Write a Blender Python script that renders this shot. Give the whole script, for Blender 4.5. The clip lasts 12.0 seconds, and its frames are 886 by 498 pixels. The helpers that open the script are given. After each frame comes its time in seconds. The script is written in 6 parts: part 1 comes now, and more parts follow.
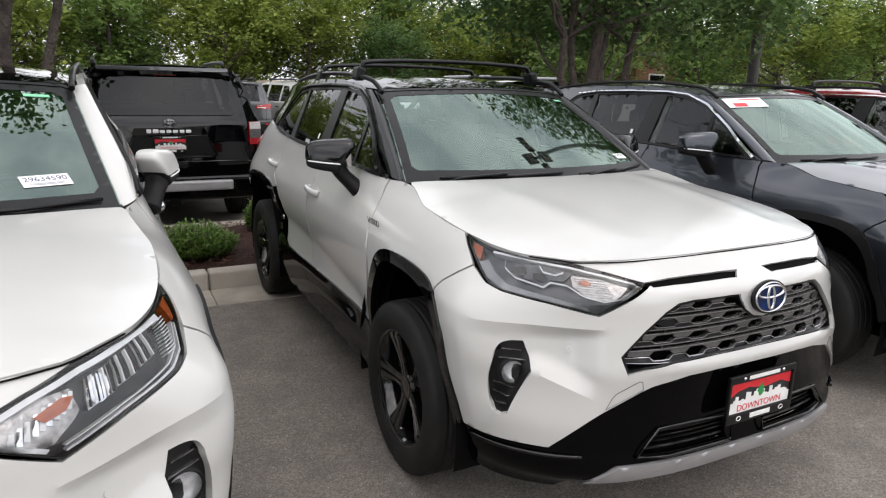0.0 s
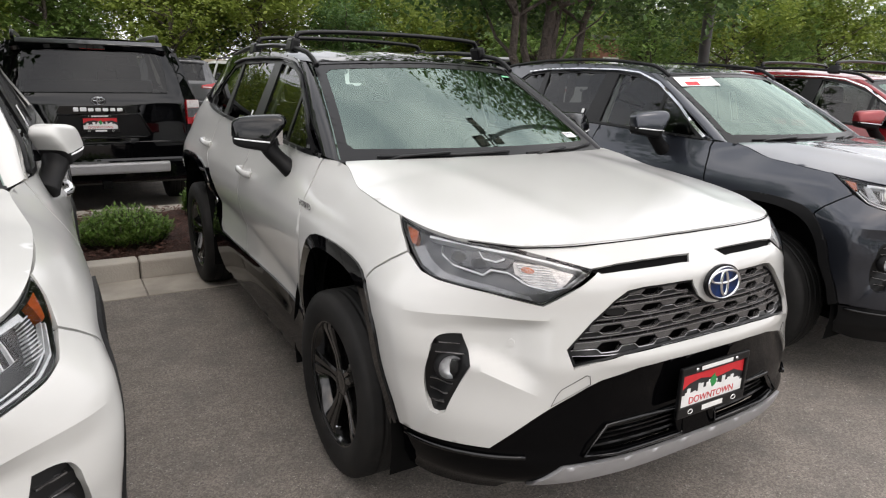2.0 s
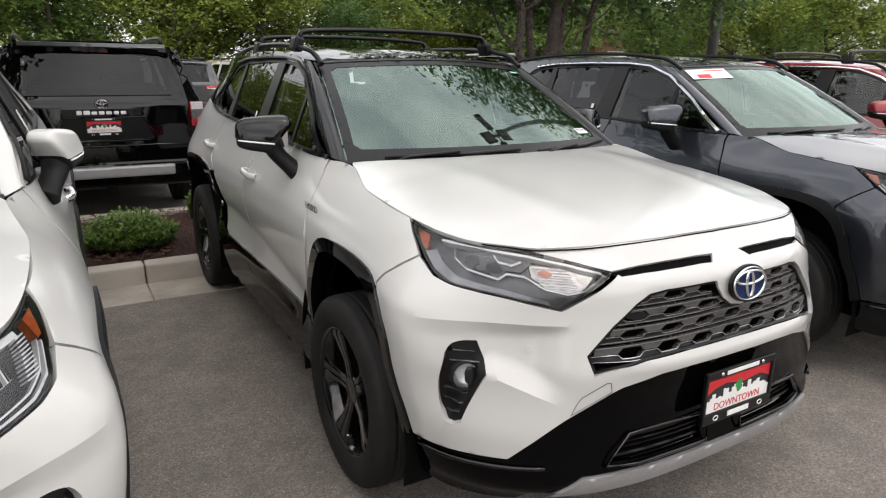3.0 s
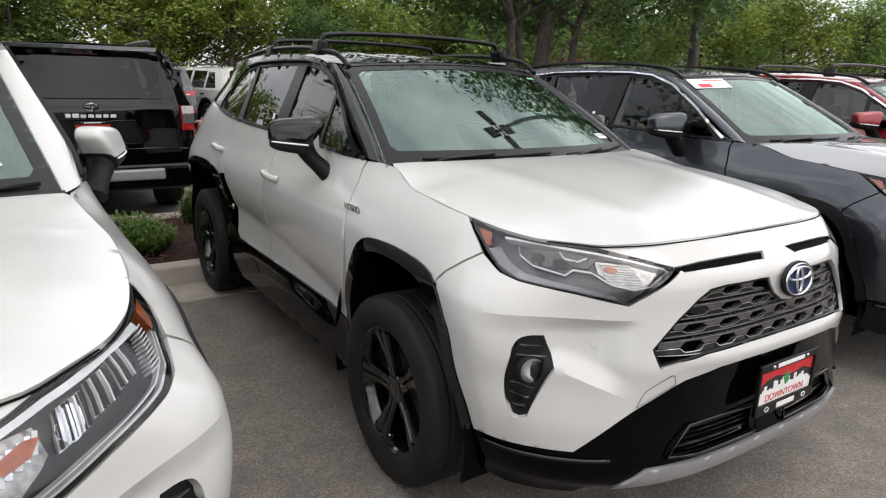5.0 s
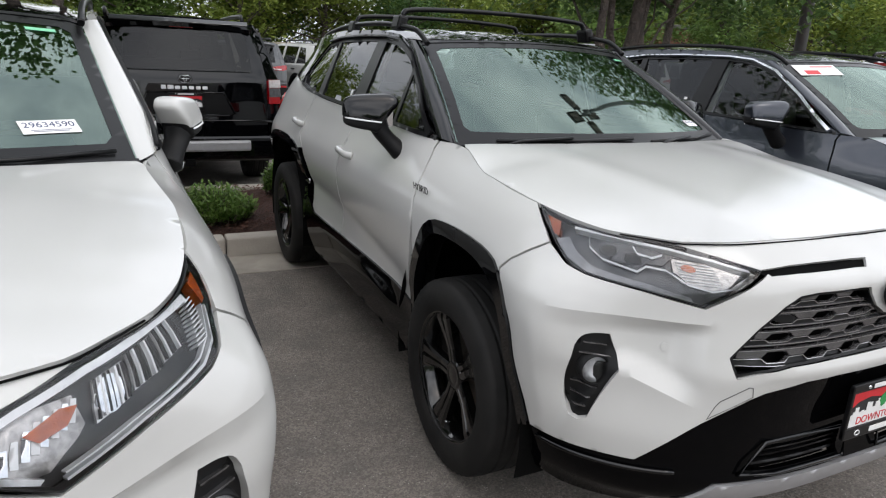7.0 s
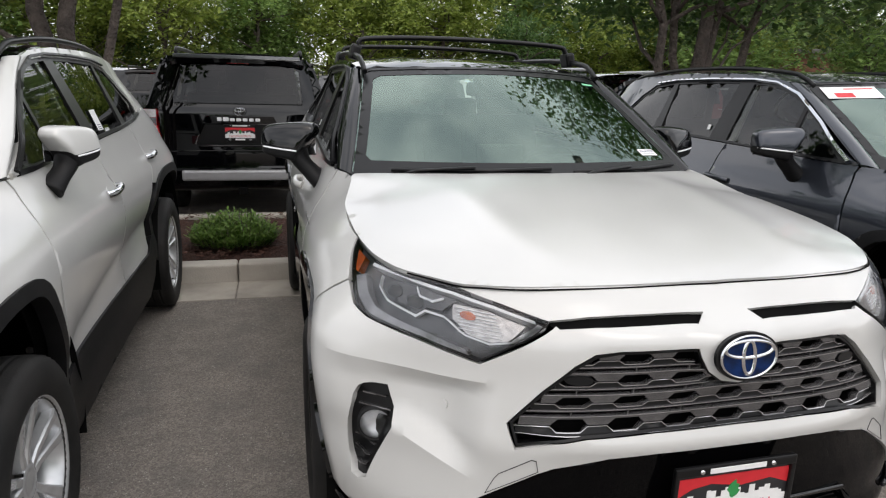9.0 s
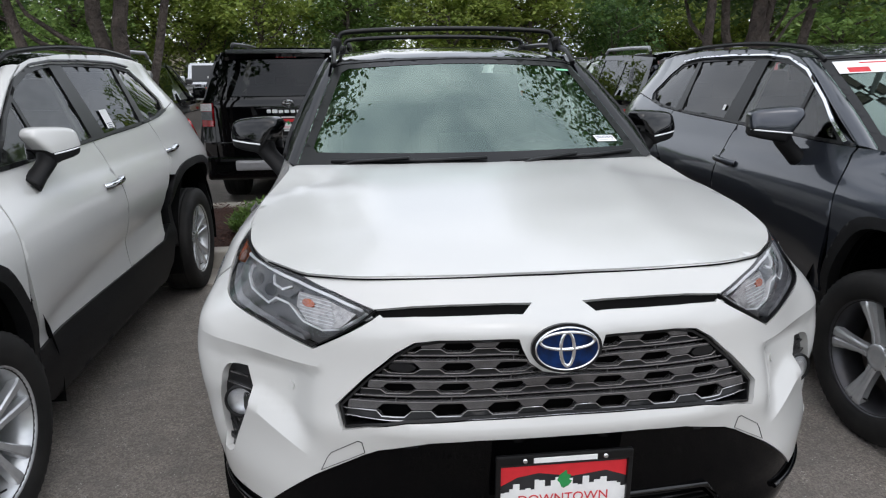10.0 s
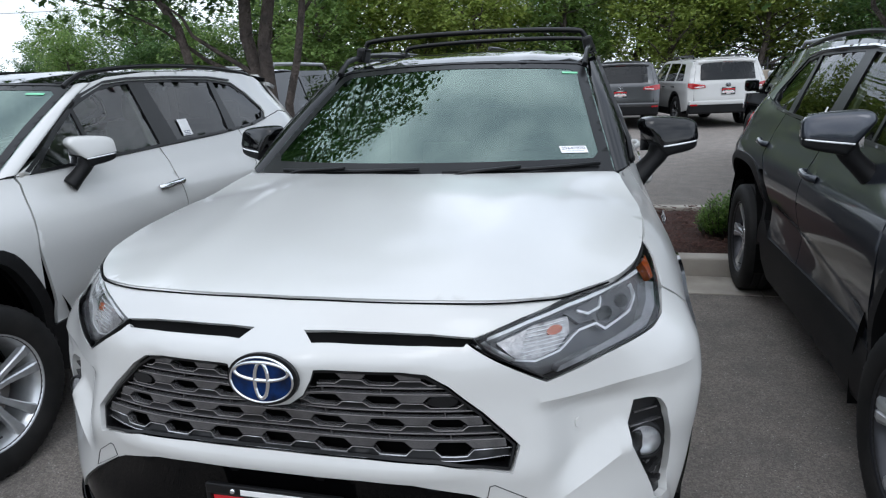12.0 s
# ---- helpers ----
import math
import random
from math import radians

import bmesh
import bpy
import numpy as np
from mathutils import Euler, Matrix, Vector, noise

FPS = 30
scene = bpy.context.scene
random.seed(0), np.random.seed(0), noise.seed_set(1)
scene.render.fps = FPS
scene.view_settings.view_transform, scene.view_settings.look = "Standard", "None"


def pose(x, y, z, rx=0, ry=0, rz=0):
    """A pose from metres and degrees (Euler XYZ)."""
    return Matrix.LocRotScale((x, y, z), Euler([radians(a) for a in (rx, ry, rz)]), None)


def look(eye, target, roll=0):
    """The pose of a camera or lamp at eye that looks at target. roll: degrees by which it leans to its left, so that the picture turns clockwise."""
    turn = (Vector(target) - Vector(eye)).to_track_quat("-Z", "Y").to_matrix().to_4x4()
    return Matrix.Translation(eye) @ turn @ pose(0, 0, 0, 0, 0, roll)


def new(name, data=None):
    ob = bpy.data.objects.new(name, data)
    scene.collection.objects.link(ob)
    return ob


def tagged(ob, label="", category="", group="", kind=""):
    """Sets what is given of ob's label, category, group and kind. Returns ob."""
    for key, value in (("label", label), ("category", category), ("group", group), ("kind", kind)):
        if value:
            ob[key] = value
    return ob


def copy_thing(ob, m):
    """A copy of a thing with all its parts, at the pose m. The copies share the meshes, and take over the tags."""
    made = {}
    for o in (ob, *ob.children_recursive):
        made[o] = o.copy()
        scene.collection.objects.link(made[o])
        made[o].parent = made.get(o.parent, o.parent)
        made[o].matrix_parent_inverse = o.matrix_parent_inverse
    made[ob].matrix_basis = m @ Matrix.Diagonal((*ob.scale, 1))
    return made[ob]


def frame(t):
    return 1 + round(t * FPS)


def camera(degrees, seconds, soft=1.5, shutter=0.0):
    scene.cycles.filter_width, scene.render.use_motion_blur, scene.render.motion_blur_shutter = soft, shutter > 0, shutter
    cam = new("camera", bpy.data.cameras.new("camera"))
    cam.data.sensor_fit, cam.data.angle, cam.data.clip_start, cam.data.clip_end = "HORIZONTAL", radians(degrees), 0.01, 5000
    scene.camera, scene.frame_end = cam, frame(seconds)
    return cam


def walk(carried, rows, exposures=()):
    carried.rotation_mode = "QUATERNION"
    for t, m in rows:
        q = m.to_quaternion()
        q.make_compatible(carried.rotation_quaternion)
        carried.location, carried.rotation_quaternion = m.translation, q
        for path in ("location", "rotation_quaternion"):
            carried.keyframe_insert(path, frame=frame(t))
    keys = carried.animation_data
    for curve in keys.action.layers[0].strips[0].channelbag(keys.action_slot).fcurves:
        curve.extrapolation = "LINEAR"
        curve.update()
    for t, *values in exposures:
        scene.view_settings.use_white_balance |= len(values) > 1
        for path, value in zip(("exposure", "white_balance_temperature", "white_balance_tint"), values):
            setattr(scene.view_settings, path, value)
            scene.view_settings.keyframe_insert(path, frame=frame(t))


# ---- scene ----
cam = camera(68.6, 12.0, 1.2)
PATH = [
    (0, (-1.885, -2.313, 1.569), (-1.004, -0.582, 1.088), 1.1),
    (0.5, (-1.88, -2.259, 1.56), (-0.983, -0.55, 1.035), 2.0),
    (1, (-1.882, -2.219, 1.55), (-0.919, -0.561, 0.983), 0.4),
    (1.5, (-1.837, -2.192, 1.542), (-0.864, -0.563, 0.911), 0.3),
    (2, (-1.728, -2.184, 1.528), (-0.739, -0.528, 1.001), 1.6),
    (2.5, (-1.685, -2.158, 1.525), (-0.743, -0.477, 0.987), 1.3),
    (2.7, (-1.687, -2.144, 1.526), (-0.741, -0.465, 0.99), 0.9),
    (4.3, (-1.884, -1.933, 1.505), (-0.776, -0.352, 0.982), 1.6),
    (4.5, (-1.909, -1.952, 1.486), (-0.818, -0.356, 0.973), 0.7),
    (5, (-1.975, -1.986, 1.493), (-0.91, -0.37, 0.988), 1.4),
    (5.5, (-2.025, -2.002, 1.504), (-1.027, -0.337, 1.024), 1.6),
    (6, (-2.022, -1.991, 1.486), (-1.029, -0.329, 0.984), 2.4),
    (6.5, (-1.996, -1.951, 1.473), (-1.04, -0.28, 0.932), 3.6),
    (6.7, (-1.965, -1.931, 1.481), (-1.052, -0.242, 0.922), 3.3),
    (8.3, (-1.393, -2.074, 1.491), (-0.734, -0.263, 0.956), 0.6),
    (8.5, (-1.286, -2.08, 1.476), (-0.668, -0.252, 0.951), -0.4),
    (9, (-1.007, -2.112, 1.492), (-0.511, -0.237, 1.001), 1.6),
    (9.5, (-0.702, -2.208, 1.504), (-0.356, -0.295, 1.034), -2.1),
    (10, (-0.409, -2.278, 1.528), (-0.21, -0.362, 0.988), -0.6),
    (10.5, (-0.123, -2.242, 1.515), (-0.071, -0.316, 0.978), -0.3),
    (11, (0.156, -2.237, 1.529), (0.052, -0.316, 0.984), -2.8),
    (11.5, (0.46, -2.235, 1.553), (0.175, -0.339, 0.986), -1.9),
    (12, (0.682, -2.09, 1.519), (0.204, -0.218, 1.003), -2.4),
]
RISE = Vector((0, 0, .023))
walk(cam, [(t, look(Vector(eye) + RISE, Vector(target) + RISE, roll)) for t, eye, target, roll in PATH],
     exposures=[(0, 0.55, 6800, 14), (1.5, 0.63, 6900, 14), (2.5, 0.59, 7000, 14), (5.5, 0.50, 6750, 13), (6.5, 0.43, 6550, 12), (9, 0.46, 6800, 13), (9.5, 0.42, 6550, 12), (10.5, 0.38, 6300, 12), (12, 0.33, 6000, 10)])
from mathutils import geometry

# ---- world and light ----
world = bpy.data.worlds.new("overcast_sky")
scene.world = world
world.use_nodes = True
wn, wl = world.node_tree.nodes, world.node_tree.links
sky = wn.new("ShaderNodeTexSky")
sky.sky_type, sky.sun_disc, sky.sun_elevation, sky.sun_rotation = "NISHITA", False, radians(58), radians(200)
sky.dust_density, sky.air_density = 4.0, 1.0
grey = wn.new("ShaderNodeMix")
grey.data_type = "RGBA"
grey.inputs[0].default_value = 0.86
wl.new(sky.outputs[0], grey.inputs[6])
# cloud layer: broken bright and dull patches
wtc, wmap = wn.new("ShaderNodeTexCoord"), wn.new("ShaderNodeMapping")
wmap.inputs["Scale"].default_value = (1.6, 1.6, 3.6)
wnoise = wn.new("ShaderNodeTexNoise")
wnoise.inputs["Scale"].default_value, wnoise.inputs["Detail"].default_value = 1.9, 5.0
wramp = wn.new("ShaderNodeValToRGB")
wramp.color_ramp.elements[0].position, wramp.color_ramp.elements[0].color = 0.34, (4.6, 5.0, 5.5, 1)
wramp.color_ramp.elements[1].position, wramp.color_ramp.elements[1].color = 0.66, (9.6, 9.9, 10.2, 1)
wl.new(wtc.outputs["Generated"], wmap.inputs[0])
wl.new(wmap.outputs[0], wnoise.inputs["Vector"])
wl.new(wnoise.outputs["Fac"], wramp.inputs[0])
wl.new(wramp.outputs[0], grey.inputs[7])
# an overcast sky is brightest overhead
wsep, wup = wn.new("ShaderNodeSeparateXYZ"), wn.new("ShaderNodeMapRange")
wl.new(wtc.outputs["Generated"], wsep.inputs[0])
wl.new(wsep.outputs[2], wup.inputs[0])
wup.inputs[1].default_value, wup.inputs[2].default_value, wup.inputs[3].default_value, wup.inputs[4].default_value = 0.0, 1.0, 1.24, 1.34
wmul = wn.new("ShaderNodeVectorMath")
wmul.operation = "SCALE"
wl.new(grey.outputs[2], wmul.inputs[0])
wl.new(wup.outputs[0], wmul.inputs["Scale"])
wl.new(wmul.outputs[0], wn["Background"].inputs[0])
wn["Background"].inputs[1].default_value = 0.129
sun = new("sun", bpy.data.lights.new("sun", "SUN"))
sun.data.energy, sun.data.angle, sun.data.color = 0.36, radians(25), (1.0, 0.97, 0.92)
sun.matrix_world = look((3, -8, 12), (0, 0, 0))

# ---- materials ----
def tree(name):
    m = bpy.data.materials.new(name)
    m.use_nodes = True
    return m, m.node_tree.nodes, m.node_tree.links, m.node_tree.nodes["Principled BSDF"]


def rgb(c):
    return (*c, 1) if len(c) == 3 else c


def mixed(nodes, links, fac, a, b):
    n = nodes.new("ShaderNodeMix")
    n.data_type = "RGBA"
    for k, v in ((6, a), (7, b)):
        if isinstance(v, bpy.types.NodeSocket):
            links.new(v, n.inputs[k])
        else:
            n.inputs[k].default_value = rgb(v)
    links.new(fac, n.inputs[0])
    return n.outputs[2]


def noisy(nodes, links, scale, detail=4.0, lo=0.35, hi=0.65, stretch=None):
    tc, no, ra = nodes.new("ShaderNodeTexCoord"), nodes.new("ShaderNodeTexNoise"), nodes.new("ShaderNodeMapRange")
    no.inputs["Scale"].default_value, no.inputs["Detail"].default_value = scale, detail
    src = tc.outputs["Object"]
    if stretch:
        mp = nodes.new("ShaderNodeMapping")
        mp.inputs["Scale"].default_value = stretch
        links.new(src, mp.inputs[0])
        src = mp.outputs[0]
    links.new(src, no.inputs["Vector"])
    ra.inputs[1].default_value, ra.inputs[2].default_value = lo, hi
    links.new(no.outputs["Fac"], ra.inputs[0])
    return ra.outputs[0]


def bumped(nodes, links, bsdf, height, strength, distance=0.01):
    b = nodes.new("ShaderNodeBump")
    b.inputs["Strength"].default_value, b.inputs["Distance"].default_value = strength, distance
    links.new(height, b.inputs["Height"])
    links.new(b.outputs[0], bsdf.inputs["Normal"])


def surface(name, a, b=None, scale=8.0, rough=0.5, metal=0.0, bump=0.0, fine=0.0, coat=0.0, rough_to=None, spec=None, dist=0.01, lo=0.35, hi=0.65):
    """A plain material: two tones mixed by noise, with fine relief."""
    m, n, l, p = tree(name)
    f = noisy(n, l, scale, 5.0, lo, hi)
    l.new(mixed(n, l, f, a, b or tuple(v * 0.86 for v in a)), p.inputs["Base Color"])
    p.inputs["Metallic"].default_value, p.inputs["Coat Weight"].default_value, p.inputs["Coat Roughness"].default_value = metal, coat, 0.03
    p.inputs["Roughness"].default_value = rough
    if spec is not None:
        p.inputs["Specular IOR Level"].default_value = spec
    if rough_to is not None:
        r = n.new("ShaderNodeMapRange")
        r.inputs[3].default_value, r.inputs[4].default_value = rough, rough_to
        l.new(f, r.inputs[0])
        l.new(r.outputs[0], p.inputs["Roughness"])
    if bump:
        bumped(n, l, p, noisy(n, l, fine or scale * 12, 3.0, 0.2, 0.8), bump, dist)
    return m


def paint(name, a, metal=0.0, rough=0.35, flake=0.0, spec=0.5, coat=1.5, haze=0.0):
    """Car paint under clear lacquer, with a faint film of dust."""
    m, n, l, p = tree(name)
    f = noisy(n, l, 2.2, 5.0, 0.3, 0.75)
    c = mixed(n, l, f, a, tuple(v * 0.94 + 0.0006 for v in a))
    if flake:
        g = noisy(n, l, 900.0, 1.0, 0.45, 0.7)
        c = mixed(n, l, g, c, tuple(min(1, v * (1 + flake)) for v in a))
    l.new(c, p.inputs["Base Color"])
    p.inputs["Metallic"].default_value, p.inputs["Roughness"].default_value = metal, rough
    p.inputs["Coat Weight"].default_value = 1.0
    p.inputs["Specular IOR Level"].default_value, p.inputs["Coat IOR"].default_value = spec, coat
    r = n.new("ShaderNodeMapRange")
    r.inputs[3].default_value, r.inputs[4].default_value = 0.01 + haze, 0.06 + haze
    l.new(noisy(n, l, 3.5, 6.0, 0.35, 0.8), r.inputs[0])
    l.new(r.outputs[0], p.inputs["Coat Roughness"])
    return m


def pane(name, tint, gloss=1.0, ior=1.55, rough=0.0):
    """Glass: see-through tint under a mirror that grows with the angle."""
    m, n, l, p = tree(name)
    n.remove(p)
    t, g, fr, mx = n.new("ShaderNodeBsdfTransparent"), n.new("ShaderNodeBsdfGlossy"), n.new("ShaderNodeFresnel"), n.new("ShaderNodeMixShader")
    t.inputs[0].default_value, g.inputs[0].default_value = rgb(tint), rgb(gloss if isinstance(gloss, tuple) else (gloss, gloss, gloss))
    g.inputs["Roughness"].default_value = rough
    fr.inputs[0].default_value = ior
    l.new(fr.outputs[0], mx.inputs[0])
    l.new(t.outputs[0], mx.inputs[1])
    l.new(g.outputs[0], mx.inputs[2])
    l.new(mx.outputs[0], n["Material Output"].inputs[0])
    return m


WHITE = paint("pearl_white_paint", (0.550, 0.548, 0.530), spec=0.3, haze=.10)
BLACKP = paint("gloss_black_paint", (0.0016, 0.0017, 0.0022), rough=0.25, spec=0.0, coat=1.50)
LOWBLACK = paint("black_bumper_lacquer", (0.0012, 0.0012, 0.0015), rough=0.25, spec=0.0, coat=1.20)
ROOFBLACK = paint("black_roof_lacquer", (0.0012, 0.0012, 0.0015), rough=0.25, spec=0.0, coat=1.27)
GREYP = paint("magnetic_grey_paint", (0.027, 0.031, 0.041), metal=0.7, rough=0.35, flake=0.6)
REDP = paint("ruby_red_paint", (0.22, 0.008, 0.012), metal=0.4, rough=0.35, flake=0.4)
DKGREY = paint("dark_grey_paint", (0.07, 0.072, 0.075), metal=0.7, rough=0.35, flake=0.4)
SILVERP = paint("silver_paint", (0.42, 0.43, 0.44), metal=0.7, rough=0.35, flake=0.3)
TANP = paint("quicksand_paint", (0.33, 0.28, 0.21), rough=0.35)
CLAD = surface("black_cladding_plastic", (0.006, 0.006, 0.0065), (0.010, 0.010, 0.0105), 5, 0.5, bump=0.15, fine=700, dist=0.002, spec=0.2)
TRIM = surface("satin_black_trim", (0.004, 0.004, 0.0045), (0.007, 0.007, 0.0075), 9, 0.33, spec=0.3)
DARK = surface("dark_underbody", (0.003, 0.003, 0.003), (0.005, 0.005, 0.005), 6, 0.8, spec=0.05)
CHROME = surface("chrome", (0.72, 0.73, 0.75), (0.66, 0.67, 0.69), 20, 0.08, metal=1.0)
SATIN = surface("satin_silver_paint", (0.44, 0.44, 0.45), (0.40, 0.40, 0.41), 15, 0.48, metal=0.6)
GUNMETAL = surface("smoked_chrome_grille", (0.17, 0.167, 0.17), (0.12, 0.118, 0.12), 25, 0.26, metal=0.75)
# thin ribs are lighter than the bars: edge highlights put into the colour
GRIB = surface("grille_rib_highlight", (0.55, 0.54, 0.55), (0.45, 0.44, 0.45), 25, 0.24, metal=0.8)
RUBBER = surface("tyre_rubber", (0.009, 0.009, 0.009), (0.020, 0.019, 0.018), 7, 0.72, spec=0.3, bump=0.25, fine=260, dist=0.002)
RIMB = surface("gloss_black_rim", (0.002, 0.002, 0.002), (0.004, 0.004, 0.004), 10, 0.16, coat=0.8, spec=0.3)
RIMS = surface("machined_silver_rim", (0.66, 0.67, 0.68), (0.56, 0.57, 0.58), 18, 0.26, metal=0.6)
RIMD = surface("dark_grey_rim", (0.05, 0.05, 0.055), (0.04, 0.04, 0.045), 18, 0.3, metal=0.6)
STEEL = surface("brake_disc_steel", (0.22, 0.20, 0.18), (0.14, 0.11, 0.09), 14, 0.45, metal=0.9)
WINDSHIELD = pane("windscreen_glass", (0.50, 0.63, 0.56), (0.80, 1.0, 0.90), 2.45)
SIDEGLASS = pane("side_glass", (0.60, 0.66, 0.61), 0.85, 1.55)
PRIVACY = pane("privacy_glass", (0.10, 0.11, 0.108), 1.0, 1.45)
LENS = pane("clear_lamp_lens", (0.93, 0.94, 0.95), 1.0, 1.45)
AMBER = surface("amber_reflector", (0.50, 0.10, 0.015), (0.34, 0.06, 0.01), 60, 0.18, coat=1.0, bump=0.3, fine=400, dist=0.002)
REDLENS = surface("red_tail_lens", (0.42, 0.008, 0.012), (0.30, 0.004, 0.008), 30, 0.12, coat=1.0, bump=0.2, fine=250, dist=0.002)
CLEARL = surface("clear_tail_lens", (0.62, 0.60, 0.60), (0.5, 0.45, 0.45), 40, 0.12, coat=1.0)
LAMPIN = surface("lamp_housing_grey", (0.115, 0.115, 0.120), (0.070, 0.070, 0.074), 30, 0.3, metal=0.3)
LAMPDK = surface("dark_lamp_housing", (0.030, 0.030, 0.032), (0.018, 0.018, 0.020), 30, 0.3, metal=0.3)
LAMPSMOKE = surface("smoked_light_guide", (0.34, 0.34, 0.355), (0.24, 0.24, 0.25), 40, 0.18, coat=0.8)
LAMPSIL = surface("lamp_reflector_silver", (0.66, 0.66, 0.68), (0.42, 0.42, 0.44), 60, 0.16, metal=1.0, bump=0.06, fine=120, dist=0.002)
LAMPTURN = surface("clear_turn_reflector", (0.52, 0.50, 0.49), (0.30, 0.29, 0.285), 70, 0.3, metal=0.7, bump=0.25, fine=90, dist=0.004)
FOGREF = surface("fog_reflector", (0.86, 0.86, 0.87), (0.62, 0.62, 0.63), 50, 0.22, metal=0.45, bump=0.15, fine=60, dist=0.004)
LAMPLITE = surface("frosted_light_guide", (0.86, 0.87, 0.88), (0.78, 0.79, 0.80), 40, 0.25, coat=0.6)
BLUE = surface("deep_blue_enamel", (0.0015, 0.020, 0.095), (0.0008, 0.004, 0.016), 26, 0.3, coat=0.35, spec=0.1)
PAPERW = surface("white_paper_label", (0.80, 0.80, 0.79), (0.74, 0.74, 0.73), 30, 0.6)
PAPERR = surface("red_print", (0.62, 0.02, 0.03), (0.55, 0.018, 0.025), 30, 0.45)
PAPERK = surface("black_print", (0.012, 0.012, 0.014), (0.02, 0.02, 0.022), 30, 0.5)
PAPERG = surface("green_print", (0.02, 0.28, 0.07), (0.018, 0.22, 0.06), 30, 0.5)
INK = surface("ink_blue_print", (0.03, 0.045, 0.12), (0.02, 0.03, 0.09), 30, 0.6)
CLOTHB = surface("black_seat_fabric", (0.018, 0.018, 0.019), (0.028, 0.028, 0.03), 40, 0.85, bump=0.3, fine=500, dist=0.002)
CLOTHL = surface("light_grey_seat_vinyl", (0.36, 0.35, 0.31), (0.30, 0.29, 0.26), 20, 0.6, bump=0.2, fine=300, dist=0.002)
DASH = surface("dashboard_soft_plastic", (0.020, 0.021, 0.021), (0.03, 0.031, 0.031), 20, 0.75, bump=0.3, fine=500, dist=0.002)


# ---- the body form shared by the crossovers ----
def smooth(xs, ys):
    """A smooth curve through the points (monotone cubic)."""
    xs, ys = np.array(xs, float), np.array(ys, float)
    h, d = np.diff(xs), np.diff(ys) / np.diff(xs)
    m = np.zeros(len(xs))
    m[0], m[-1] = d[0], d[-1]
    for i in range(1, len(xs) - 1):
        if d[i - 1] * d[i] > 0:
            a, b = 2 * h[i] + h[i - 1], h[i] + 2 * h[i - 1]
            m[i] = (a + b) / (a / d[i - 1] + b / d[i])
    def f(x):
        x = np.clip(np.asarray(x, float), xs[0], xs[-1])
        i = np.clip(np.searchsorted(xs, x) - 1, 0, len(xs) - 2)
        t = (x - xs[i]) / h[i]
        return (ys[i] * (1 + 2 * t) * (1 - t) ** 2 + h[i] * m[i] * t * (1 - t) ** 2 + ys[i + 1] * t * t * (3 - 2 * t) + h[i] * m[i + 1] * t * t * (t - 1))
    return f

def ease(t):
    t = np.clip(t, 0, 1)
    return t * t * (3 - 2 * t)


NOSE = smooth([.20, .28, .34, .40, .45, .55, .66, .70, .76, .85, .93, .965, 1.0, 1.05, 1.10], [-.80, -.87, -.955, -.972, -.958, -.96, -.975, -.98, -.967, -.957, -.945, -.925, -.885, -.83, -.74])
SQUARE = smooth([.25, .5, .65, .75, .88, .95, 1.03, 1.1], [3.3, 3.2, 2.8, 2.7, 2.5, 2.5, 2.7, 2.7])
FLANK = smooth([-.6, 0, .4, 1.0, 1.6, 2.2, 2.7, 3.2], [.925, .925, .916, .905, .905, .915, .925, .92])
IN_FENDER = smooth([.2, .35, .5, .7, .85, .93, .98, 1.03, 1.07, 1.10, 1.13, 1.2, 1.4, 1.65], [.07, .03, .012, .004, .004, .014, .034, .068, .107, .140, .172, .22, .30, .38])
IN_DOOR = smooth([.2, .3, .40, .5, .60, .66, .75, .85, .93, 1.0, 1.07, 1.15, 1.25, 1.4, 1.55, 1.65], [.06, .03, .028, .045, .052, .036, .018, .008, .018, .046, .08, .112, .15, .21, .272, .314])
TAIL = smooth([.2, .3, .45, .6, .9, 1.1, 1.2, 1.3, 1.45, 1.6], [3.45, 3.56, 3.64, 3.66, 3.62, 3.55, 3.51, 3.46, 3.38, 3.27])
REAR0 = 2.75

def side_x(y, z):
    k = np.clip((y - .15) / .5, 0, 1)
    k = k * k * (3 - 2 * k)
    # the door's lower crease climbs towards the tail; the cabin narrows to the rear
    climb = .112 * np.clip(np.asarray(y, float) - .95, -.55, .95) * np.clip((.85 - z) / .2, 0, 1) * np.clip((z - .40) / .1, 0, 1)
    t, g = np.clip((np.asarray(y, float) - 1.9) / 1.3, 0, 1), np.clip((z - 1.15) / .38, 0, 1)
    narrow = .085 * t * t * (3 - 2 * t) * g * g * (3 - 2 * g)
    return FLANK(y) - (1 - k) * IN_FENDER(z) - k * IN_DOOR(z - climb) - narrow

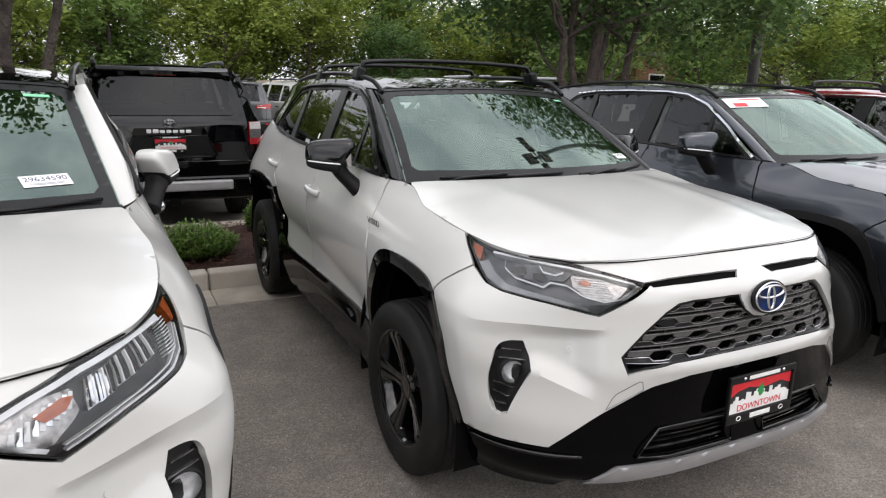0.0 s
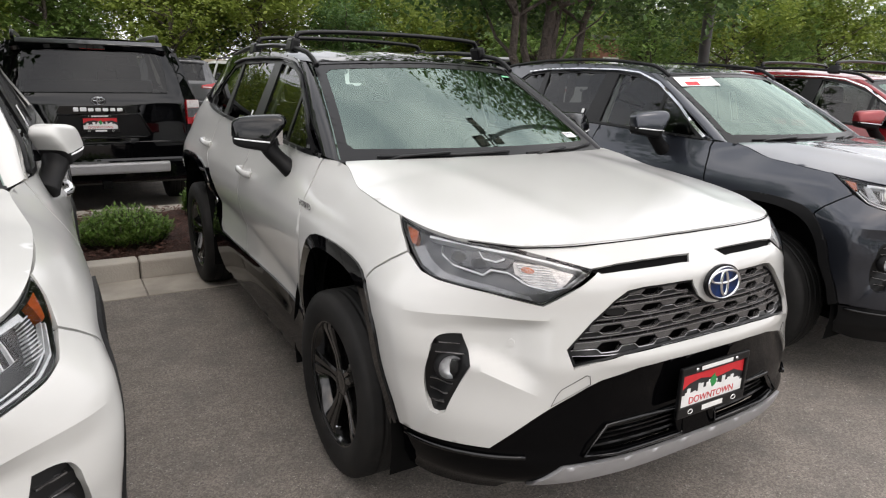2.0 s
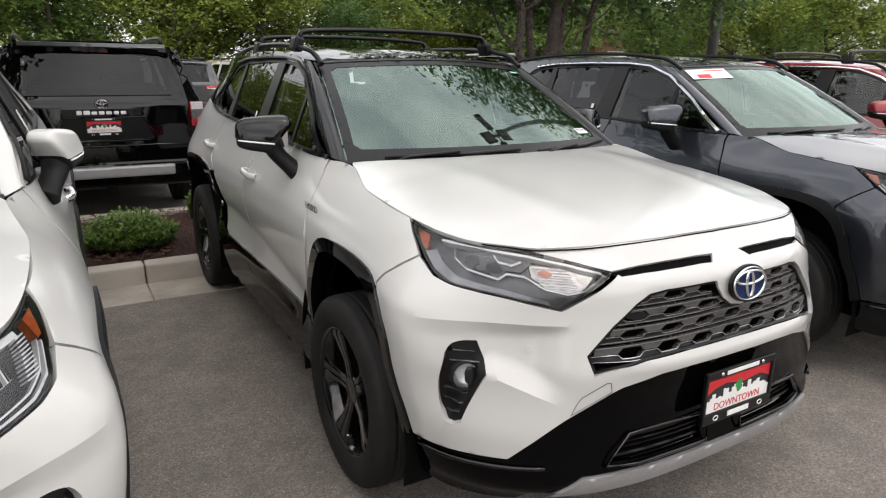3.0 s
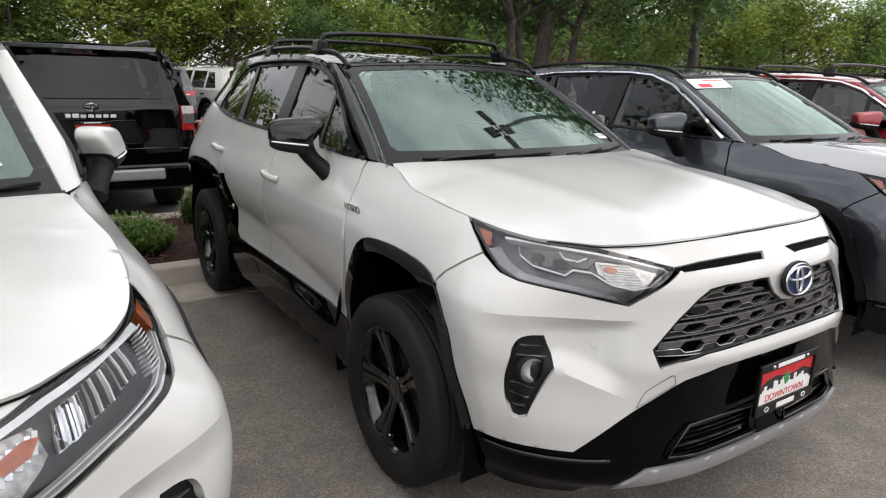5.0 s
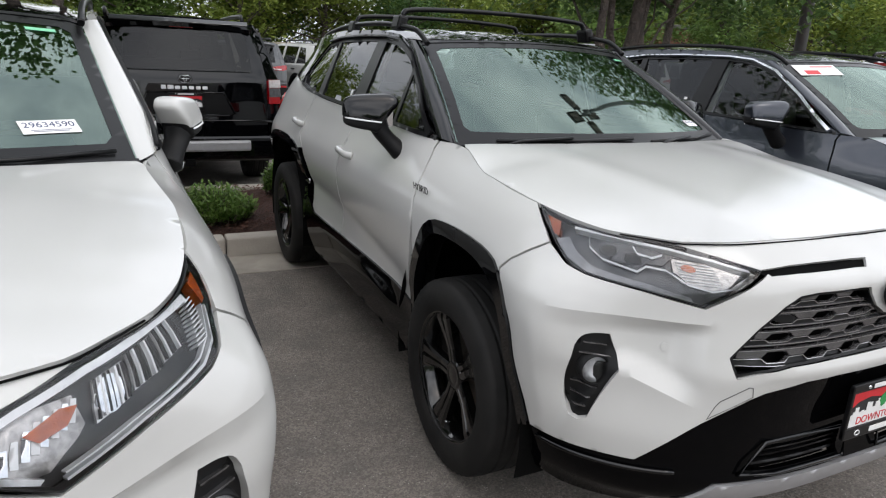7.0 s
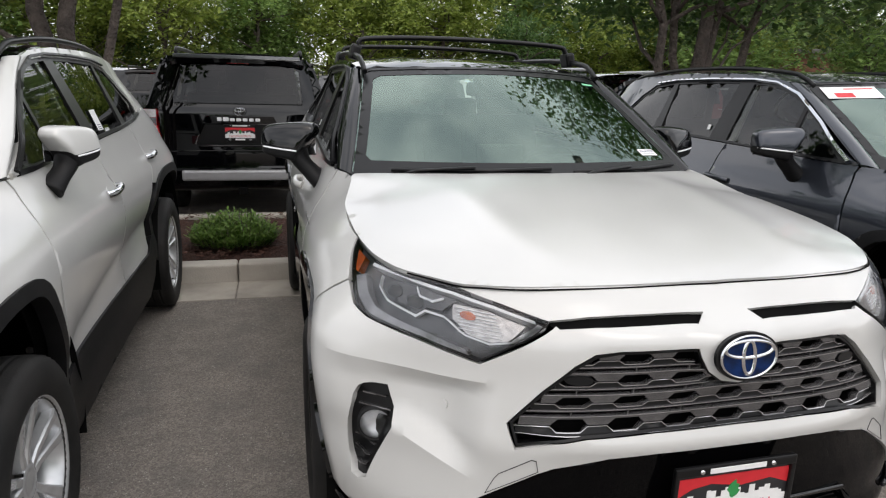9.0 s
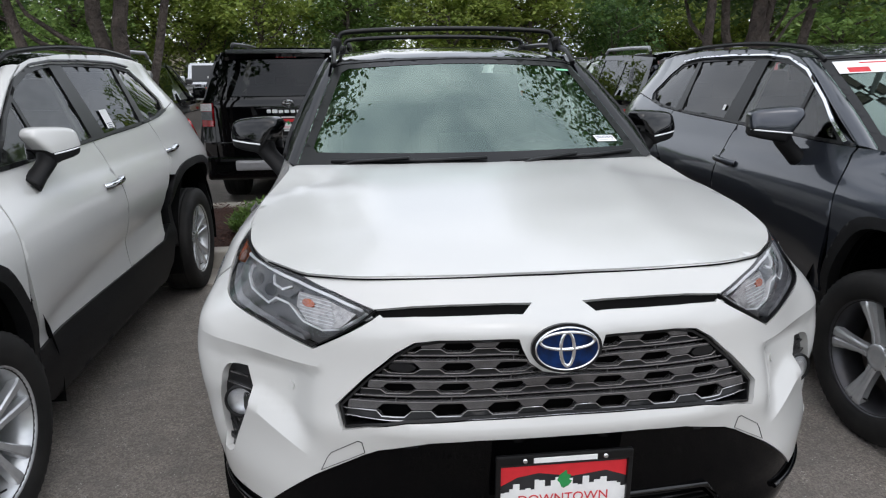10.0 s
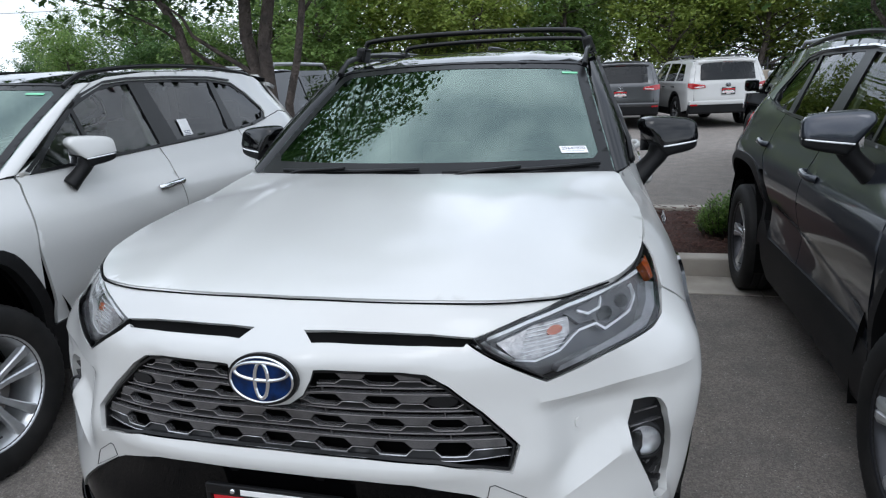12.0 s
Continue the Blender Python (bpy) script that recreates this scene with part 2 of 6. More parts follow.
def _ring(a, z):
    """A point of the lower body: a from 0 (nose) by 1 (front axle) and 2 (behind the rear axle) to 3 (tail)."""
    a, z = np.broadcast_arrays(np.asarray(a, float), np.asarray(z, float))
    e = SQUARE(z)
    f = np.clip(a, 0, 1) * np.pi / 2
    xf, yf = side_x(0 * z, z) * np.sin(f) ** (2 / e), NOSE(z) * np.cos(f).clip(0) ** (2 / e)
    ys = np.clip(a - 1, 0, 1) * REAR0
    g = np.clip(a - 2, 0, 1) * np.pi / 2
    er = 3.4 - .9 * np.clip((z - 1.15) / .3, 0, 1)
    xr = side_x(0 * z + REAR0, z) * np.cos(g).clip(0) ** (2 / er)
    yr = REAR0 + (TAIL(z) - REAR0) * np.sin(g) ** (2 / er)
    x = np.where(a < 1, xf, np.where(a < 2, side_x(ys, z), xr))
    y = np.where(a < 1, yf, np.where(a < 2, ys, yr))
    return np.stack([x, y, z], -1)

_A = np.concatenate([np.linspace(0, 1, 1200) ** 1.0, np.linspace(1, 2, 800)[1:], np.linspace(2, 3, 600)[1:]])
_Q = _ring(_A, .75)
_U = np.concatenate([[0], np.cumsum(np.linalg.norm(np.diff(_Q, axis=0), axis=1))])

def S(u, z):
    return _ring(np.interp(u, _U, _A), z)

def uz(x, y, z):
    """The place on the lower body nearest to (x, y) at height z."""
    q = _ring(_A, z)
    i = np.argmin((q[:, 0] - abs(x)) ** 2 + (q[:, 1] - y) ** 2)
    return (_U[i], z)

U_AXLE = float(_U[1199])

# the panes lie on one even curve fitted to the cabin's side
_GY, _GZ = (q.ravel() for q in np.meshgrid(np.linspace(.55, 2.72, 60), np.linspace(1.17, 1.56, 30)))


def _pane_terms(y, z):
    return np.stack([y ** i * z ** j for i in range(6) for j in range(3)], -1)


_PANE = np.linalg.lstsq(_pane_terms(_GY, _GZ), side_x(_GY, _GZ), rcond=None)[0]


def pane_form(u, z):
    u, z = np.broadcast_arrays(np.asarray(u, float), np.asarray(z, float))
    y = u - U_AXLE
    return np.stack([_pane_terms(y, z) @ _PANE, y, z], -1)


def uy(y, z):
    """A place on the flank by its distance behind the front axle."""
    return (U_AXLE + y, z) if 0 <= y <= 2.7 else uz(0.9, y, z)


def cheek_in(u, z):
    """The hollow of the bumper's cheek between crease, fog lamp and grille."""
    h = .014 + .034 * np.clip((u - .59) / .30, 0, 1) ** .7
    k = np.clip((.842 - z) / h, 0, 1)
    line = np.where(u < .82, .60 + .36 * (u - .55), .697 - 1.3 * (u - .82))
    g = np.clip((u - .55) / .15, 0, 1)
    deep = np.minimum(.046, .012 + 1.0 * h) * (1 - .55 * ease((u - .62) / .30))
    return deep * k * g * g * (3 - 2 * g) * np.clip((z - line) / .05, 0, 1) * np.clip((1.04 - u) / .10, 0, 1)


CORNER = smooth([.30, .40, .50, .60, .70, .80, .85, .90, .95, 1.0, 1.1], [.0, .010, .024, .046, .064, .076, .072, .050, .016, .002, 0])


def brow_out(u, z):
    """The bulge of the nose round the emblem, and the rounded bars of the grille's frame."""
    pad = np.exp(-((u / .108) ** 4) - ((z - .925) / .078) ** 4)
    bar = np.exp(-((z - .725) / .022) ** 2) * np.clip((.50 - u) / .1, 0, 1) * .010
    top = np.exp(-((z - .957) / .022) ** 2) * np.clip((.42 - u) / .1, 0, 1) * .010
    corner = np.exp(-((u - 1.02) / np.where(u < 1.02, .16, .17)) ** 2) * CORNER(z)
    return .022 * pad + bar + top + corner


def skin(u, z):
    u, z = np.broadcast_arrays(np.asarray(u, float), np.asarray(z, float))
    p = S(u, z)
    q = S(u + .004, z) - S(np.maximum(u - .004, 0), z)
    n = np.stack([-q[..., 1], q[..., 0], 0 * z], -1) * -1.0
    n = n / np.maximum(np.linalg.norm(n, axis=-1, keepdims=True), 1e-9)
    return p + n * (brow_out(u, z) - cheek_in(u, z))[..., None]


HOOD_MID = smooth([-.9, -.83, -.6, -.3, 0, .2, .4], [1.025, 1.053, 1.103, 1.140, 1.168, 1.178, 1.182])


EDGE_Y = [-.72, -.60, -.475, -.334, -.225]
FRONT_X = smooth(EDGE_Y, [.595, .70, .763, .786, .792])


def EDGE_X(y):
    return FRONT_X(y) - .060 * ease((np.asarray(y, float) + .06) / .37)


def EDGE_Z(y):
    y = np.asarray(y, float)
    return HOOD_MID(y) - .043 - .024 * ease((y + .76) / .22) + .046 * ease((y - .0) / .31)


def hood_form(x, y):
    a = np.abs(x)
    ridge = .007 * np.exp(-((a - .40 - .10 * np.clip(y + .4, -1, 1)) / .08) ** 2) * ease((y + .85) / .3) * (1 - ease((y - .02) / .22))
    z = HOOD_MID(y) - (HOOD_MID(y) - EDGE_Z(y) - .002) * (a / EDGE_X(y)) ** 2.4 + ridge
    return np.stack([x, y, z], -1)


ROOF_MID = smooth([.85, .95, 1.2, 1.7, 2.3, 2.9, 3.4], [1.55, 1.568, 1.606, 1.642, 1.645, 1.612, 1.555])


def roof_form(x, y):
    a = np.abs(x)
    return np.stack([x, y, ROOF_MID(y) - .030 * (a / .6) ** 2 - .016 * (np.clip(a - .5, 0, 1) / .1) ** 2 + .006 * np.exp(-((a - .33) / .05) ** 2)], -1)


def screen_form(a, b):
    """The windscreen: a across in metres at mid height, b up the slope from 0 to 0.9."""
    p, s = a / .64, b / .9
    x = p * (.715 - .135 * s)
    y = (.16 + .20 * p * p) * (1 - s) + (.945 + .115 * p * p) * s - .022 * np.sin(np.pi * s.clip(0, 1))
    z = (1.160 - .006 * p * p) * (1 - s) + (1.568 - .022 * p * p) * s
    return np.stack([x, y, z], -1)


def tail_form(a, b):
    """The rear window: a across, b up."""
    p, s = a / .6, b / .35
    return np.stack([p * (.64 - .13 * s), 3.52 - .05 * p * p - .23 * s, 1.19 + .35 * s], -1)


def catmull(points, n=8):
    """A smooth line through points."""
    p = np.array(points, float)
    p = np.vstack([2 * p[0] - p[1], p, 2 * p[-1] - p[-2]])
    out = []
    for i in range(1, len(p) - 2):
        for t in np.linspace(0, 1, n, endpoint=False):
            a, b, c, d = p[i - 1:i + 3]
            out.append(.5 * (2 * b + (c - a) * t + (2 * a - 5 * b + 4 * c - d) * t * t + (3 * b - a - 3 * c + d) * t ** 3))
    out.append(p[-2])
    return [tuple(v) for v in out]


def within(pts, loop):
    x, y = pts[:, 0], pts[:, 1]
    inside = np.zeros(len(pts), bool)
    for (x0, y0), (x1, y1) in zip(loop, np.roll(loop, -1, 0)):
        cross = ((y0 > y) != (y1 > y)) & (x < (x1 - x0) * (y - y0) / ((y1 - y0) if y1 != y0 else 1e-12) + x0)
        inside ^= cross
    return inside


def even(loop, step):
    """The loop with its long edges cut into short ones."""
    out, loop = [], np.array(loop, float)
    for a, b in zip(loop, np.roll(loop, -1, 0)):
        n = max(1, int(math.ceil(np.linalg.norm(b - a) / step)))
        out += [a + (b - a) * k / n for k in range(n) if k or np.linalg.norm(b - a) > 1e-6]
    return np.array(out)


def shrunk(loop, d):
    """A loop moved inwards by d (outwards if negative)."""
    p = np.array(loop, float)
    area = np.sum(p[:, 0] * np.roll(p[:, 1], -1) - np.roll(p[:, 0], -1) * p[:, 1])
    e = np.roll(p, -1, 0) - p
    n = np.stack([-e[:, 1], e[:, 0]], 1) / np.maximum(np.linalg.norm(e, axis=1, keepdims=True), 1e-9) * (1 if area > 0 else -1)
    m = n + np.roll(n, 1, 0)
    m /= np.maximum((m * m).sum(1, keepdims=True), .4) / 2
    return p + m * d


def sheet(form, outer, holes=(), step=.03, off=0.0, depth=.012, side=1, open_x=False, away=None, lines=()):
    """A thick panel cut from a form: vertices and faces. away: the point from which its face looks off."""
    from_2d = [even(outer, step)] + [even(h, step * .7) for h in holes]
    lo, hi = from_2d[0].min(0), from_2d[0].max(0)
    gx, gy = np.meshgrid(np.arange(lo[0], hi[0] + step, step), np.arange(lo[1], hi[1] + step, step * .87))
    gx[1::2] += step / 2
    g = np.stack([gx.ravel(), gy.ravel()], 1)
    keep = within(g, from_2d[0])
    for h in from_2d[1:]:
        keep &= ~within(g, h)
    rim = np.vstack(from_2d)
    g = g[keep]
    if len(g):
        near = np.concatenate([np.min(((c[:, None] - rim[None]) ** 2).sum(-1), 1) for c in np.array_split(g, max(1, len(g) // 500))])
        g = g[near > (.42 * step) ** 2]
    pts, edges, k = np.vstack([rim, g]), [], 0
    for loop in from_2d:
        edges += [(k + i, k + (i + 1) % len(loop)) for i in range(len(loop))]
        k += len(loop)
    if lines:
        pts = pts[[min(np.min(np.abs(p - np.array(q)).sum(1)) for q in lines) > .009 or i < len(rim) for i, p in enumerate(pts)]]
        for q in lines:
            edges += [(len(pts) + i, len(pts) + i + 1) for i in range(len(q) - 1)]
            pts = np.vstack([pts, np.array(q)])
    res = geometry.delaunay_2d_cdt([Vector(p) for p in pts], edges, [], 0, 1e-6)
    v2, tris = np.array([tuple(v) for v in res[0]]), np.array([t for t in res[2] if len(t) == 3])
    mid = v2[tris].mean(1)
    ok = within(mid, from_2d[0])
    for h in from_2d[1:]:
        ok &= ~within(mid, h)
    tris = tris[ok]
    a, b = v2[:, 0], v2[:, 1]
    p, h = form(a, b), 2e-3
    n = np.cross(form(a + h, b) - form(a - h, b), form(a, b + h) - form(a, b - h))
    n /= np.maximum(np.linalg.norm(n, axis=1, keepdims=True), 1e-12)
    core = np.array(away if away is not None else (0, np.clip(p[:, 1].mean(), 0, 2.6), .75))
    if (n.mean(0) * (p.mean(0) - core)).sum() < 0:
        n = -n
    t = p[tris]
    if (np.cross(t[:, 1] - t[:, 0], t[:, 2] - t[:, 0]) * n[tris[:, 0]]).sum() < 0:
        tris = tris[:, ::-1]
    top, low = p + n * off, p + n * (off - depth)
    count = {}
    for f3 in tris:
        for i in range(3):
            e = (f3[i], f3[(i + 1) % 3])
            count[e] = 1
    rimedges = [e for e in count if (e[1], e[0]) not in count]
    if open_x:
        rimedges = [e for e in rimedges if abs(p[e[0], 0]) > 1e-4 or abs(p[e[1], 0]) > 1e-4]
    used = sorted({i for e in rimedges for i in e})
    where = {i: len(top) + k for k, i in enumerate(used)}
    verts = np.vstack([top, low[used]]) if used else top
    faces = [tuple(f3) for f3 in tris.tolist()]
    skirt = [(j, i, where[i], where[j]) for i, j in rimedges]
    if side < 0:
        verts = verts * [-1, 1, 1]
        faces, skirt = [f3[::-1] for f3 in faces], [(i, j, b, a) for j, i, a, b in skirt]
    hard = []
    for q in lines:
        at = [int(np.argmin(np.abs(v2 - np.array(c)).sum(1))) for c in q]
        hard += list(zip(at, at[1:]))
    return verts, faces, skirt, hard


def mesh_of(name, *sheets):
    """One mesh of several sheets; the rims are sharp, the faces smooth."""
    verts, faces, sharp = [], [], []
    for v, f3, sk, hard in sheets:
        k = len(verts)
        verts += [tuple(q) for q in np.asarray(v).tolist()]
        faces += [tuple(int(i) + k for i in q) for q in f3] + [tuple(int(i) + k for i in q) for q in sk]
        sharp += [tuple(sorted((int(q[0]) + k, int(q[1]) + k))) for q in list(sk) + list(hard)]
    me = bpy.data.meshes.new(name)
    me.from_pydata(verts, [], faces)
    bm = bmesh.new()
    bm.from_mesh(me)
    bm.verts.ensure_lookup_table()
    for a, b in sharp:
        e = bm.edges.get((bm.verts[a], bm.verts[b]))
        if e:
            e.smooth = False
    for f in bm.faces:
        f.smooth = True
    bmesh.ops.remove_doubles(bm, verts=[v for v in bm.verts if abs(v.co.x) < 1e-4], dist=2e-4)
    bm.to_mesh(me)
    bm.free()
    return me


def part(name, data, material, parent, label=""):
    """One mesh object under a thing or a part."""
    if isinstance(data, bmesh.types.BMesh):
        me = bpy.data.meshes.new(name)
        data.to_mesh(me)
        data.free()
    else:
        me = data
    if not me.materials:
        me.materials.append(material)
    ob = new(name, me)
    ob.parent = parent
    return tagged(ob, label=label)


def dress(ob, material):
    """Gives a copy a material of its own."""
    ob.material_slots[0].link = "OBJECT"
    ob.material_slots[0].material = material


def box(bm, size, at, bevel=0.0, rot=None, seg=2):
    m = Matrix.Translation(at) @ (rot or Matrix.Identity(4)) @ Matrix.Diagonal((*size, 1))
    r = bmesh.ops.create_cube(bm, size=1.0, matrix=m)
    if bevel:
        es = list({e for v in r["verts"] for e in v.link_edges})
        bmesh.ops.bevel(bm, geom=es, offset=bevel, segments=seg, profile=0.6, affect="EDGES")
    return bm


def boxed(size, at, bevel=0.0, rot=None, seg=2):
    return box(bmesh.new(), size, at, bevel, rot, seg)


def tube(points, radii, seg=10, flat=1.0, closed=False, bm=None):
    """A round bar along points."""
    bm = bm or bmesh.new()
    pts = [Vector(p) for p in points]
    radii = radii if hasattr(radii, "__len__") else [radii] * len(pts)
    rings, up = [], Vector((0, 0, 1))
    for i, p in enumerate(pts):
        d = (pts[(i + 1) % len(pts)] - pts[i - 1]) if closed else (pts[min(i + 1, len(pts) - 1)] - pts[max(i - 1, 0)])
        d.normalize()
        s = d.cross(up if abs(d.z) < .95 else Vector((1, 0, 0))).normalized()
        t = s.cross(d)
        rings.append([bm.verts.new(p + (s * math.cos(a) + t * math.sin(a) * flat) * radii[i]) for a in np.linspace(0, 2 * math.pi, seg, endpoint=False)])
    n = len(rings)
    for i in range(n if closed else n - 1):
        a, b = rings[i], rings[(i + 1) % n]
        for k in range(seg):
            f = bm.faces.new((a[k], b[k], b[(k + 1) % seg], a[(k + 1) % seg]))
            f.smooth = True
    if not closed:
        bm.faces.new(rings[0])
        bm.faces.new(rings[-1][::-1])
    bmesh.ops.recalc_face_normals(bm, faces=bm.faces)
    return bm


def lathe(profile, seg=48, axis="x", at=(0, 0, 0), bm=None, smooth_it=True):
    """A turned form: profile of (along, radius) about the axis."""
    bm = bm or bmesh.new()
    rings = []
    for s, r in profile:
        ring = []
        for a in np.linspace(0, 2 * math.pi, seg, endpoint=False):
            c, d = math.cos(a) * r, math.sin(a) * r
            q = {"x": (s, c, d), "y": (c, s, d), "z": (c, d, s)}[axis]
            ring.append(bm.verts.new(Vector(q) + Vector(at)))
        rings.append(ring)
    for a, b in zip(rings, rings[1:]):
        for k in range(seg):
            f = bm.faces.new((a[k], b[k], b[(k + 1) % seg], a[(k + 1) % seg]))
            f.smooth = smooth_it
    for ring, r in ((rings[0], profile[0][1]), (rings[-1], profile[-1][1])):
        if r < .012:
            bm.faces.new(ring)
    bmesh.ops.recalc_face_normals(bm, faces=bm.faces)
    return bm


def plate_shape(loop, thick, m, bm=None, bevel=0.0):
    """A flat shape of some thickness: loop in x and z, its face towards -y, set by the pose m."""
    bm = bm or bmesh.new()
    vs = [bm.verts.new(m @ Vector((x, 0, z))) for x, z in loop]
    f = bm.faces.new(vs)
    r = bmesh.ops.extrude_face_region(bm, geom=[f])
    shift = (m.to_3x3() @ Vector((0, thick, 0)))
    for v in r["geom"]:
        if isinstance(v, bmesh.types.BMVert):
            v.co += shift
    bmesh.ops.recalc_face_normals(bm, faces=bm.faces)
    return bm


def lettering(name, text, size, m, material, parent, depth=.0008, label="", align="CENTER"):
    """Letters in the built-in font; their face looks along -y of m."""
    cu = bpy.data.curves.new(name, "FONT")
    cu.body, cu.size, cu.extrude, cu.align_x, cu.align_y = text, size, depth, align, "CENTER"
    tmp = bpy.data.objects.new(name, cu)
    scene.collection.objects.link(tmp)
    me = bpy.data.meshes.new_from_object(tmp.evaluated_get(bpy.context.evaluated_depsgraph_get()))
    bpy.data.objects.remove(tmp)
    me.transform(m @ pose(0, 0, 0, 90))
    me.materials.clear()
    return part(name, me, material, parent, label)


def ellipse(a, b, n=36, c=(0, 0)):
    return [(c[0] + a * math.cos(t), c[1] + b * math.sin(t)) for t in np.linspace(0, 2 * math.pi, n, endpoint=False)]


def oval_ring(a, b, w, m, thick=.006, n=40, c=(0, 0)):
    """A flat oval ring."""
    bm = bmesh.new()
    outer, inner = ellipse(a, b, n, c), ellipse(a - w, b - w, n, c)
    rows = [[bm.verts.new(m @ Vector((x, y, z))) for x, z in lp] for lp, y in ((outer, 0), (ellipse(a - w * .5, b - w * .5, n, c), -thick), (inner, 0))]
    for r0, r1 in zip(rows, rows[1:]):
        for k in range(n):
            f = bm.faces.new((r0[k], r1[k], r1[(k + 1) % n], r0[(k + 1) % n]))
            f.smooth = True
    bmesh.ops.recalc_face_normals(bm, faces=bm.faces)
    return bm


def badge(parent, m, a, b, field, label):
    """An oval emblem: dark border, field, chrome rim and inner rings."""
    e = part("emblem", plate_shape(ellipse(a, b), .010, m), TRIM, parent, label)
    part("field", plate_shape(ellipse(a * .88, b * .86), .004, m @ pose(0, -.002, 0)), field, e)
    part("rim", oval_ring(a * .91, b * .90, a * .055, m @ pose(0, -.003, 0)), CHROME, e, "chrome oval rim")
    part("ring", oval_ring(a * .24, b * .76, a * .105, m @ pose(0, -.004, -b * .02)), CHROME, e)
    part("ring", oval_ring(a * .81, b * .42, a * .100, m @ pose(0, -.004, b * .32)), CHROME, e)
    return e


def dealer_plate(at, tilt=0.0, group=""):
    """A dealer's plate in a black frame: red band, white skyline, green leaf, red word."""
    m = at
    th = new("dealer_plate")
    th.matrix_world = m
    tagged(th, "red, black and white dealer plate with a city skyline", "number plate", group)
    part("frame", frame_ring(.325, .172, .013, .024, .034), TRIM, th, "black plastic plate frame")
    part("panel", boxed((.304, .003, .15), (0, .004, 0), .001), PAPERK, th)
    part("band", plate_shape([(-.150, .005), (-.150, .054), (.150, .054), (.150, .012), (.10, .030), (.02, .020), (-.06, .034), (-.11, .026)], .0012, pose(0, .0018, 0)), PAPERR, th, "red sky band")
    rnd = random.Random(4)
    sky_line, x = [(-.150, -.053)], -.150
    while x < .146:
        w, h = rnd.uniform(.008, .016), rnd.uniform(-.018, .012) + .012 * math.exp(-(x / .09) ** 2)
        sky_line += [(x, h), (min(x + w, .150), h)]
        x += w
    sky_line += [(.150, -.053)]
    part("skyline", plate_shape(sky_line, .001, pose(0, .0012, 0)), PAPERW, th, "white skyline of towers")
    part("leaf", plate_shape([(.0, -.010), (.012, -.004), (.020, .008), (.013, .012), (.017, .024), (.008, .026), (.006, .038), (-.002, .032), (-.010, .026), (-.016, .012), (-.009, .004), (-.006, -.006)], .001, pose(0, .0006, 0)), PAPERG, th, "green leaf mark")
    lettering("word", "DOWNTOWN", .033, pose(0, .0004, -.036), PAPERR, th, .0004, "red capitals")
    part("bar", boxed((.15, .002, .013), (0, -.0074, .0735), .0008), PAPERW, th, "white bar of lettering")
    part("bar", boxed((.10, .002, .017), (0, -.0074, -.068), .0008), PAPERW, th, "white bar of lettering")
    for s in (-1, 1):
        part("bolt", lathe([(-.0095, .001), (-.0095, .005), (.002, .007)], 12, "y", (s * .095, 0, .0735)), CHROME, th)
        part("ring", oval_ring(.012, .009, .003, pose(s * .105, -.0072, -.068), .002, 20), PAPERW, th)
    return th


def frame_ring(w, h, depth, top, bottom, edge=.012):
    bm = bmesh.new()
    box(bm, (w, depth, top), (0, 0, h / 2 - top / 2), .004)
    box(bm, (w, depth, bottom), (0, 0, -h / 2 + bottom / 2), .004)
    for s in (-1, 1):
        box(bm, (edge, depth, h - .01), (s * (w / 2 - edge / 2), .0005, 0), .003)
    return bm


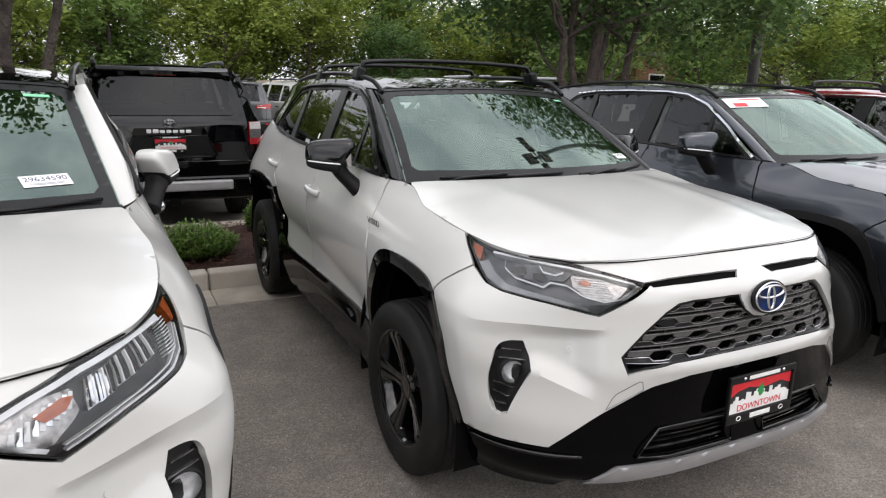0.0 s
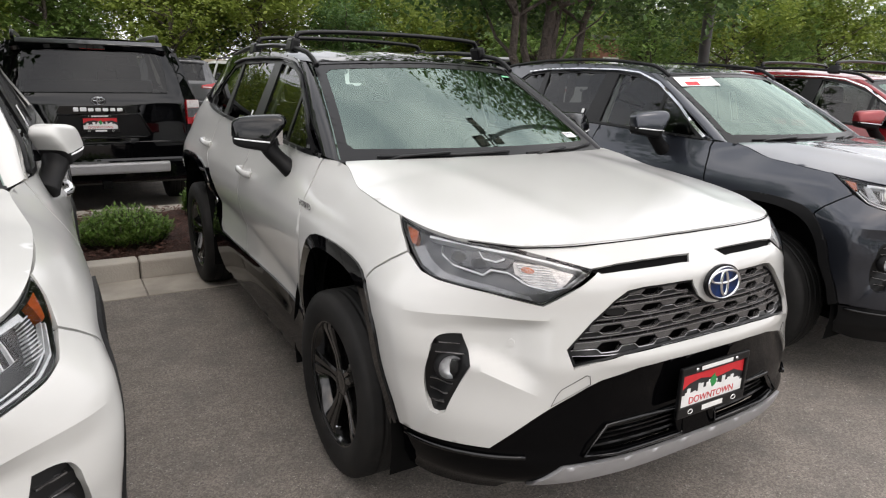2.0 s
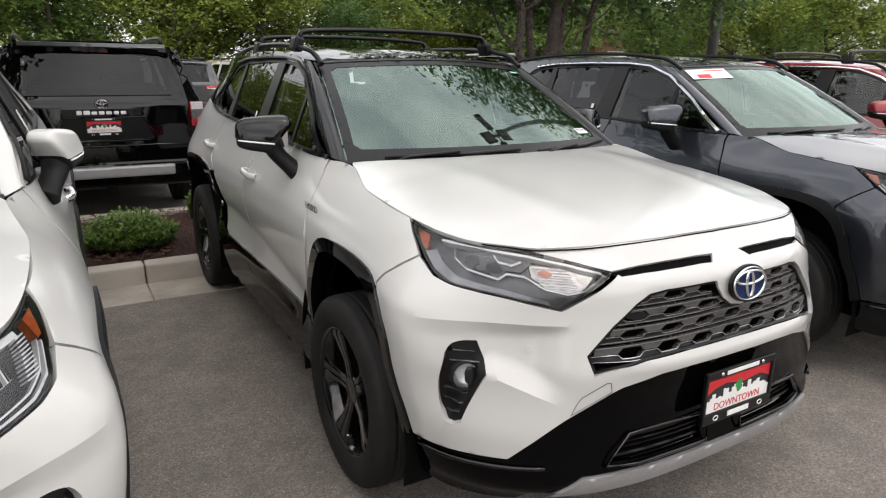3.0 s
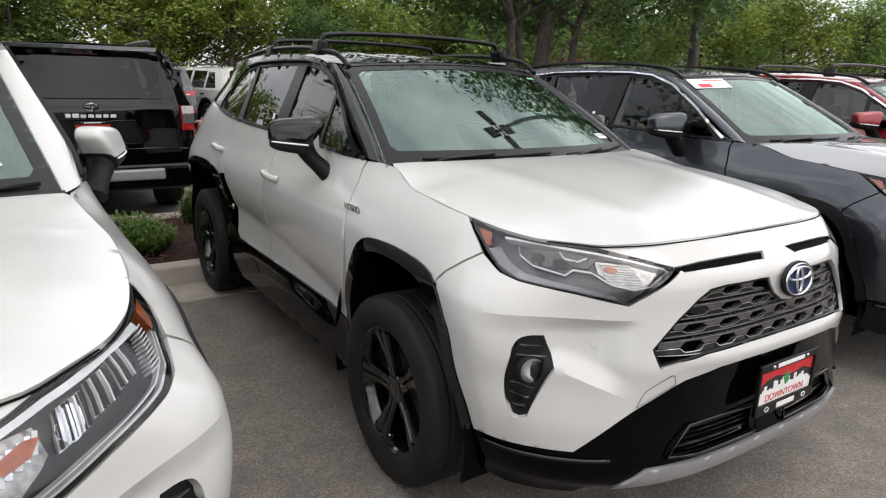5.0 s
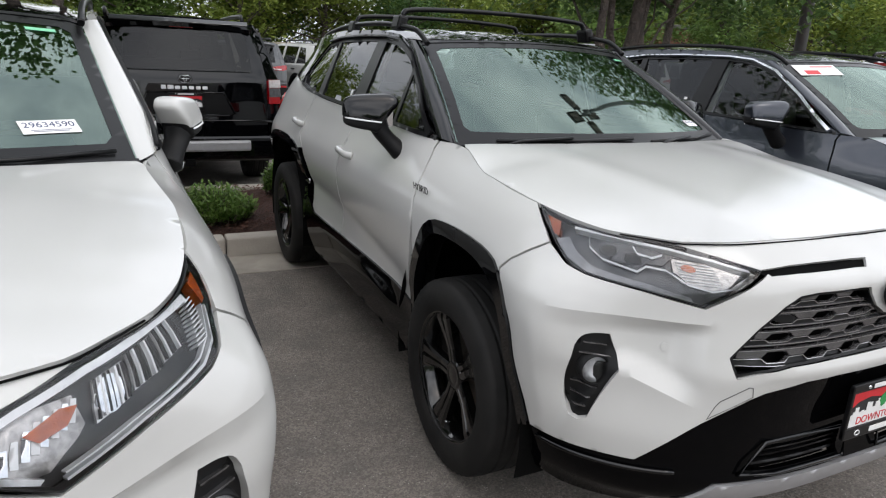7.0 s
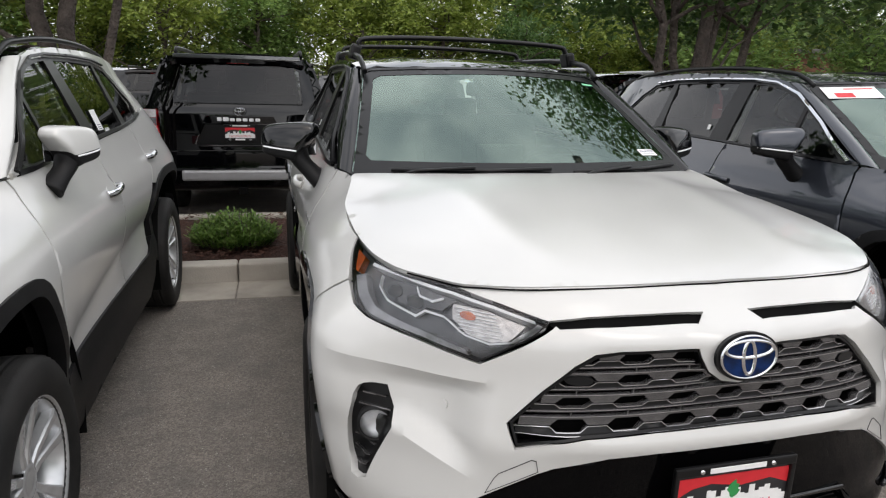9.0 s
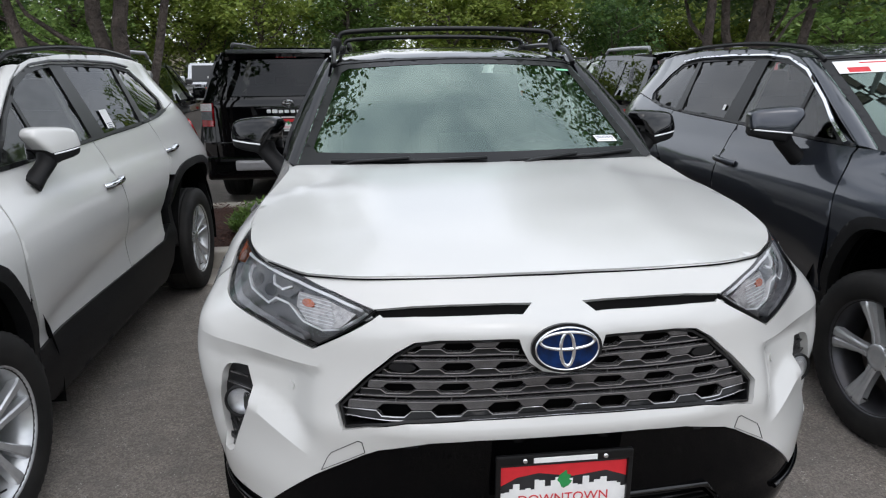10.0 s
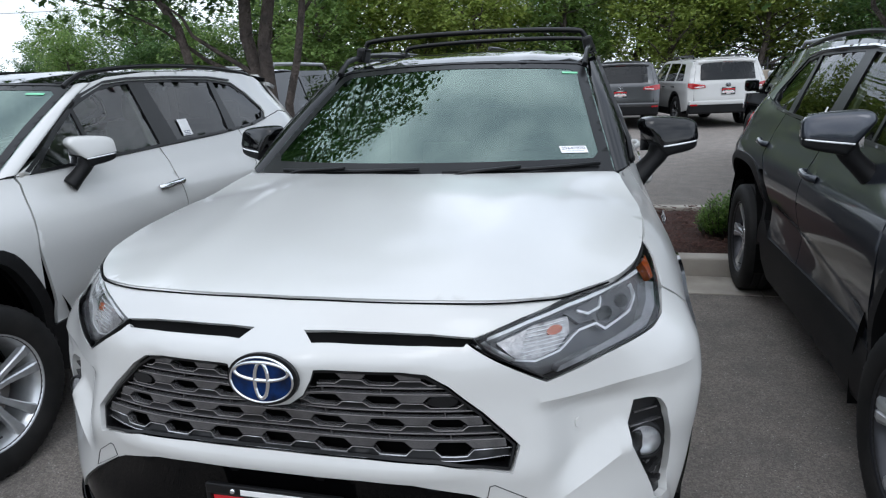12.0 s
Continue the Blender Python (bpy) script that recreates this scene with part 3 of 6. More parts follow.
def wheel(parent, x, y, side, style, r=.368, wide=.228, z=None):
    """A wheel with tyre, rim, spokes, hub and disc. style: black, silver or dark."""
    z = r if z is None else z
    o = new("wheel")
    o.parent = parent
    o.matrix_basis = pose(x, y, z, 0, 0, 0 if side > 0 else 180)
    w = wide / 2
    R = r / .363
    prof = [(-w * .80, .232 * R), (-w * .98, .262 * R), (-w * 1.04, .30 * R), (-w * .97, .338 * R), (-w * .86, .356 * R), (-w * .74, .360 * R)]
    for g in (-.42, 0, .42):
        c = w * g
        prof += [(c - .012, .3625 * R), (c - .0055, .3625 * R), (c - .004, .356 * R), (c + .004, .356 * R), (c + .0055, .3625 * R), (c + .012, .3625 * R)]
    prof += [(w * .74, .360 * R), (w * .86, .356 * R), (w * .97, .338 * R), (w * 1.045, .30 * R), (w * .99, .266 * R), (w * .93, .246 * R), (w * .80, .232 * R)]
    bm = lathe(prof, 120, "x")
    for v in bm.verts:
        rr = math.hypot(v.co.y, v.co.z)
        a = math.atan2(v.co.z, v.co.y) / (2 * math.pi) * 60 + (.35 if v.co.x > 0 else 0) + abs(v.co.x) * 9
        if rr > .337 * R and abs(v.co.x) > w * .5 and (a % 1) < .42:
            k = (rr - .0055) / rr
            v.co.y *= k
            v.co.z *= k
    part("tyre", bm, RUBBER, o, "black road tyre with block tread")
    face = {"black": RIMB, "silver": RIMS, "dark": RIMS}[style]
    well = {"black": RIMB, "silver": RIMS, "dark": RIMD}[style]
    part("rim", lathe([(-w * .78, .236 * R), (-w * .6, .222 * R), (-w * .2, .205 * R), (w * .4, .212 * R), (w * .72, .226 * R), (w * .86, .238 * R), (w * .90, .242 * R), (w * .88, .247 * R), (w * .78, .244 * R)], 60, "x"), well if style != "black" else RIMB, o)
    part("brake_disc", lathe([(w * .02, .02), (w * .02, .155), (w * .10, .155), (w * .10, .07), (w * .2, .06), (w * .2, .01)], 40, "x"), STEEL, o)
    n = 5 if style != "silver" else 10
    for k in range(n):
        a = 2 * math.pi * k / n + math.pi / 2 + (.0 if style != "silver" else (.10 if k % 2 else -.10))
        rot = Matrix.Rotation(a, 4, "X")
        bm = bmesh.new()
        wi, wo = {"black": (.060, .112), "dark": (.052, .094), "silver": (.030, .044)}[style]
        stations = [(.045, wi, .60), (.10, wi * .92, .62), (.16, (wi + wo) / 2 * .9, .72), (.215, wo, .82), (.236, wo * 1.15, .80)]
        rings = []
        for rad, hw, depth in stations:
            ring = [(-hw * .5, w * depth - .035), (-hw * .5, w * depth - .006), (-hw * .34, w * depth), (hw * .34, w * depth), (hw * .5, w * depth - .006), (hw * .5, w * depth - .035)]
            if style != "silver":
                ring = ring[:3] + [(-hw * .08, w * depth), (0, w * depth - .010), (hw * .08, w * depth)] + ring[3:]
            rings.append([bm.verts.new(rot @ Vector((dx, t, rad * R))) for t, dx in ring])
        for a0, b0 in zip(rings, rings[1:]):
            for i in range(len(a0)):
                j = (i + 1) % len(a0)
                bm.faces.new((a0[i], b0[i], b0[j], a0[j]))
        bmesh.ops.recalc_face_normals(bm, faces=bm.faces)
        part("spoke", bm, face, o)
    part("hub_cap", lathe([(w * .50, .058), (w * .60, .056), (w * .63, .040), (w * .60, .036), (w * .61, .030), (w * .62, .004)], 30, "x"), face, o)
    for k in range(5):
        a = 2 * math.pi * (k + .5) / 5 + math.pi / 2
        part("wheel_nut", lathe([(w * .40, .010), (w * .58, .010), (w * .60, .006)], 6, "x", (0, math.cos(a) * .052, math.sin(a) * .052), smooth_it=False), TRIM if style == "black" else CHROME, o)
    part("valve", tube([(w * .62, 0, -.196 * R), (w * .80, 0, -.186 * R)], .004, 6), CHROME if style == "black" else TRIM, o)
    return o

# outlines on the lower body: (along the skin, height)
LAMP = catmull([(.452, .986), (.567, 1.015), (.680, 1.034), (.836, 1.038), (.995, 1.050), (1.156, 1.073)], 4) + catmull([(1.156, 1.073), (1.122, 1.048), (1.080, 1.022), (1.018, .979), (.976, .952), (.918, .934), (.765, .913), (.620, .885)], 4)[1:]
GRILLE = [(0, .752), (.20, .750), (.36, .742), (.45, .727), (.512, .712), (.530, .762), (.47, .835), (.407, .893), (.365, .919), (.31, .928), (.116, .931), (.107, .911), (.090, .881), (.056, .859), (0, .849)]
SLOT = [(.100, .985), (.27, .9825), (.36, .980), (.440, .9745), (.451, .9835), (.36, .992), (.27, .9955), (.072, .999)]
FOG = catmull([(.930, .742), (.912, .768), (.884, .779), (.848, .780)], 3) + [(.820, .696), (.893, .545)] + catmull([(.920, .535), (.950, .548), (.957, .600), (.950, .67), (.930, .742)], 3)[:-1]
ARCH_F = catmull([(1.104, .440), (1.124, .545), (1.149, .751), (1.202, .870), (1.328, .917), (1.551, .930), (1.736, .905), (1.84, .800), (1.925, .60), (1.905, .43)], 3)
HOLE_F = catmull([(1.150, .420), (1.165, .545), (1.200, .735), (1.250, .825), (1.360, .872), (1.551, .884), (1.70, .862), (1.79, .770), (1.865, .60), (1.865, .42)], 3)
ARCH_R = [(U_AXLE + y, z) for y, z in [(2.12, .46), (2.13, .62), (2.17, .80), (2.26, .880), (2.45, .925), (2.69, .935)]]
HOLE_R = [(U_AXLE + y, z) for y, z in [(2.19, .42), (2.195, .62), (2.235, .77), (2.33, .838), (2.47, .875), (2.69, .884)]]
_rear = lambda pts: [uz(.9, y, z) for y, z in pts]
ARCH_R += _rear([(2.95, .915), (3.10, .83), (3.18, .66), (3.20, .50)])
HOLE_R += _rear([(2.92, .866), (3.04, .78), (3.11, .62), (3.12, .46)])
ARCH_R, HOLE_R = catmull(ARCH_R, 3), catmull(HOLE_R, 3)
SILL = [(1.905, .508), (U_AXLE + .95, .510), (U_AXLE + 1.5, .513), (U_AXLE + 1.95, .522), (U_AXLE + 2.06, .578), (U_AXLE + 2.125, .59)]
SHOULDER = [(float(EDGE_X(y)) + .003, y, float(EDGE_Z(y))) for y in (-.334, -.225, -.085, .01, .09, .16, .22, .28)] + [(.734, .345, 1.162)]
HOOD_EDGE = [(.0, -.832), (.2, -.826), (.36, -.806), (.48, -.775), (.585, -.722)] + [(float(EDGE_X(y)) - .003, y) for y in (-.66, -.60, -.54, -.475, -.40, -.334, -.225, -.085, .01, .09, .16, .22, .265)] + [(.715, .300)]
BLACK_TOP = [(0, .703), (.19, .702), (.30, .694), (.42, .666), (.455, .649), (.564, .577), (.739, .448), (.911, .444), (1.108, .430)]
# side openings: (behind the axle, height)
GLASS = {
    "front": [(.93, 1.193), (1.43, 1.205), (1.41, 1.547), (1.30, 1.540), (1.15, 1.515), (.98, 1.455), (.93, 1.433)],
    "corner": [(.56, 1.183), (.90, 1.191), (.90, 1.415), (.75, 1.325), (.64, 1.250)],
    "rear": [(1.60, 1.210), (2.16, 1.227), (2.20, 1.543), (1.80, 1.552), (1.545, 1.551)],
    "quarter": [(2.26, 1.232), (2.48, 1.245), (2.66, 1.275), (2.74, 1.33), (2.62, 1.44), (2.48, 1.515), (2.26, 1.540)],
}
OPENING = [(.505, 1.170), (1.0, 1.182), (1.5, 1.196), (2.1, 1.212), (2.5, 1.236), (2.69, 1.262), (2.75, 1.305), (2.745, 1.345), (2.64, 1.452), (2.50, 1.530), (2.2, 1.558), (1.8, 1.566), (1.4, 1.562), (1.2, 1.545), (1.0, 1.482), (.75, 1.343)]


# creases of the bumper's cheek
CREASES = [[(u, .842) for u in np.linspace(.595, 1.0, 42)], [(u, .60 + .36 * (u - .55)) for u in np.linspace(.60, .79, 20)]]


def flank(pts):
    return [uy(y, z) for y, z in pts]


def crossover(paint_mat, upper_mat, roof_mat, clad_mat, lower_mat, mirror_mat, handle_mat, arch_trim, rims, crossbars, lamp_style, seats, badge_on, emblem_mat, mirror=(.935, .785, 1.235, 20, 1.0)):
    """A compact crossover, nose towards -y, front axle at the origin."""
    car = new("suv")

    def both(name, mat, form, outer, holes=(), label="", parent=None, **kw):
        made = []
        for s in (1, -1):
            me = mesh_of(name, sheet(form, outer, holes, side=s, **kw))
            made.append(part(name, me, mat, parent[len(made)] if parent else car, label))
        return made

    def whole(name, mat, form, outer, holes=(), label="", parent=None, **kw):
        me = mesh_of(name, *[sheet(form, outer, holes, side=s, open_x=True, **kw) for s in (1, -1)])
        return part(name, me, mat, parent or car, label)

    # dark inner shell behind all joints
    inner = [(0, .24), (1.0, .24), (1.115, .40)] + HOLE_F[1:-1] + [(1.87, .40), (1.9, .24)] + flank([(1.0, .22), (2.1, .24)]) + HOLE_R + [uz(.9, 3.2, .40), uz(.9, 3.3, .3), (float(_U[-1]), .28), (float(_U[-1]), 1.17)] + _rear([(3.2, 1.20)]) + flank([(2.6, 1.24), (1.4, 1.18), (.5, 1.15)]) + [uz(.78, .25, 1.10), uz(.78, -.3, 1.055), uz(.6, -.70, 1.02), (.3, 1.035), (0, 1.04)]
    whole("inner_shell", DARK, S, inner, step=.06, off=-.075, depth=.004, label="dark inner body shell")

    # front bumper, lower bumper, lip
    g = GRILLE
    fascia = [(0, .853), (0, 1.049), (.2, 1.049), (.365, 1.048), (.53, 1.042), (.672, 1.0315)] + [(.56, 1.0105), (.447, .982)] + [(.447, .977), (.616, .8825)] + [(.763, .910), (.918, .9318), (.978, .947), (1.022, .972), (1.049, .986)] + [(1.10, .955), (1.16, .915), (1.198, .876)] + [(1.144, .751), (1.119, .545), (1.099, .440)] + BLACK_TOP[::-1][1:] + [(0, .749)] + [(u, z - .003) for u, z in g[1:4]] + [(.515, .706), (.537, .762), (.475, .839), (.411, .898), (.367, .925), (.31, .933), (.119, .936), (.111, .914), (.094, .884), (.060, .863)]
    bumper = whole("front_bumper", paint_mat, skin, fascia, [shrunk(SLOT, -.003), shrunk(FOG, -.003)], step=.016, depth=.022, lines=CREASES)
    both("bumper_slot", DARK, skin, shrunk(SLOT, -.006), step=.03, off=-.010, depth=.004, parent=[bumper, bumper], label="black slot under the bonnet lip")
    low = [(0, .402), (0, .699)] + [(u, z - .004) for u, z in BLACK_TOP[1:]] + [(1.112, .27), (.95, .245), (.66, .245), (.60, .315), (.50, .398), (.36, .402)]
    intake = [(.06, .425), (.30, .425), (.40, .432), (.335, .500), (.06, .500)]
    lowb = whole("lower_bumper", lower_mat, skin, low, [intake], step=.02, off=-.006, depth=.03)
    for s in (1, -1):
        edge = [skin(np.array(u), np.array(z)) for u, z in shrunk(intake, -.010)]
        part("intake_edge", tube([(s * float(q[0]), float(q[1]) - .002, float(q[2])) for q in edge], .006, 8, closed=True), BLACKP, lowb, "gloss black intake edge")
        bead = [skin(np.array(u), np.array(.428 - .012 * math.sin(3 * (u - .6)))) for u in np.linspace(.62, 1.08, 16)]
        part("bumper_bead", tube([(s * float(q[0]), float(q[1]), float(q[2])) for q in bead], .007, 8), BLACKP, lowb, "gloss black crease of the lower bumper")
    both("intake", DARK, skin, shrunk(intake, -.006), step=.04, off=-.055, depth=.004, parent=[lowb, lowb])
    for k in range(4):
        z0 = .437 + k * .016
        both("slat", TRIM, skin, [(.06, z0), (.39 - .02 * k, z0 + .001), (.385 - .02 * k, z0 + .006), (.06, z0 + .005)], step=.05, off=-.02, depth=.02, parent=[lowb, lowb])
    whole("skid_lip", SATIN, skin, [(0, .338), (0, .398), (.36, .397), (.49, .394), (.60, .322), (.52, .322), (.36, .336)], step=.022, off=.004, depth=.03, label="silver skid lip")
    tow = [(.452, .655), (.462, .684), (.474, .686), (.540, .642), (.548, .626), (.556, .588)]
    both("tow_cover_seam", TRIM, skin, tow, [shrunk(tow, .0014)], step=.01, off=.0012, depth=.003, parent=[bumper, bumper], label="thin dark seam of the tow cover")
    both("parking_sensor", paint_mat, skin, [(.70 + a, .762 + b) for a, b in ellipse(.011, .011, 14)], step=.01, off=.004, depth=.006, parent=[bumper, bumper])

    # grille: bars with long six-sided openings, thin ribs before a dark back
    grille = new("grille")
    grille.parent = car
    whole("grille_back", DARK, skin, [(max(0, u), z) for u, z in shrunk(g, -.004)], step=.04, off=-.075, depth=.004, parent=grille)
    edge_in = [(u, z) for u, z in shrunk(g, .0055) if u > .005]
    ring = [(0, g[0][1])] + list(g[1:-1]) + [(0, g[-1][1]), (0, g[-1][1] - .0055)] + [q for q in edge_in[::-1]] + [(0, g[0][1] + .0055)]
    whole("grille_frame", TRIM, skin, ring, step=.03, off=-.010, depth=.040, parent=grille, label="black grille edge")
    def reach(z):
        """How far out the opening goes at a height."""
        span = [u for u in np.linspace(.12, .54, 211) if within(np.array([(u, z)]), np.array(g))[0]]
        return max(span) - .005 if span else 0
    sag = lambda u: -.010 * (u / .5) ** 2
    cols = [0, .132, .264, .396]
    def strip(name, mat, top, low, off, depth, start=0.0, label=""):
        """A bar across the opening between two lines given as (u, z)."""
        end = min(reach(top[-1][1] - .009), reach(low[-1][1] - .009))
        at = lambda ln, u: (u, float(np.interp(u, [q[0] for q in ln], [q[1] for q in ln])) + sag(u))
        cutoff = lambda ln: [at(ln, start)] + [(u, z + sag(u)) for u, z in ln if start + .004 < u < end - .004] + [at(ln, end)]
        if start:
            both(name, mat, skin, cutoff(top) + cutoff(low)[::-1], step=.03, off=off, depth=depth, parent=[grille, grille], label=label)
        else:
            whole(name, mat, skin, cutoff(top) + cutoff(low)[::-1], step=.03, off=off, depth=depth, parent=grille, label=label)
    def wave(z0, z1):
        """A line at z0 that runs to z1 over each six-sided opening."""
        ln = []
        for c in cols:
            ln += [(c + d, z) for d, z in ((-.043, z0), (-.028, z1), (.028, z1), (.043, z0))]
        return [(0, z1)] + [q for q in ln if q[0] > 0] + [(.60, z0)]
    flat = lambda z: [(u, z) for u in np.linspace(0, .6, 25)]
    for r in range(4):
        zc = .7705 + r * .0483
        first = .122 if r == 3 else (.075 if r == 2 else 0.0)
        strip("rib", GRIB, flat(min(zc + .0172, .9297)), flat(min(zc + .0160, .9285)), -.0145, .02, first)
        strip("bar", GUNMETAL, flat(min(zc + .0165, .9290)), wave(zc - .001, min(zc + .0115, .9262)), -.016, .030, first, "smoked chrome grille bar")
        strip("rib", GRIB, wave(zc - .0035, zc - .0125), wave(zc - .0050, zc - .0142), -.018, .020, first)
        strip("bar", TRIM, wave(zc - .0050, zc - .0142), flat(zc - .0180), -.024, .020, first, "black lower grille bar")
        strip("rib", GRIB, flat(zc - .0185), flat(zc - .0198), -.017, .012, first)
        if r < 3:
            strip("rib", GUNMETAL, flat(zc + .0250), flat(zc + .0264), -.022, .012, first)
        for c in cols[1:]:
            if c > first and c < reach(zc + .02) - .02:
                both("tick", GUNMETAL, skin, [(c - .0012, zc + .0175 + sag(c)), (c + .0012, zc + .0175 + sag(c)), (c + .0012, zc + .0265 + sag(c)), (c - .0012, zc + .0265 + sag(c))], step=.02, off=-.018, depth=.01, parent=[grille, grille])
    for s in (1, -1):
        part("sensor", mesh_of("sensor", sheet(skin, [(.396 + a, .862 + b) for a, b in ellipse(.032, .011, 18)], step=.01, off=-.014, depth=.01, side=s)), TRIM, grille, "round parking sensor pad")
    badge(grille, pose(0, -.985, .924, -7), .081, .056, emblem_mat, "blue oval emblem with chrome rings" if emblem_mat == BLUE else "chrome oval emblem")

    # bonnet
    rear_edge = [(.66, .292), (.5, .240), (.3, .190), (0, .160)]
    hood = [(x, y + .004) for x, y in HOOD_EDGE] + rear_edge
    whole("bonnet", paint_mat, hood_form, catmull(hood[:-4], 3) + hood[-4:], step=.028, depth=.015, away=(0, 0, 0))
    # a dark tube along the bonnet's front edge stands in for the gap's shade
    lip = [hood_form(np.array(x), np.array(y)) for x, y in catmull([(x, y) for x, y in HOOD_EDGE[:7]], 4)]
    lip = [(float(q[0]), float(q[1]) - .0025, float(q[2]) - .0045) for q in lip]
    part("bonnet_seal", tube([(-x, y, z) for x, y, z in lip[:0:-1]] + lip, .0022, 6), DARK, car, "dark strip standing in for shade in the bonnet gap")
    whole("cowl", TRIM, lambda a, b: np.stack([a, .15 + .24 * (a / .7) ** 2 + b, 1.158 - .004 * (a / .7) ** 2 - .02 * b], -1), [(0, 0), (.70, -.015), (.70, .06), (0, .07)], step=.04, depth=.02, away=(0, 0, 0))

    # wings, doors and quarter panels
    wing = [(1.168, 1.072)] + [(u, z) for u, z in [uz(*q) for q in SHOULDER[1:]]] + flank([(.425, 1.160), (.432, 1.13), (.40, 1.05), (.365, .95), (.345, .86)]) + [(1.905, .62)] + ARCH_F[9:22][::-1] + [(1.204, .882), (1.165, .920), (1.105, .960), (1.055, .990), (1.089, 1.018), (1.131, 1.047)]
    both("front_wing", paint_mat, skin, wing, step=.024, depth=.015)
    arch = ARCH_F + HOLE_F[::-1]
    both("arch_trim", arch_trim, skin, arch, step=.016, off=.010, depth=.05, label="black wheel arch trim")
    front_door = flank([(.437, 1.161), (.9, 1.172), (1.40, 1.184), (1.425, 1.10), (1.43, .80), (1.43, .503), (.95, .500), (.385, .498), (.40, .60), (.355, .86), (.375, .95), (.41, 1.05), (.442, 1.13)])
    doors = both("front_door", paint_mat, S, front_door, step=.026, depth=.015)
    rear_door = flank([(1.409, 1.184), (2.0, 1.199), (2.26, 1.212), (2.30, 1.10), (2.28, .98), (2.16, .90), (2.06, .80), (2.02, .62), (2.005, .545), (1.95, .510), (1.439, .503), (1.439, .80), (1.434, 1.10)])
    rdoors = both("rear_door", paint_mat, S, rear_door, step=.026, depth=.015)
    quarter = flank([(2.269, 1.213), (2.5, 1.228), (2.70, 1.262)]) + _rear([(3.0, 1.30), (3.20, 1.28), (3.28, 1.18), (3.36, 1.02), (3.40, .86), (3.25, .80), (3.16, .72)]) + ARCH_R[9:22][::-1] + flank([(2.165, .895), (2.29, .975), (2.309, 1.10)])
    both("quarter_panel", paint_mat, S, quarter, step=.03, depth=.015)
    both("rear_arch_trim", arch_trim, S, ARCH_R + HOLE_R[::-1], step=.018, off=.009, depth=.05, label="black wheel arch trim")
    sill = SILL + flank([(2.125, .46), (2.05, .36), (1.9, .285), (.42, .275)]) + [(1.90, .30)]
    both("sill_cladding", clad_mat, S, sill, step=.03, off=.012, depth=.05, label="black sill cladding")

    # tail
    uend = float(_U[-1])
    both("tail_lamp", REDLENS, S, [uz(.9, 3.24, 1.10), uz(.9, 3.30, 1.16), uz(.5, 3.55, 1.12), uz(.5, 3.58, 1.02), uz(.85, 3.40, 1.0)], step=.03, off=.012, depth=.03, label="red tail lamp")
    whole("tailgate", paint_mat, S, [(uend - .62, .62), (uend, .62), (uend, 1.18), (uend - .60, 1.18), (uend - .64, .9)], step=.05, depth=.015)
    whole("rear_bumper", clad_mat, S, _rear([(3.21, .50), (3.19, .66), (3.17, .715), (3.26, .79), (3.405, .85)]) + [(uend - .63, .80), (uend - .62, .61), (uend, .61), (uend, .30), (uend - .9, .32)], step=.05, off=-.004, depth=.03)
    whole("rear_window", PRIVACY, tail_form, [(0, 0), (.52, 0), (.48, .33), (0, .34)], step=.08, off=-.006, depth=.005)
    whole("tail_frame", upper_mat, tail_form, [(0, -.03), (.575, -.03), (.545, .40), (0, .40), (0, .335), (.475, .325), (.515, .005), (0, .005)], step=.05, depth=.02)

    # roof, pillars, glass
    roof = [(0, .958), (.2, .972), (.4, 1.012), (.565, 1.072), (.590, 1.2), (.602, 1.6), (.592, 2.2), (.565, 2.55), (.540, 2.85), (.505, 3.22), (.3, 3.32), (0, 3.34)]
    whole("roof_panel", roof_mat, roof_form, roof, step=.06, depth=.03, away=(0, 1.8, 1))
    whole("roof_spoiler", upper_mat, lambda a, b: np.stack([a, 3.30 + b - .05 * (a / .6) ** 2, 1.566 - .06 * (a / .6) ** 2 - .25 * b], -1), [(0, 0), (.52, .0), (.49, .14), (0, .17)], step=.06, depth=.03, away=(0, 3, 1))
    frame_out = flank([(.436, 1.166), (.60, 1.245), (.75, 1.337), (.90, 1.430), (1.02, 1.508), (1.10, 1.552), (1.25, 1.583), (1.6, 1.609), (2.2, 1.612), (2.7, 1.592)]) + _rear([(2.95, 1.565), (3.12, 1.52), (3.19, 1.40), (3.25, 1.285), (3.0, 1.305)]) + flank([(2.70, 1.267), (2.5, 1.233), (2.0, 1.204), (1.4, 1.189), (.9, 1.177)])
    frames = both("window_frame", upper_mat, S, frame_out, [flank(OPENING)], step=.022, off=.003, depth=.03)
    blank = flank(OPENING)
    both("pillar_trim", TRIM, S, shrunk(blank, -.004), [shrunk(flank(GLASS[k]), -.001) for k in GLASS], step=.03, off=-.006, depth=.02, parent=frames, label="black door pillar trim")
    for k, nm, mt in (("front", "front_window", SIDEGLASS), ("corner", "corner_window", SIDEGLASS), ("rear", "rear_side_window", PRIVACY), ("quarter", "quarter_window", PRIVACY)):
        both(nm, mt, pane_form, shrunk([(U_AXLE + y, z) for y, z in GLASS[k]], -.003), step=.05, off=-.012, depth=.004, parent=frames)
    chrome = upper_mat == GREYP
    both("window_moulding", TRIM, S, flank([(.50, 1.163), (1.0, 1.176), (1.5, 1.190), (2.1, 1.206), (2.5, 1.230), (2.69, 1.256), (2.69, 1.270), (2.5, 1.244), (2.1, 1.220), (1.5, 1.204), (1.0, 1.190), (.52, 1.178)]), step=.022, off=.009, depth=.02, parent=frames)
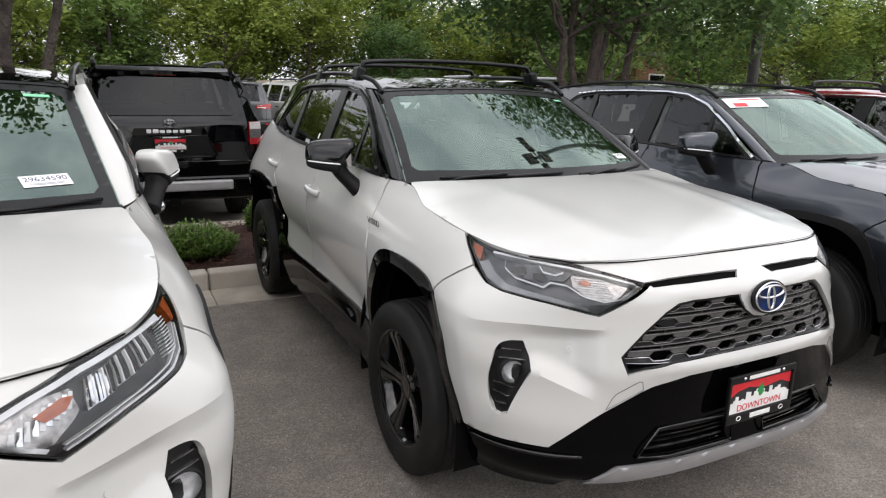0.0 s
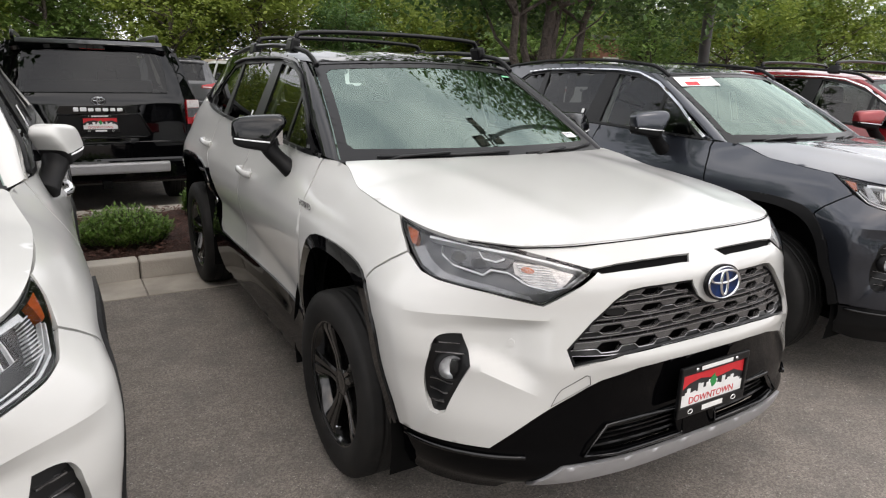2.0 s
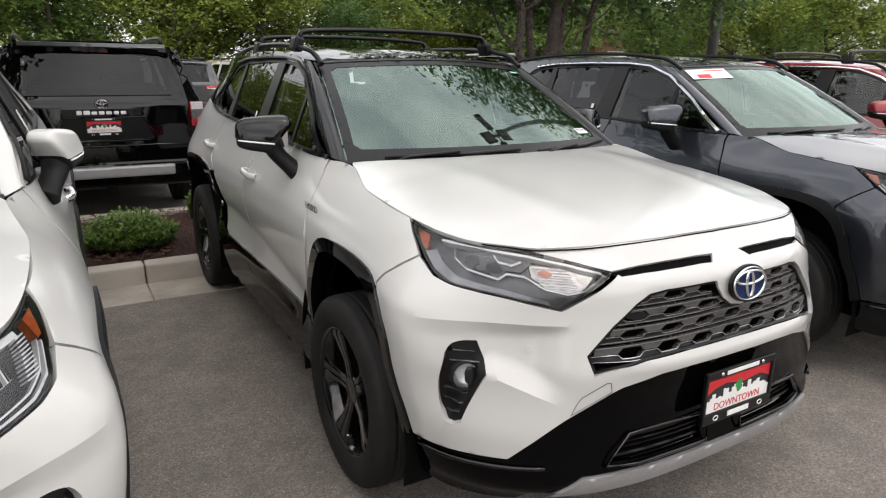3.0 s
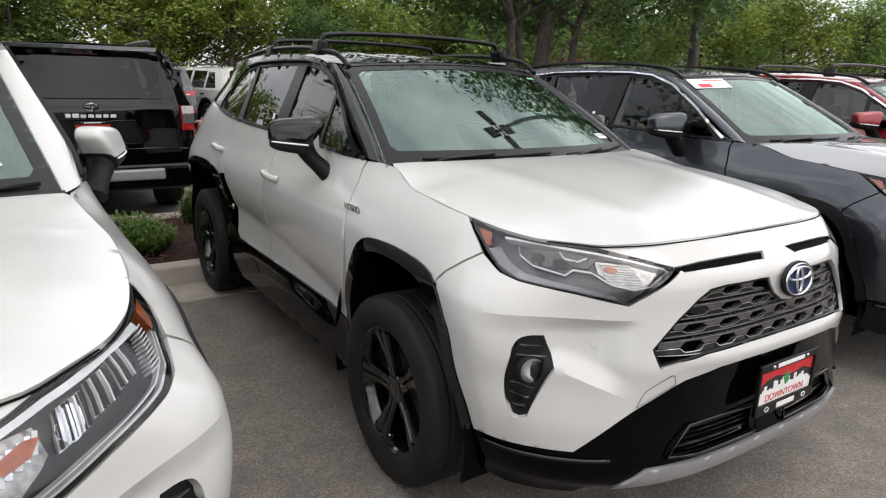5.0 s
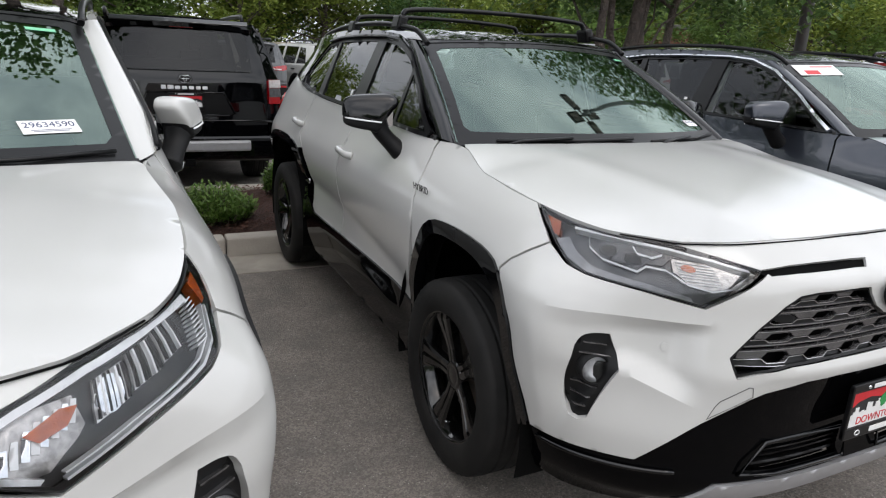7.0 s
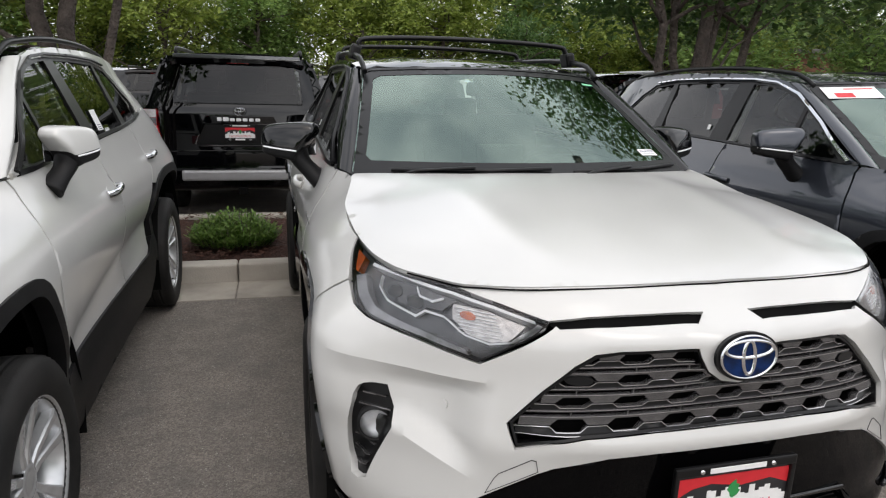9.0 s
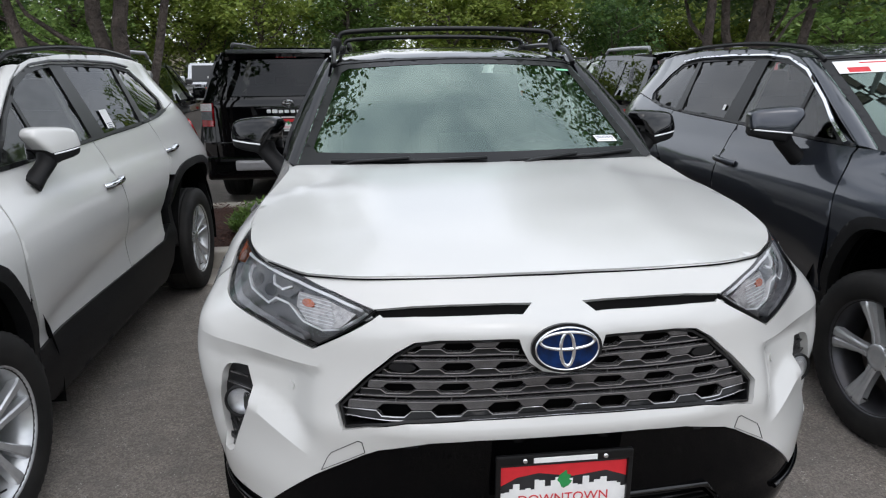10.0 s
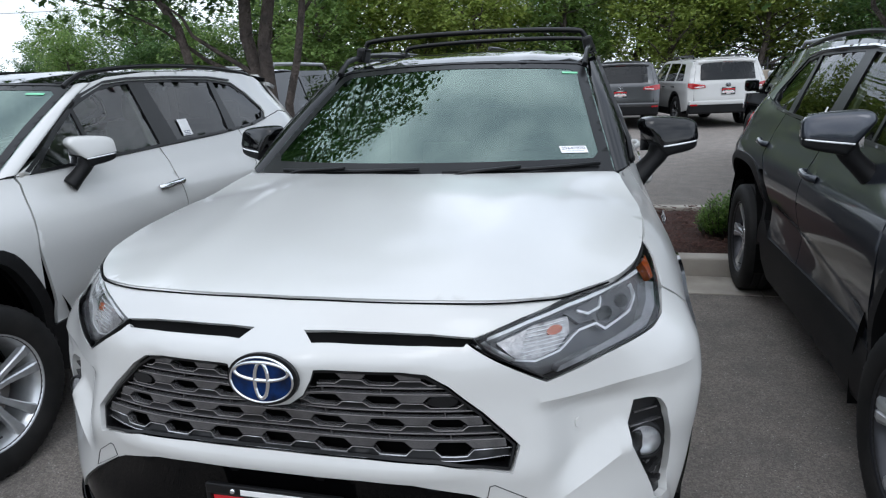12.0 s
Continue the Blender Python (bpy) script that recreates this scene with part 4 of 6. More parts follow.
    arc = [(.50, 1.172), (.75, 1.345), (1.0, 1.486), (1.2, 1.550), (1.4, 1.567), (1.8, 1.571), (2.2, 1.563), (2.46, 1.540)]
    both("window_bright_strip", CHROME if chrome else TRIM, S, flank(arc) + flank([(y - (.014 if y < 1.1 else 0), z + .009) for y, z in arc[::-1]]), step=.02, off=.017, depth=.012, parent=frames)
    screen = [(0, .012), (.645, .012), (.642, .86), (.60, .885), (0, .888)]
    sc = whole("windscreen", WINDSHIELD, screen_form, screen, step=.06, off=0, depth=.004, away=(0, 1.5, .8))
    # ceramic band laid over the glass, to dull the sky's reflection there
    inn = [(0, .10), (.585, .10), (.605, .14), (.592, .80), (.56, .835), (0, .845)]
    whole("windscreen_band", TRIM, screen_form, screen[:1] + [(.64, .012), (.637, .86), (.60, .883), (0, .886)] + inn[::-1], step=.03, off=.0016, depth=.001, parent=sc, away=(0, 1.5, .8), label="black ceramic edge band")
    whole("screen_surround", TRIM, screen_form, [(0, -.012), (.660, -.012), (.657, .885), (.61, .910), (0, .908), (0, .890), (.602, .888), (.647, .862), (.650, .008), (0, .008)], step=.04, off=.004, depth=.03, away=(0, 1.5, .8))
    whole("sensor_cover", DARK, screen_form, [(0, .70), (.05, .70), (.09, .86), (0, .86)], step=.05, off=-.012, depth=.03, parent=sc, away=(0, 1.5, .8))

    # front pillars, from the door opening to the windscreen's edge
    side_pts = [(.44, 1.172), (.60, 1.282), (.75, 1.368), (.88, 1.444), (1.0, 1.506), (1.12, 1.554)]
    for s in (1, -1):
        bm, rows = bmesh.new(), []
        for k, (y0, z0) in enumerate(side_pts):
            a = Vector((float(side_x(np.array(y0), np.array(z0))) + .005, y0, z0))
            b = Vector(screen_form(np.array([.652]), np.array([.9 * (-.01 + .20 * k)]))[0]) + Vector((0, -.004, .008))
            out = ((a + b) / 2 - Vector((0, y0 + .4, z0 - .3))).normalized()
            prof = [(0, -.025), (0, 0), (.2, .010), (.5, .016), (.8, .012), (1, .002), (1, -.025)]
            rows.append([bm.verts.new([(a.lerp(b, t) + out * h)[i] * (s if i == 0 else 1) for i in range(3)]) for t, h in prof])
        for r0, r1 in zip(rows, rows[1:]):
            for i in range(len(r0) - 1):
                f = bm.faces.new((r0[i], r1[i], r1[i + 1], r0[i + 1]))
                f.smooth = True
        bmesh.ops.recalc_face_normals(bm, faces=bm.faces)
        part("front_pillar", bm, upper_mat, car)

    # roof rails and bars
    for s in (1, -1):
        pts = [(s * .585, .985, 1.540), (s * .588, 1.06, 1.582), (s * .592, 1.18, 1.614), (s * .598, 1.6, 1.644), (s * .585, 2.2, 1.642), (s * .552, 2.7, 1.610), (s * .540, 2.86, 1.590), (s * .53, 2.95, 1.565)]
        part("roof_rail", tube(catmull(pts, 5), .012, 10, 1.1), TRIM, car, "satin black roof rail")
    if crossbars:
        for y0 in (1.34, 2.08):
            z0, bar = (1.650 if y0 < 2 else 1.640), new("crossbar")
            bar.parent = car
            tagged(bar, label="satin black roof crossbar")
            pts = [(-.575, y0, z0 - .005), (-.565, y0, z0 + .040), (-.52, y0, z0 + .058), (-.3, y0, z0 + .070), (0, y0, z0 + .074), (.3, y0, z0 + .070), (.52, y0, z0 + .058), (.565, y0, z0 + .040), (.575, y0, z0 - .005)]
            part("beam", tube(catmull(pts, 5), .017, 10, .75), TRIM, bar)
            for s in (1, -1):
                part("foot", boxed((.05, .10, .075), (s * .588, y0, z0 - .010), .014, pose(0, 0, 0, 0, -s * 14)), TRIM, bar)

    # door mirrors
    mx, my, mz, sweep, grow = mirror
    for s in (1, -1):
        mi = new("door_mirror")
        mi.parent = car
        mi.matrix_basis = pose(s * mx, my, mz, 0, 0, s * sweep) @ Matrix.Scale(grow, 4)
        cap = bmesh.new()
        bmesh.ops.create_uvsphere(cap, u_segments=48, v_segments=30, radius=1)
        for v in cap.verts:
            q = v.co
            q.x, q.y, q.z = (math.copysign(abs(c) ** .36, c) for c in q)
            k = min(1.0, max(0.0, (s * q.x + 1) / 2))
            hi, lo = .088 - .020 * k ** 2, -.074 + .030 * k ** 1.6
            z = hi * q.z if q.z > 0 else -lo * q.z
            y = q.y * (.068 - .016 * k ** 2) + .012 * k ** 2 + .022 * max(0, q.z) * (1 if q.y < 0 else 0)
            cut = .62 * min(1.0, max(0.0, (.045 - z) / .095)) if s * q.x < 0 else 0.0
            q.x, q.y, q.z = q.x * .122 * (1 - cut), min(y, .048), z
        for f in cap.faces:
            f.smooth = True
        lowcap = cap.copy()
        bmesh.ops.bisect_plane(cap, geom=cap.verts[:] + cap.edges[:] + cap.faces[:], plane_co=(0, 0, -.022), plane_no=(s * .10, 0, -1), clear_outer=True)
        part("mirror_cap", cap, mirror_mat, mi)
        for v in lowcap.verts:
            v.co *= .972
            v.co.z -= .010 if v.co.z < -.02 else 0.0
        part("mirror_case", lowcap, CLAD, mi, "black lower mirror case")
        part("mirror_glass", boxed((.20, .004, .115), (0, .050, 0), .001), CHROME, mi)
        part("indicator", tube([(s * .116, -.016, -.017), (s * .100, -.040, -.019), (s * .06, -.058, -.022), (0, -.070, -.027), (-s * .05, -.074, -.031)], .0036, 8), LAMPLITE, mi, "clear indicator strip")
        arm = tube(catmull([(-s * .030, .0, -.040), (-s * .052, .0, -.082), (-s * .092, .003, -.125), (-s * .135, .004, -.165)], 5), [.060 - .012 * math.sin(math.pi * k / 15) for k in range(16)], 12, .75)
        part("mirror_arm", arm, CLAD, mi)
    # handles
    for s in (1, -1):
        for door, y0, z0 in ((doors[0 if s > 0 else 1], 1.27, .985), (rdoors[0 if s > 0 else 1], 2.31, 1.035)):
            x0 = float(side_x(np.array(y0), np.array(z0)))
            part("handle_cup", mesh_of("handle_cup", sheet(S, [(U_AXLE + y0 + .045 + a, z0 - .004 + b) for a, b in ellipse(.05, .026, 20)], step=.02, off=.0015, depth=.004, side=s)), paint_mat, door)
            part("handle", tube(catmull([(s * (x0 + .004), y0 - .035, z0 - .008), (s * (x0 + .030), y0 + .0, z0 - .003), (s * (x0 + .036), y0 + .07, z0 + .003), (s * (x0 + .026), y0 + .155, z0 + .004), (s * (x0 - .004), y0 + .185, z0)], 5), .0135, 10, 1.3), handle_mat, door)
    # wipers
    for x0, x1 in ((-.60, -.10), (-.02, .52)):
        w = new("wiper")
        w.parent = car
        def on(a, b, h):
            q = screen_form(np.array([a]), np.array([b]))[0]
            return (float(q[0]), float(q[1]) - h * .5, float(q[2]) + h)
        part("blade", tube([on(-x0, .045, .010), on(-(x0 * .6 + x1 * .4), .028, .011), on(-x1, .020, .010)], .006, 6, 1.2), TRIM, w)
        part("arm", tube([on(-x1 + .02, -.01, .008), on(-(x0 * .15 + x1 * .85), .008, .018), on(-(x0 * .5 + x1 * .5), .034, .020)], .008, 6, .7), TRIM, w)

    # headlamps and fog lamps
    for s in (1, -1):
        lamp = new("headlamp")
        lamp.parent = car
        def piece(name, mat, outer, off, depth=.006, step=.025, holes=(), label="", form=skin):
            return part(name, mesh_of(name, sheet(form, outer, holes, step=step, off=off * .62, depth=depth, side=s)), mat, lamp, label)
        piece("lens", LENS, shrunk(LAMP, .002), .0, .004, .03)
        piece("housing", LAMPIN if lamp_style == "projector" else LAMPDK, shrunk(LAMP, .001), -.055, .003, .03, label="dark grey lamp housing")
        piece("bezel", TRIM, shrunk(LAMP, .001), -.003, .022, .025, [shrunk(LAMP, .0035)], "black lamp edge")
        up = [(.49, .990), (.58, 1.011), (.69, 1.029), (.86, 1.043), (.99, 1.047)]
        piece("light_guide", LAMPLITE, [(u, z - .004) for u, z in up] + [(u, z - (.010 if lamp_style == "projector" else .014)) for u, z in up[::-1]], -.012, .03, .03, label="clear light guide strip")
        piece("side_marker", AMBER, [(1.045, 1.047), (1.105, 1.054), (1.085, 1.040), (1.055, 1.015), (1.035, 1.012)], -.012, .02, .02, label="amber side marker")
        if lamp_style == "projector":
            c = [(1.040, 1.004), (.985, .966), (.920, .942), (.765, .919), (.645, .896), (.655, .909), (.765, .933), (.910, .957), (.962, .984), (1.000, 1.016)]
            piece("light_guide", LAMPSMOKE, c, -.016, .03, .02, label="frosted daytime light guide")
            piece("inner_bezel", LAMPIN, [(.93, 1.022), (.92, 1.0), (.88, .982), (.79, .966), (.765, .985), (.72, .985), (.68, 1.010), (.80, 1.028)], -.030, .01, .02)
            ln = [(.935, 1.022), (.928, 1.0), (.885, .976), (.79, .958), (.765, .974), (.715, .970), (.66, .940), (.60, .926), (.545, .938)]
            piece("trim_strip", LAMPLITE, ln + [(u + .001, z + .0052) for u, z in ln[::-1]], -.020, .012, .02)
            ln = [(.80, 1.020), (.785, 1.002), (.745, .996), (.715, 1.006)]
            piece("trim_strip", LAMPLITE, ln + [(u, z + .005) for u, z in ln[::-1]], -.020, .012, .02)
            for uc, zc in ((.870, 1.003), (.80, .990)):
                piece("projector_lens", BLACKP, [(uc + a, zc + b) for a, b in ellipse(.026, .014, 18)], -.026, .01, .014, label="dark projector lens")
            piece("turn_reflector", LAMPTURN, [(.515, .978), (.60, 1.000), (.69, 1.004), (.695, .972), (.655, .945), (.60, .932), (.56, .942)], -.034, .01, .016)
            for k in range(8):
                zz = .944 + k * .007
                piece("flute", LAMPLITE, [(.575 + k * .001, zz), (.68, zz + .004), (.68, zz + .0052), (.575 + k * .001, zz + .0012)], -.027, .006, .05)
            piece("turn_bulb", AMBER, [(.652 + a, .984 + b) for a, b in ellipse(.020, .009, 14)], -.026, .01, .012, label="amber turn signal bulb")
            piece("trim_strip", LAMPLITE, [(.47, .975), (.545, .936), (.552, .944), (.485, .982)], -.020, .012, .02)
        else:
            for dz, w in ((.007, .0045), (.018, .0030)):
                ln = [(1.045 - dz, 1.000 + dz * .6), (.985 - dz * .6, .953 + dz), (.918, .934 + dz), (.765, .913 + dz), (.632, .889 + dz)]
                piece("light_guide", LAMPLITE, ln + [(u, z + w) for u, z in ln[::-1]], -.012, .012, .02, label="thin silver light guide")
            for k in range(11):
                zc = .968 + k * .0062
                piece("fin", LAMPLITE, [(.930 + k * .0045, zc), (.972 + k * .0035, zc + .002), (.972 + k * .0035, zc + .0040), (.930 + k * .0045, zc + .0024)], -.010, .02, .03)
            for k in range(3):
                uc, zc = .735 + k * .078, .975 + k * .0125
                piece("reflector", FOGREF, [(uc - .035, zc - .024), (uc + .031, zc - .016), (uc + .035, zc + .037), (uc - .031, zc + .031)], -.040, .006, .02, label="bright reflector bay")
                if k == 0:
                    piece("bowl", CHROME, [(uc - .006 + a, zc + .004 + b) for a, b in ellipse(.027, .025, 20)], -.030, .010, .014, label="bright round reflector bowl")
                # black and pale bars paint in the shade and shine of chrome flutes
                for j in range(7):
                    uu, dark = uc - .031 + j * .0098, j % 3 != 1
                    piece("flute", TRIM if dark else LAMPLITE, [(uu, zc - .021 + .001 * j), (uu + (.0016 if dark else .0042), zc - .021 + .001 * j), (uu + (.0020 if dark else .0046), zc + .031 + .0008 * j), (uu + .0004, zc + .031 + .0008 * j)], -.026 - .003 * (j % 2), .010, .05)
            piece("turn_reflector", LAMPTURN, [(.50, .980), (.60, 1.002), (.665, 1.000), (.682, .958), (.62, .913), (.585, .915)], -.036, .01, .016)
            for k in range(9):
                a, b = .545 + .014 * k, .936 + .004 * k
                piece("facet", CHROME if k % 2 else LAMPLITE, [(a, b), (a + .010, b - .004), (a + .014, b + .034 - .002 * abs(k - 4)), (a + .005, b + .036 - .002 * abs(k - 4))], -.026 - .003 * (k % 3), .008, .03)
            piece("turn_bulb", AMBER, [(.590, .976), (.640, .990), (.668, .986), (.652, .966), (.612, .960)], -.020, .01, .016, label="amber turn bulb cover")
            piece("trim_strip", LAMPLITE, [(.47, .975), (.60, .905), (.607, .911), (.485, .982)], -.020, .012, .02)
        fog = new("fog_lamp_bezel")
        fog.parent = car
        def fpiece(name, mat, outer, off, depth, step=.02, holes=(), label=""):
            return part(name, mesh_of(name, sheet(skin, outer, holes, step=step, off=off, depth=depth, side=s)), mat, fog, label)
        fpiece("bezel", TRIM, shrunk(FOG, -.004), -.020, .004, label="black fog lamp recess")
        for k in range(7):
            zc = .570 + k * .030
            row = [u for u in np.linspace(.80, 1.01, 110) if within(np.array([(u, zc)]), np.array(shrunk(FOG, .012)))[0]]
            if row and abs(zc - .672) > .03:
                fpiece("slat", GUNMETAL, [(min(row), zc - .001), (max(row), zc + .001), (max(row), zc + .0045), (min(row), zc + .0025)], -.008, .012)
        q = skin(np.array(.893), np.array(.676))
        ax = Vector((s * .22, -.97, .03)).normalized()
        rot = Vector((0, -1, 0)).rotation_difference(ax).to_matrix().to_4x4()
        base = Matrix.Translation((s * (q[0] - .014), q[1] - .002, q[2])) @ rot @ Matrix.Scale(.90, 4)
        for nm, prof, mt, lb in (("shroud", [(.03, .050), (-.006, .050), (-.009, .046), (-.002, .042)], CLAD, ""), ("reflector", [(.014, .004), (.011, .025), (-.002, .043)], FOGREF, ""), ("lens", [(-.004, .043), (-.013, .030), (-.017, .014), (-.018, .001)], LENS, "clear round fog lamp lens")):
            bm = lathe(prof, 28, "y")
            bm.transform(base)
            part(nm, bm, mt, fog, lb)

    # plain front plate bracket stays with the bumper; wheels
    for y0 in (0.0, 2.69):
        for s in (1, -1):
            wheel(car, s * .805, y0, s, rims, z=.345)
    # wheel wells and floor
    for y0 in (0.0, 2.69):
        for s in (1, -1):
            bm = bmesh.new()
            a = [(y0 + math.cos(t) * .50, .36 + math.sin(t) * .535) for t in np.linspace(-.25, math.pi + .25, 18)]
            r0, r1 = ([bm.verts.new((s * x, y, min(z, .91))) for y, z in a] for x in (.896, .55))
            for k in range(len(a) - 1):
                bm.faces.new((r0[k], r1[k], r1[k + 1], r0[k + 1]))
            bm.faces.new(r1)
            part("wheel_well", bm, DARK, car, "dark wheel well liner")
    bm = boxed((1.10, 4.1, .10), (0, 1.33, .29), .03)
    part("floor_pan", bm, DARK, car)
    # cabin
    dash = part("dashboard", boxed((1.34, .55, .30), (0, .62, .985), .06), DASH, car, "black soft dashboard")
    part("instrument_hood", boxed((.36, .24, .09), (.36, .70, 1.135), .035), DASH, dash)
    part("screen", boxed((.22, .02, .13), (0, .72, 1.17), .006, pose(0, 0, 0, -12)), BLACKP, dash)
    part("steering_wheel", tube([(.36 + .185 * math.cos(a), 1.02 - .06 * math.sin(a), 1.02 + .175 * math.sin(a)) for a in np.linspace(0, 2 * math.pi, 28, endpoint=False)], .016, 8, closed=True), DASH, car)
    for x0 in (-.36, .36):
        st = new("front_seat")
        st.parent = car
        part("cushion", boxed((.50, .52, .16), (x0, 1.42, .66), .06), seats, st)
        part("backrest", boxed((.48, .14, .62), (x0, 1.74, 1.02), .06, pose(0, 0, 0, -14)), seats, st)
        part("headrest", boxed((.26, .10, .18), (x0, 1.84, 1.40), .045, pose(0, 0, 0, -8)), seats, st)
    rs = new("rear_seat")
    rs.parent = car
    part("cushion", boxed((1.22, .50, .16), (0, 2.28, .66), .06), seats, rs)
    part("backrest", boxed((1.22, .16, .60), (0, 2.66, .98), .06, pose(0, 0, 0, -16)), seats, rs)
    for x0 in (-.38, .38):
        part("headrest", boxed((.25, .10, .16), (x0, 2.74, 1.32), .045), seats, rs)
    part("headliner", mesh_of("headliner", *[sheet(roof_form, [(0, 1.02), (.54, 1.14), (.57, 2.8), (0, 2.9)], step=.2, off=-.04, depth=.01, side=s, open_x=True, away=(0, 1.8, 1)) for s in (1, -1)]), CLOTHL if seats == CLOTHL else CLOTHB, car)
    part("cabin_floor", boxed((1.40, 2.5, .04), (0, 1.75, .50), .01), DASH, car)
    part("firewall", boxed((1.5, .04, .65), (0, .55, .82), .01), DASH, car)
    part("boot_floor", boxed((1.30, .7, .04), (0, 3.1, .78), .01), DASH, car)
    part("rear_mirror", boxed((.22, .03, .065), (0, .93, 1.475), .02), DASH, car, "black cabin mirror")
    for s in (1, -1):
        part("door_card", boxed((.03, 2.2, .62), (s * .76, 1.55, .87), .012), seats if seats == CLOTHL else DASH, car)
        part("pillar_lining", boxed((.02, .12, .38), (s * .66, 1.46, 1.36), .008, pose(0, 0, 0, 0, -s * 21)), CLOTHL, car, "pale pillar lining")
    if badge_on:
        for s in (1, -1):
            lettering("badge", "HYBRID", .040, Matrix.Translation((s * .891, .320, .992)) @ pose(0, 0, 0, 0, 0, s * 90) @ pose(0, 0, 0, 8), GUNMETAL, car, .001, "dark chrome fender lettering")
            part("emblem_stud", lathe([(-.004, .001), (-.004, .016), (.002, .018)], 20, "x", (s * .886, 2.05, .70)), CHROME, car)
    return car


LIFT = .023  # tyres stand on the ground
LOT = "crossovers in the front row"
hero = crossover(WHITE, BLACKP, ROOFBLACK, LOWBLACK, LOWBLACK, BLACKP, WHITE, BLACKP, "black", True, "projector", CLOTHB, True, BLUE)
hero.matrix_world = pose(0, 0, LIFT)
tagged(hero, "pearl white compact crossover with gloss black roof, arches and black wheels", "car", LOT)
left_car = crossover(WHITE, WHITE, ROOFBLACK, CLAD, CLAD, WHITE, CHROME, CLAD, "silver", False, "reflector", CLOTHL, False, BLACKP, (.875, .78, 1.235, 60, .90))
left_car.matrix_world = pose(-2.595, -.22, LIFT)
tagged(left_car, "white compact crossover with chrome handles, silver wheels and dark cladding", "car", LOT)
right_car = crossover(GREYP, GREYP, GREYP, CLAD, CLAD, GREYP, GREYP, CLAD, "dark", False, "reflector", CLOTHB, False, BLACKP, (.945, .785, 1.235, 8, 1.05))
right_car.matrix_world = pose(2.51, .0, LIFT)
tagged(right_car, "dark grey metallic crossover with bright window line, parked in the row", "car", LOT)
red_car = copy_thing(hero, pose(5.02, -.05, LIFT))
tagged(red_car, "dark red crossover with roof bars, mostly hidden in the row", "car", LOT)
for o in red_car.children_recursive:
    if o.type == "MESH" and (o.material_slots[0].material == WHITE or o.name.startswith(("window_frame", "roof_panel", "tail_frame", "front_pillar"))):
        dress(o, REDP)
    elif o.type == "MESH" and o.name.startswith("window_bright_strip"):
        dress(o, CHROME)
    elif o.type == "MESH" and o.name.startswith("mirror_cap"):
        dress(o, REDP)

# ---- ground, kerbs and planting strip ----
ASPHALT, an, al, ap = tree("asphalt")
big, mid, grit = noisy(an, al, .35, 5.0, .3, .7), noisy(an, al, 5.0, 6.0, .3, .75), noisy(an, al, 150.0, 2.0, .38, .66)
base = mixed(an, al, big, (.352, .303, .262), (.425, .368, .320))
base = mixed(an, al, mid, base, (.225, .206, .187))
base = mixed(an, al, noisy(an, al, 130.0, 3.0, .46, .70), base, (.165, .147, .130))
stones = an.new("ShaderNodeTexVoronoi")
stones.inputs["Scale"].default_value = 105.0
stc, tone = an.new("ShaderNodeTexCoord"), an.new("ShaderNodeSeparateColor")
al.new(stc.outputs["Object"], stones.inputs["Vector"])
al.new(stones.outputs["Color"], tone.inputs[0])
deep = an.new("ShaderNodeMapRange")
deep.inputs[1].default_value, deep.inputs[2].default_value, deep.inputs[3].default_value, deep.inputs[4].default_value = .15, .95, .0, .62
al.new(tone.outputs[0], deep.inputs[0])
base = mixed(an, al, deep.outputs[0], base, (.130, .117, .105))
speck = an.new("ShaderNodeTexVoronoi")
speck.inputs["Scale"].default_value = 70.0
atc = an.new("ShaderNodeTexCoord")
al.new(atc.outputs["Object"], speck.inputs["Vector"])
sr = an.new("ShaderNodeMapRange")
sr.inputs[1].default_value, sr.inputs[2].default_value, sr.inputs[3].default_value, sr.inputs[4].default_value = .10, .26, 1.0, 0.0
al.new(speck.outputs["Distance"], sr.inputs[0])
pick = an.new("ShaderNodeMath")
pick.operation = "MULTIPLY"
al.new(sr.outputs[0], pick.inputs[0])
al.new(noisy(an, al, 21.0, 2.0, .52, .60), pick.inputs[1])
base = mixed(an, al, pick.outputs[0], base, (.60, .56, .51))
al.new(base, ap.inputs["Base Color"])
ap.inputs["Roughness"].default_value = .82
bumped(an, al, ap, grit, .8, .008)
CONCRETE = surface("kerb_concrete", (.46, .43, .38), (.34, .31, .27), 2.6, .86, bump=.5, fine=90, dist=.004)
GUTTER = surface("gutter_concrete", (.40, .365, .315), (.27, .245, .21), 3.4, .88, bump=.5, fine=90, dist=.004)
MULCH = surface("bark_mulch", (.105, .046, .033), (.038, .018, .013), 55, .95, bump=1.0, fine=70, dist=.03)
CHIP = surface("bark_chip", (.110, .048, .034), (.045, .020, .015), 30, .9)


def structure(name, data, material, label, category):
    ob = part(name, data, material, None, label)
    return tagged(ob, category=category, kind="structure")


gm = bmesh.new()
bmesh.ops.create_grid(gm, x_segments=60, y_segments=60, size=160)
structure("ground", gm, ASPHALT, "grey-brown worn asphalt of the car lot", "ground")


def kerb_row(name, y0, y1, top, xs, material, label):
    """A row of cast lengths with open joints."""
    o = new(name)
    tagged(o, label, "kerb", kind="structure")
    for x0, x1 in zip(xs, xs[1:]):
        part("kerb_length", boxed((x1 - x0 - .008, y1 - y0, top + .10), ((x0 + x1) / 2, (y0 + y1) / 2, (top - .10) / 2), .022, seg=3), material, o)
    return o


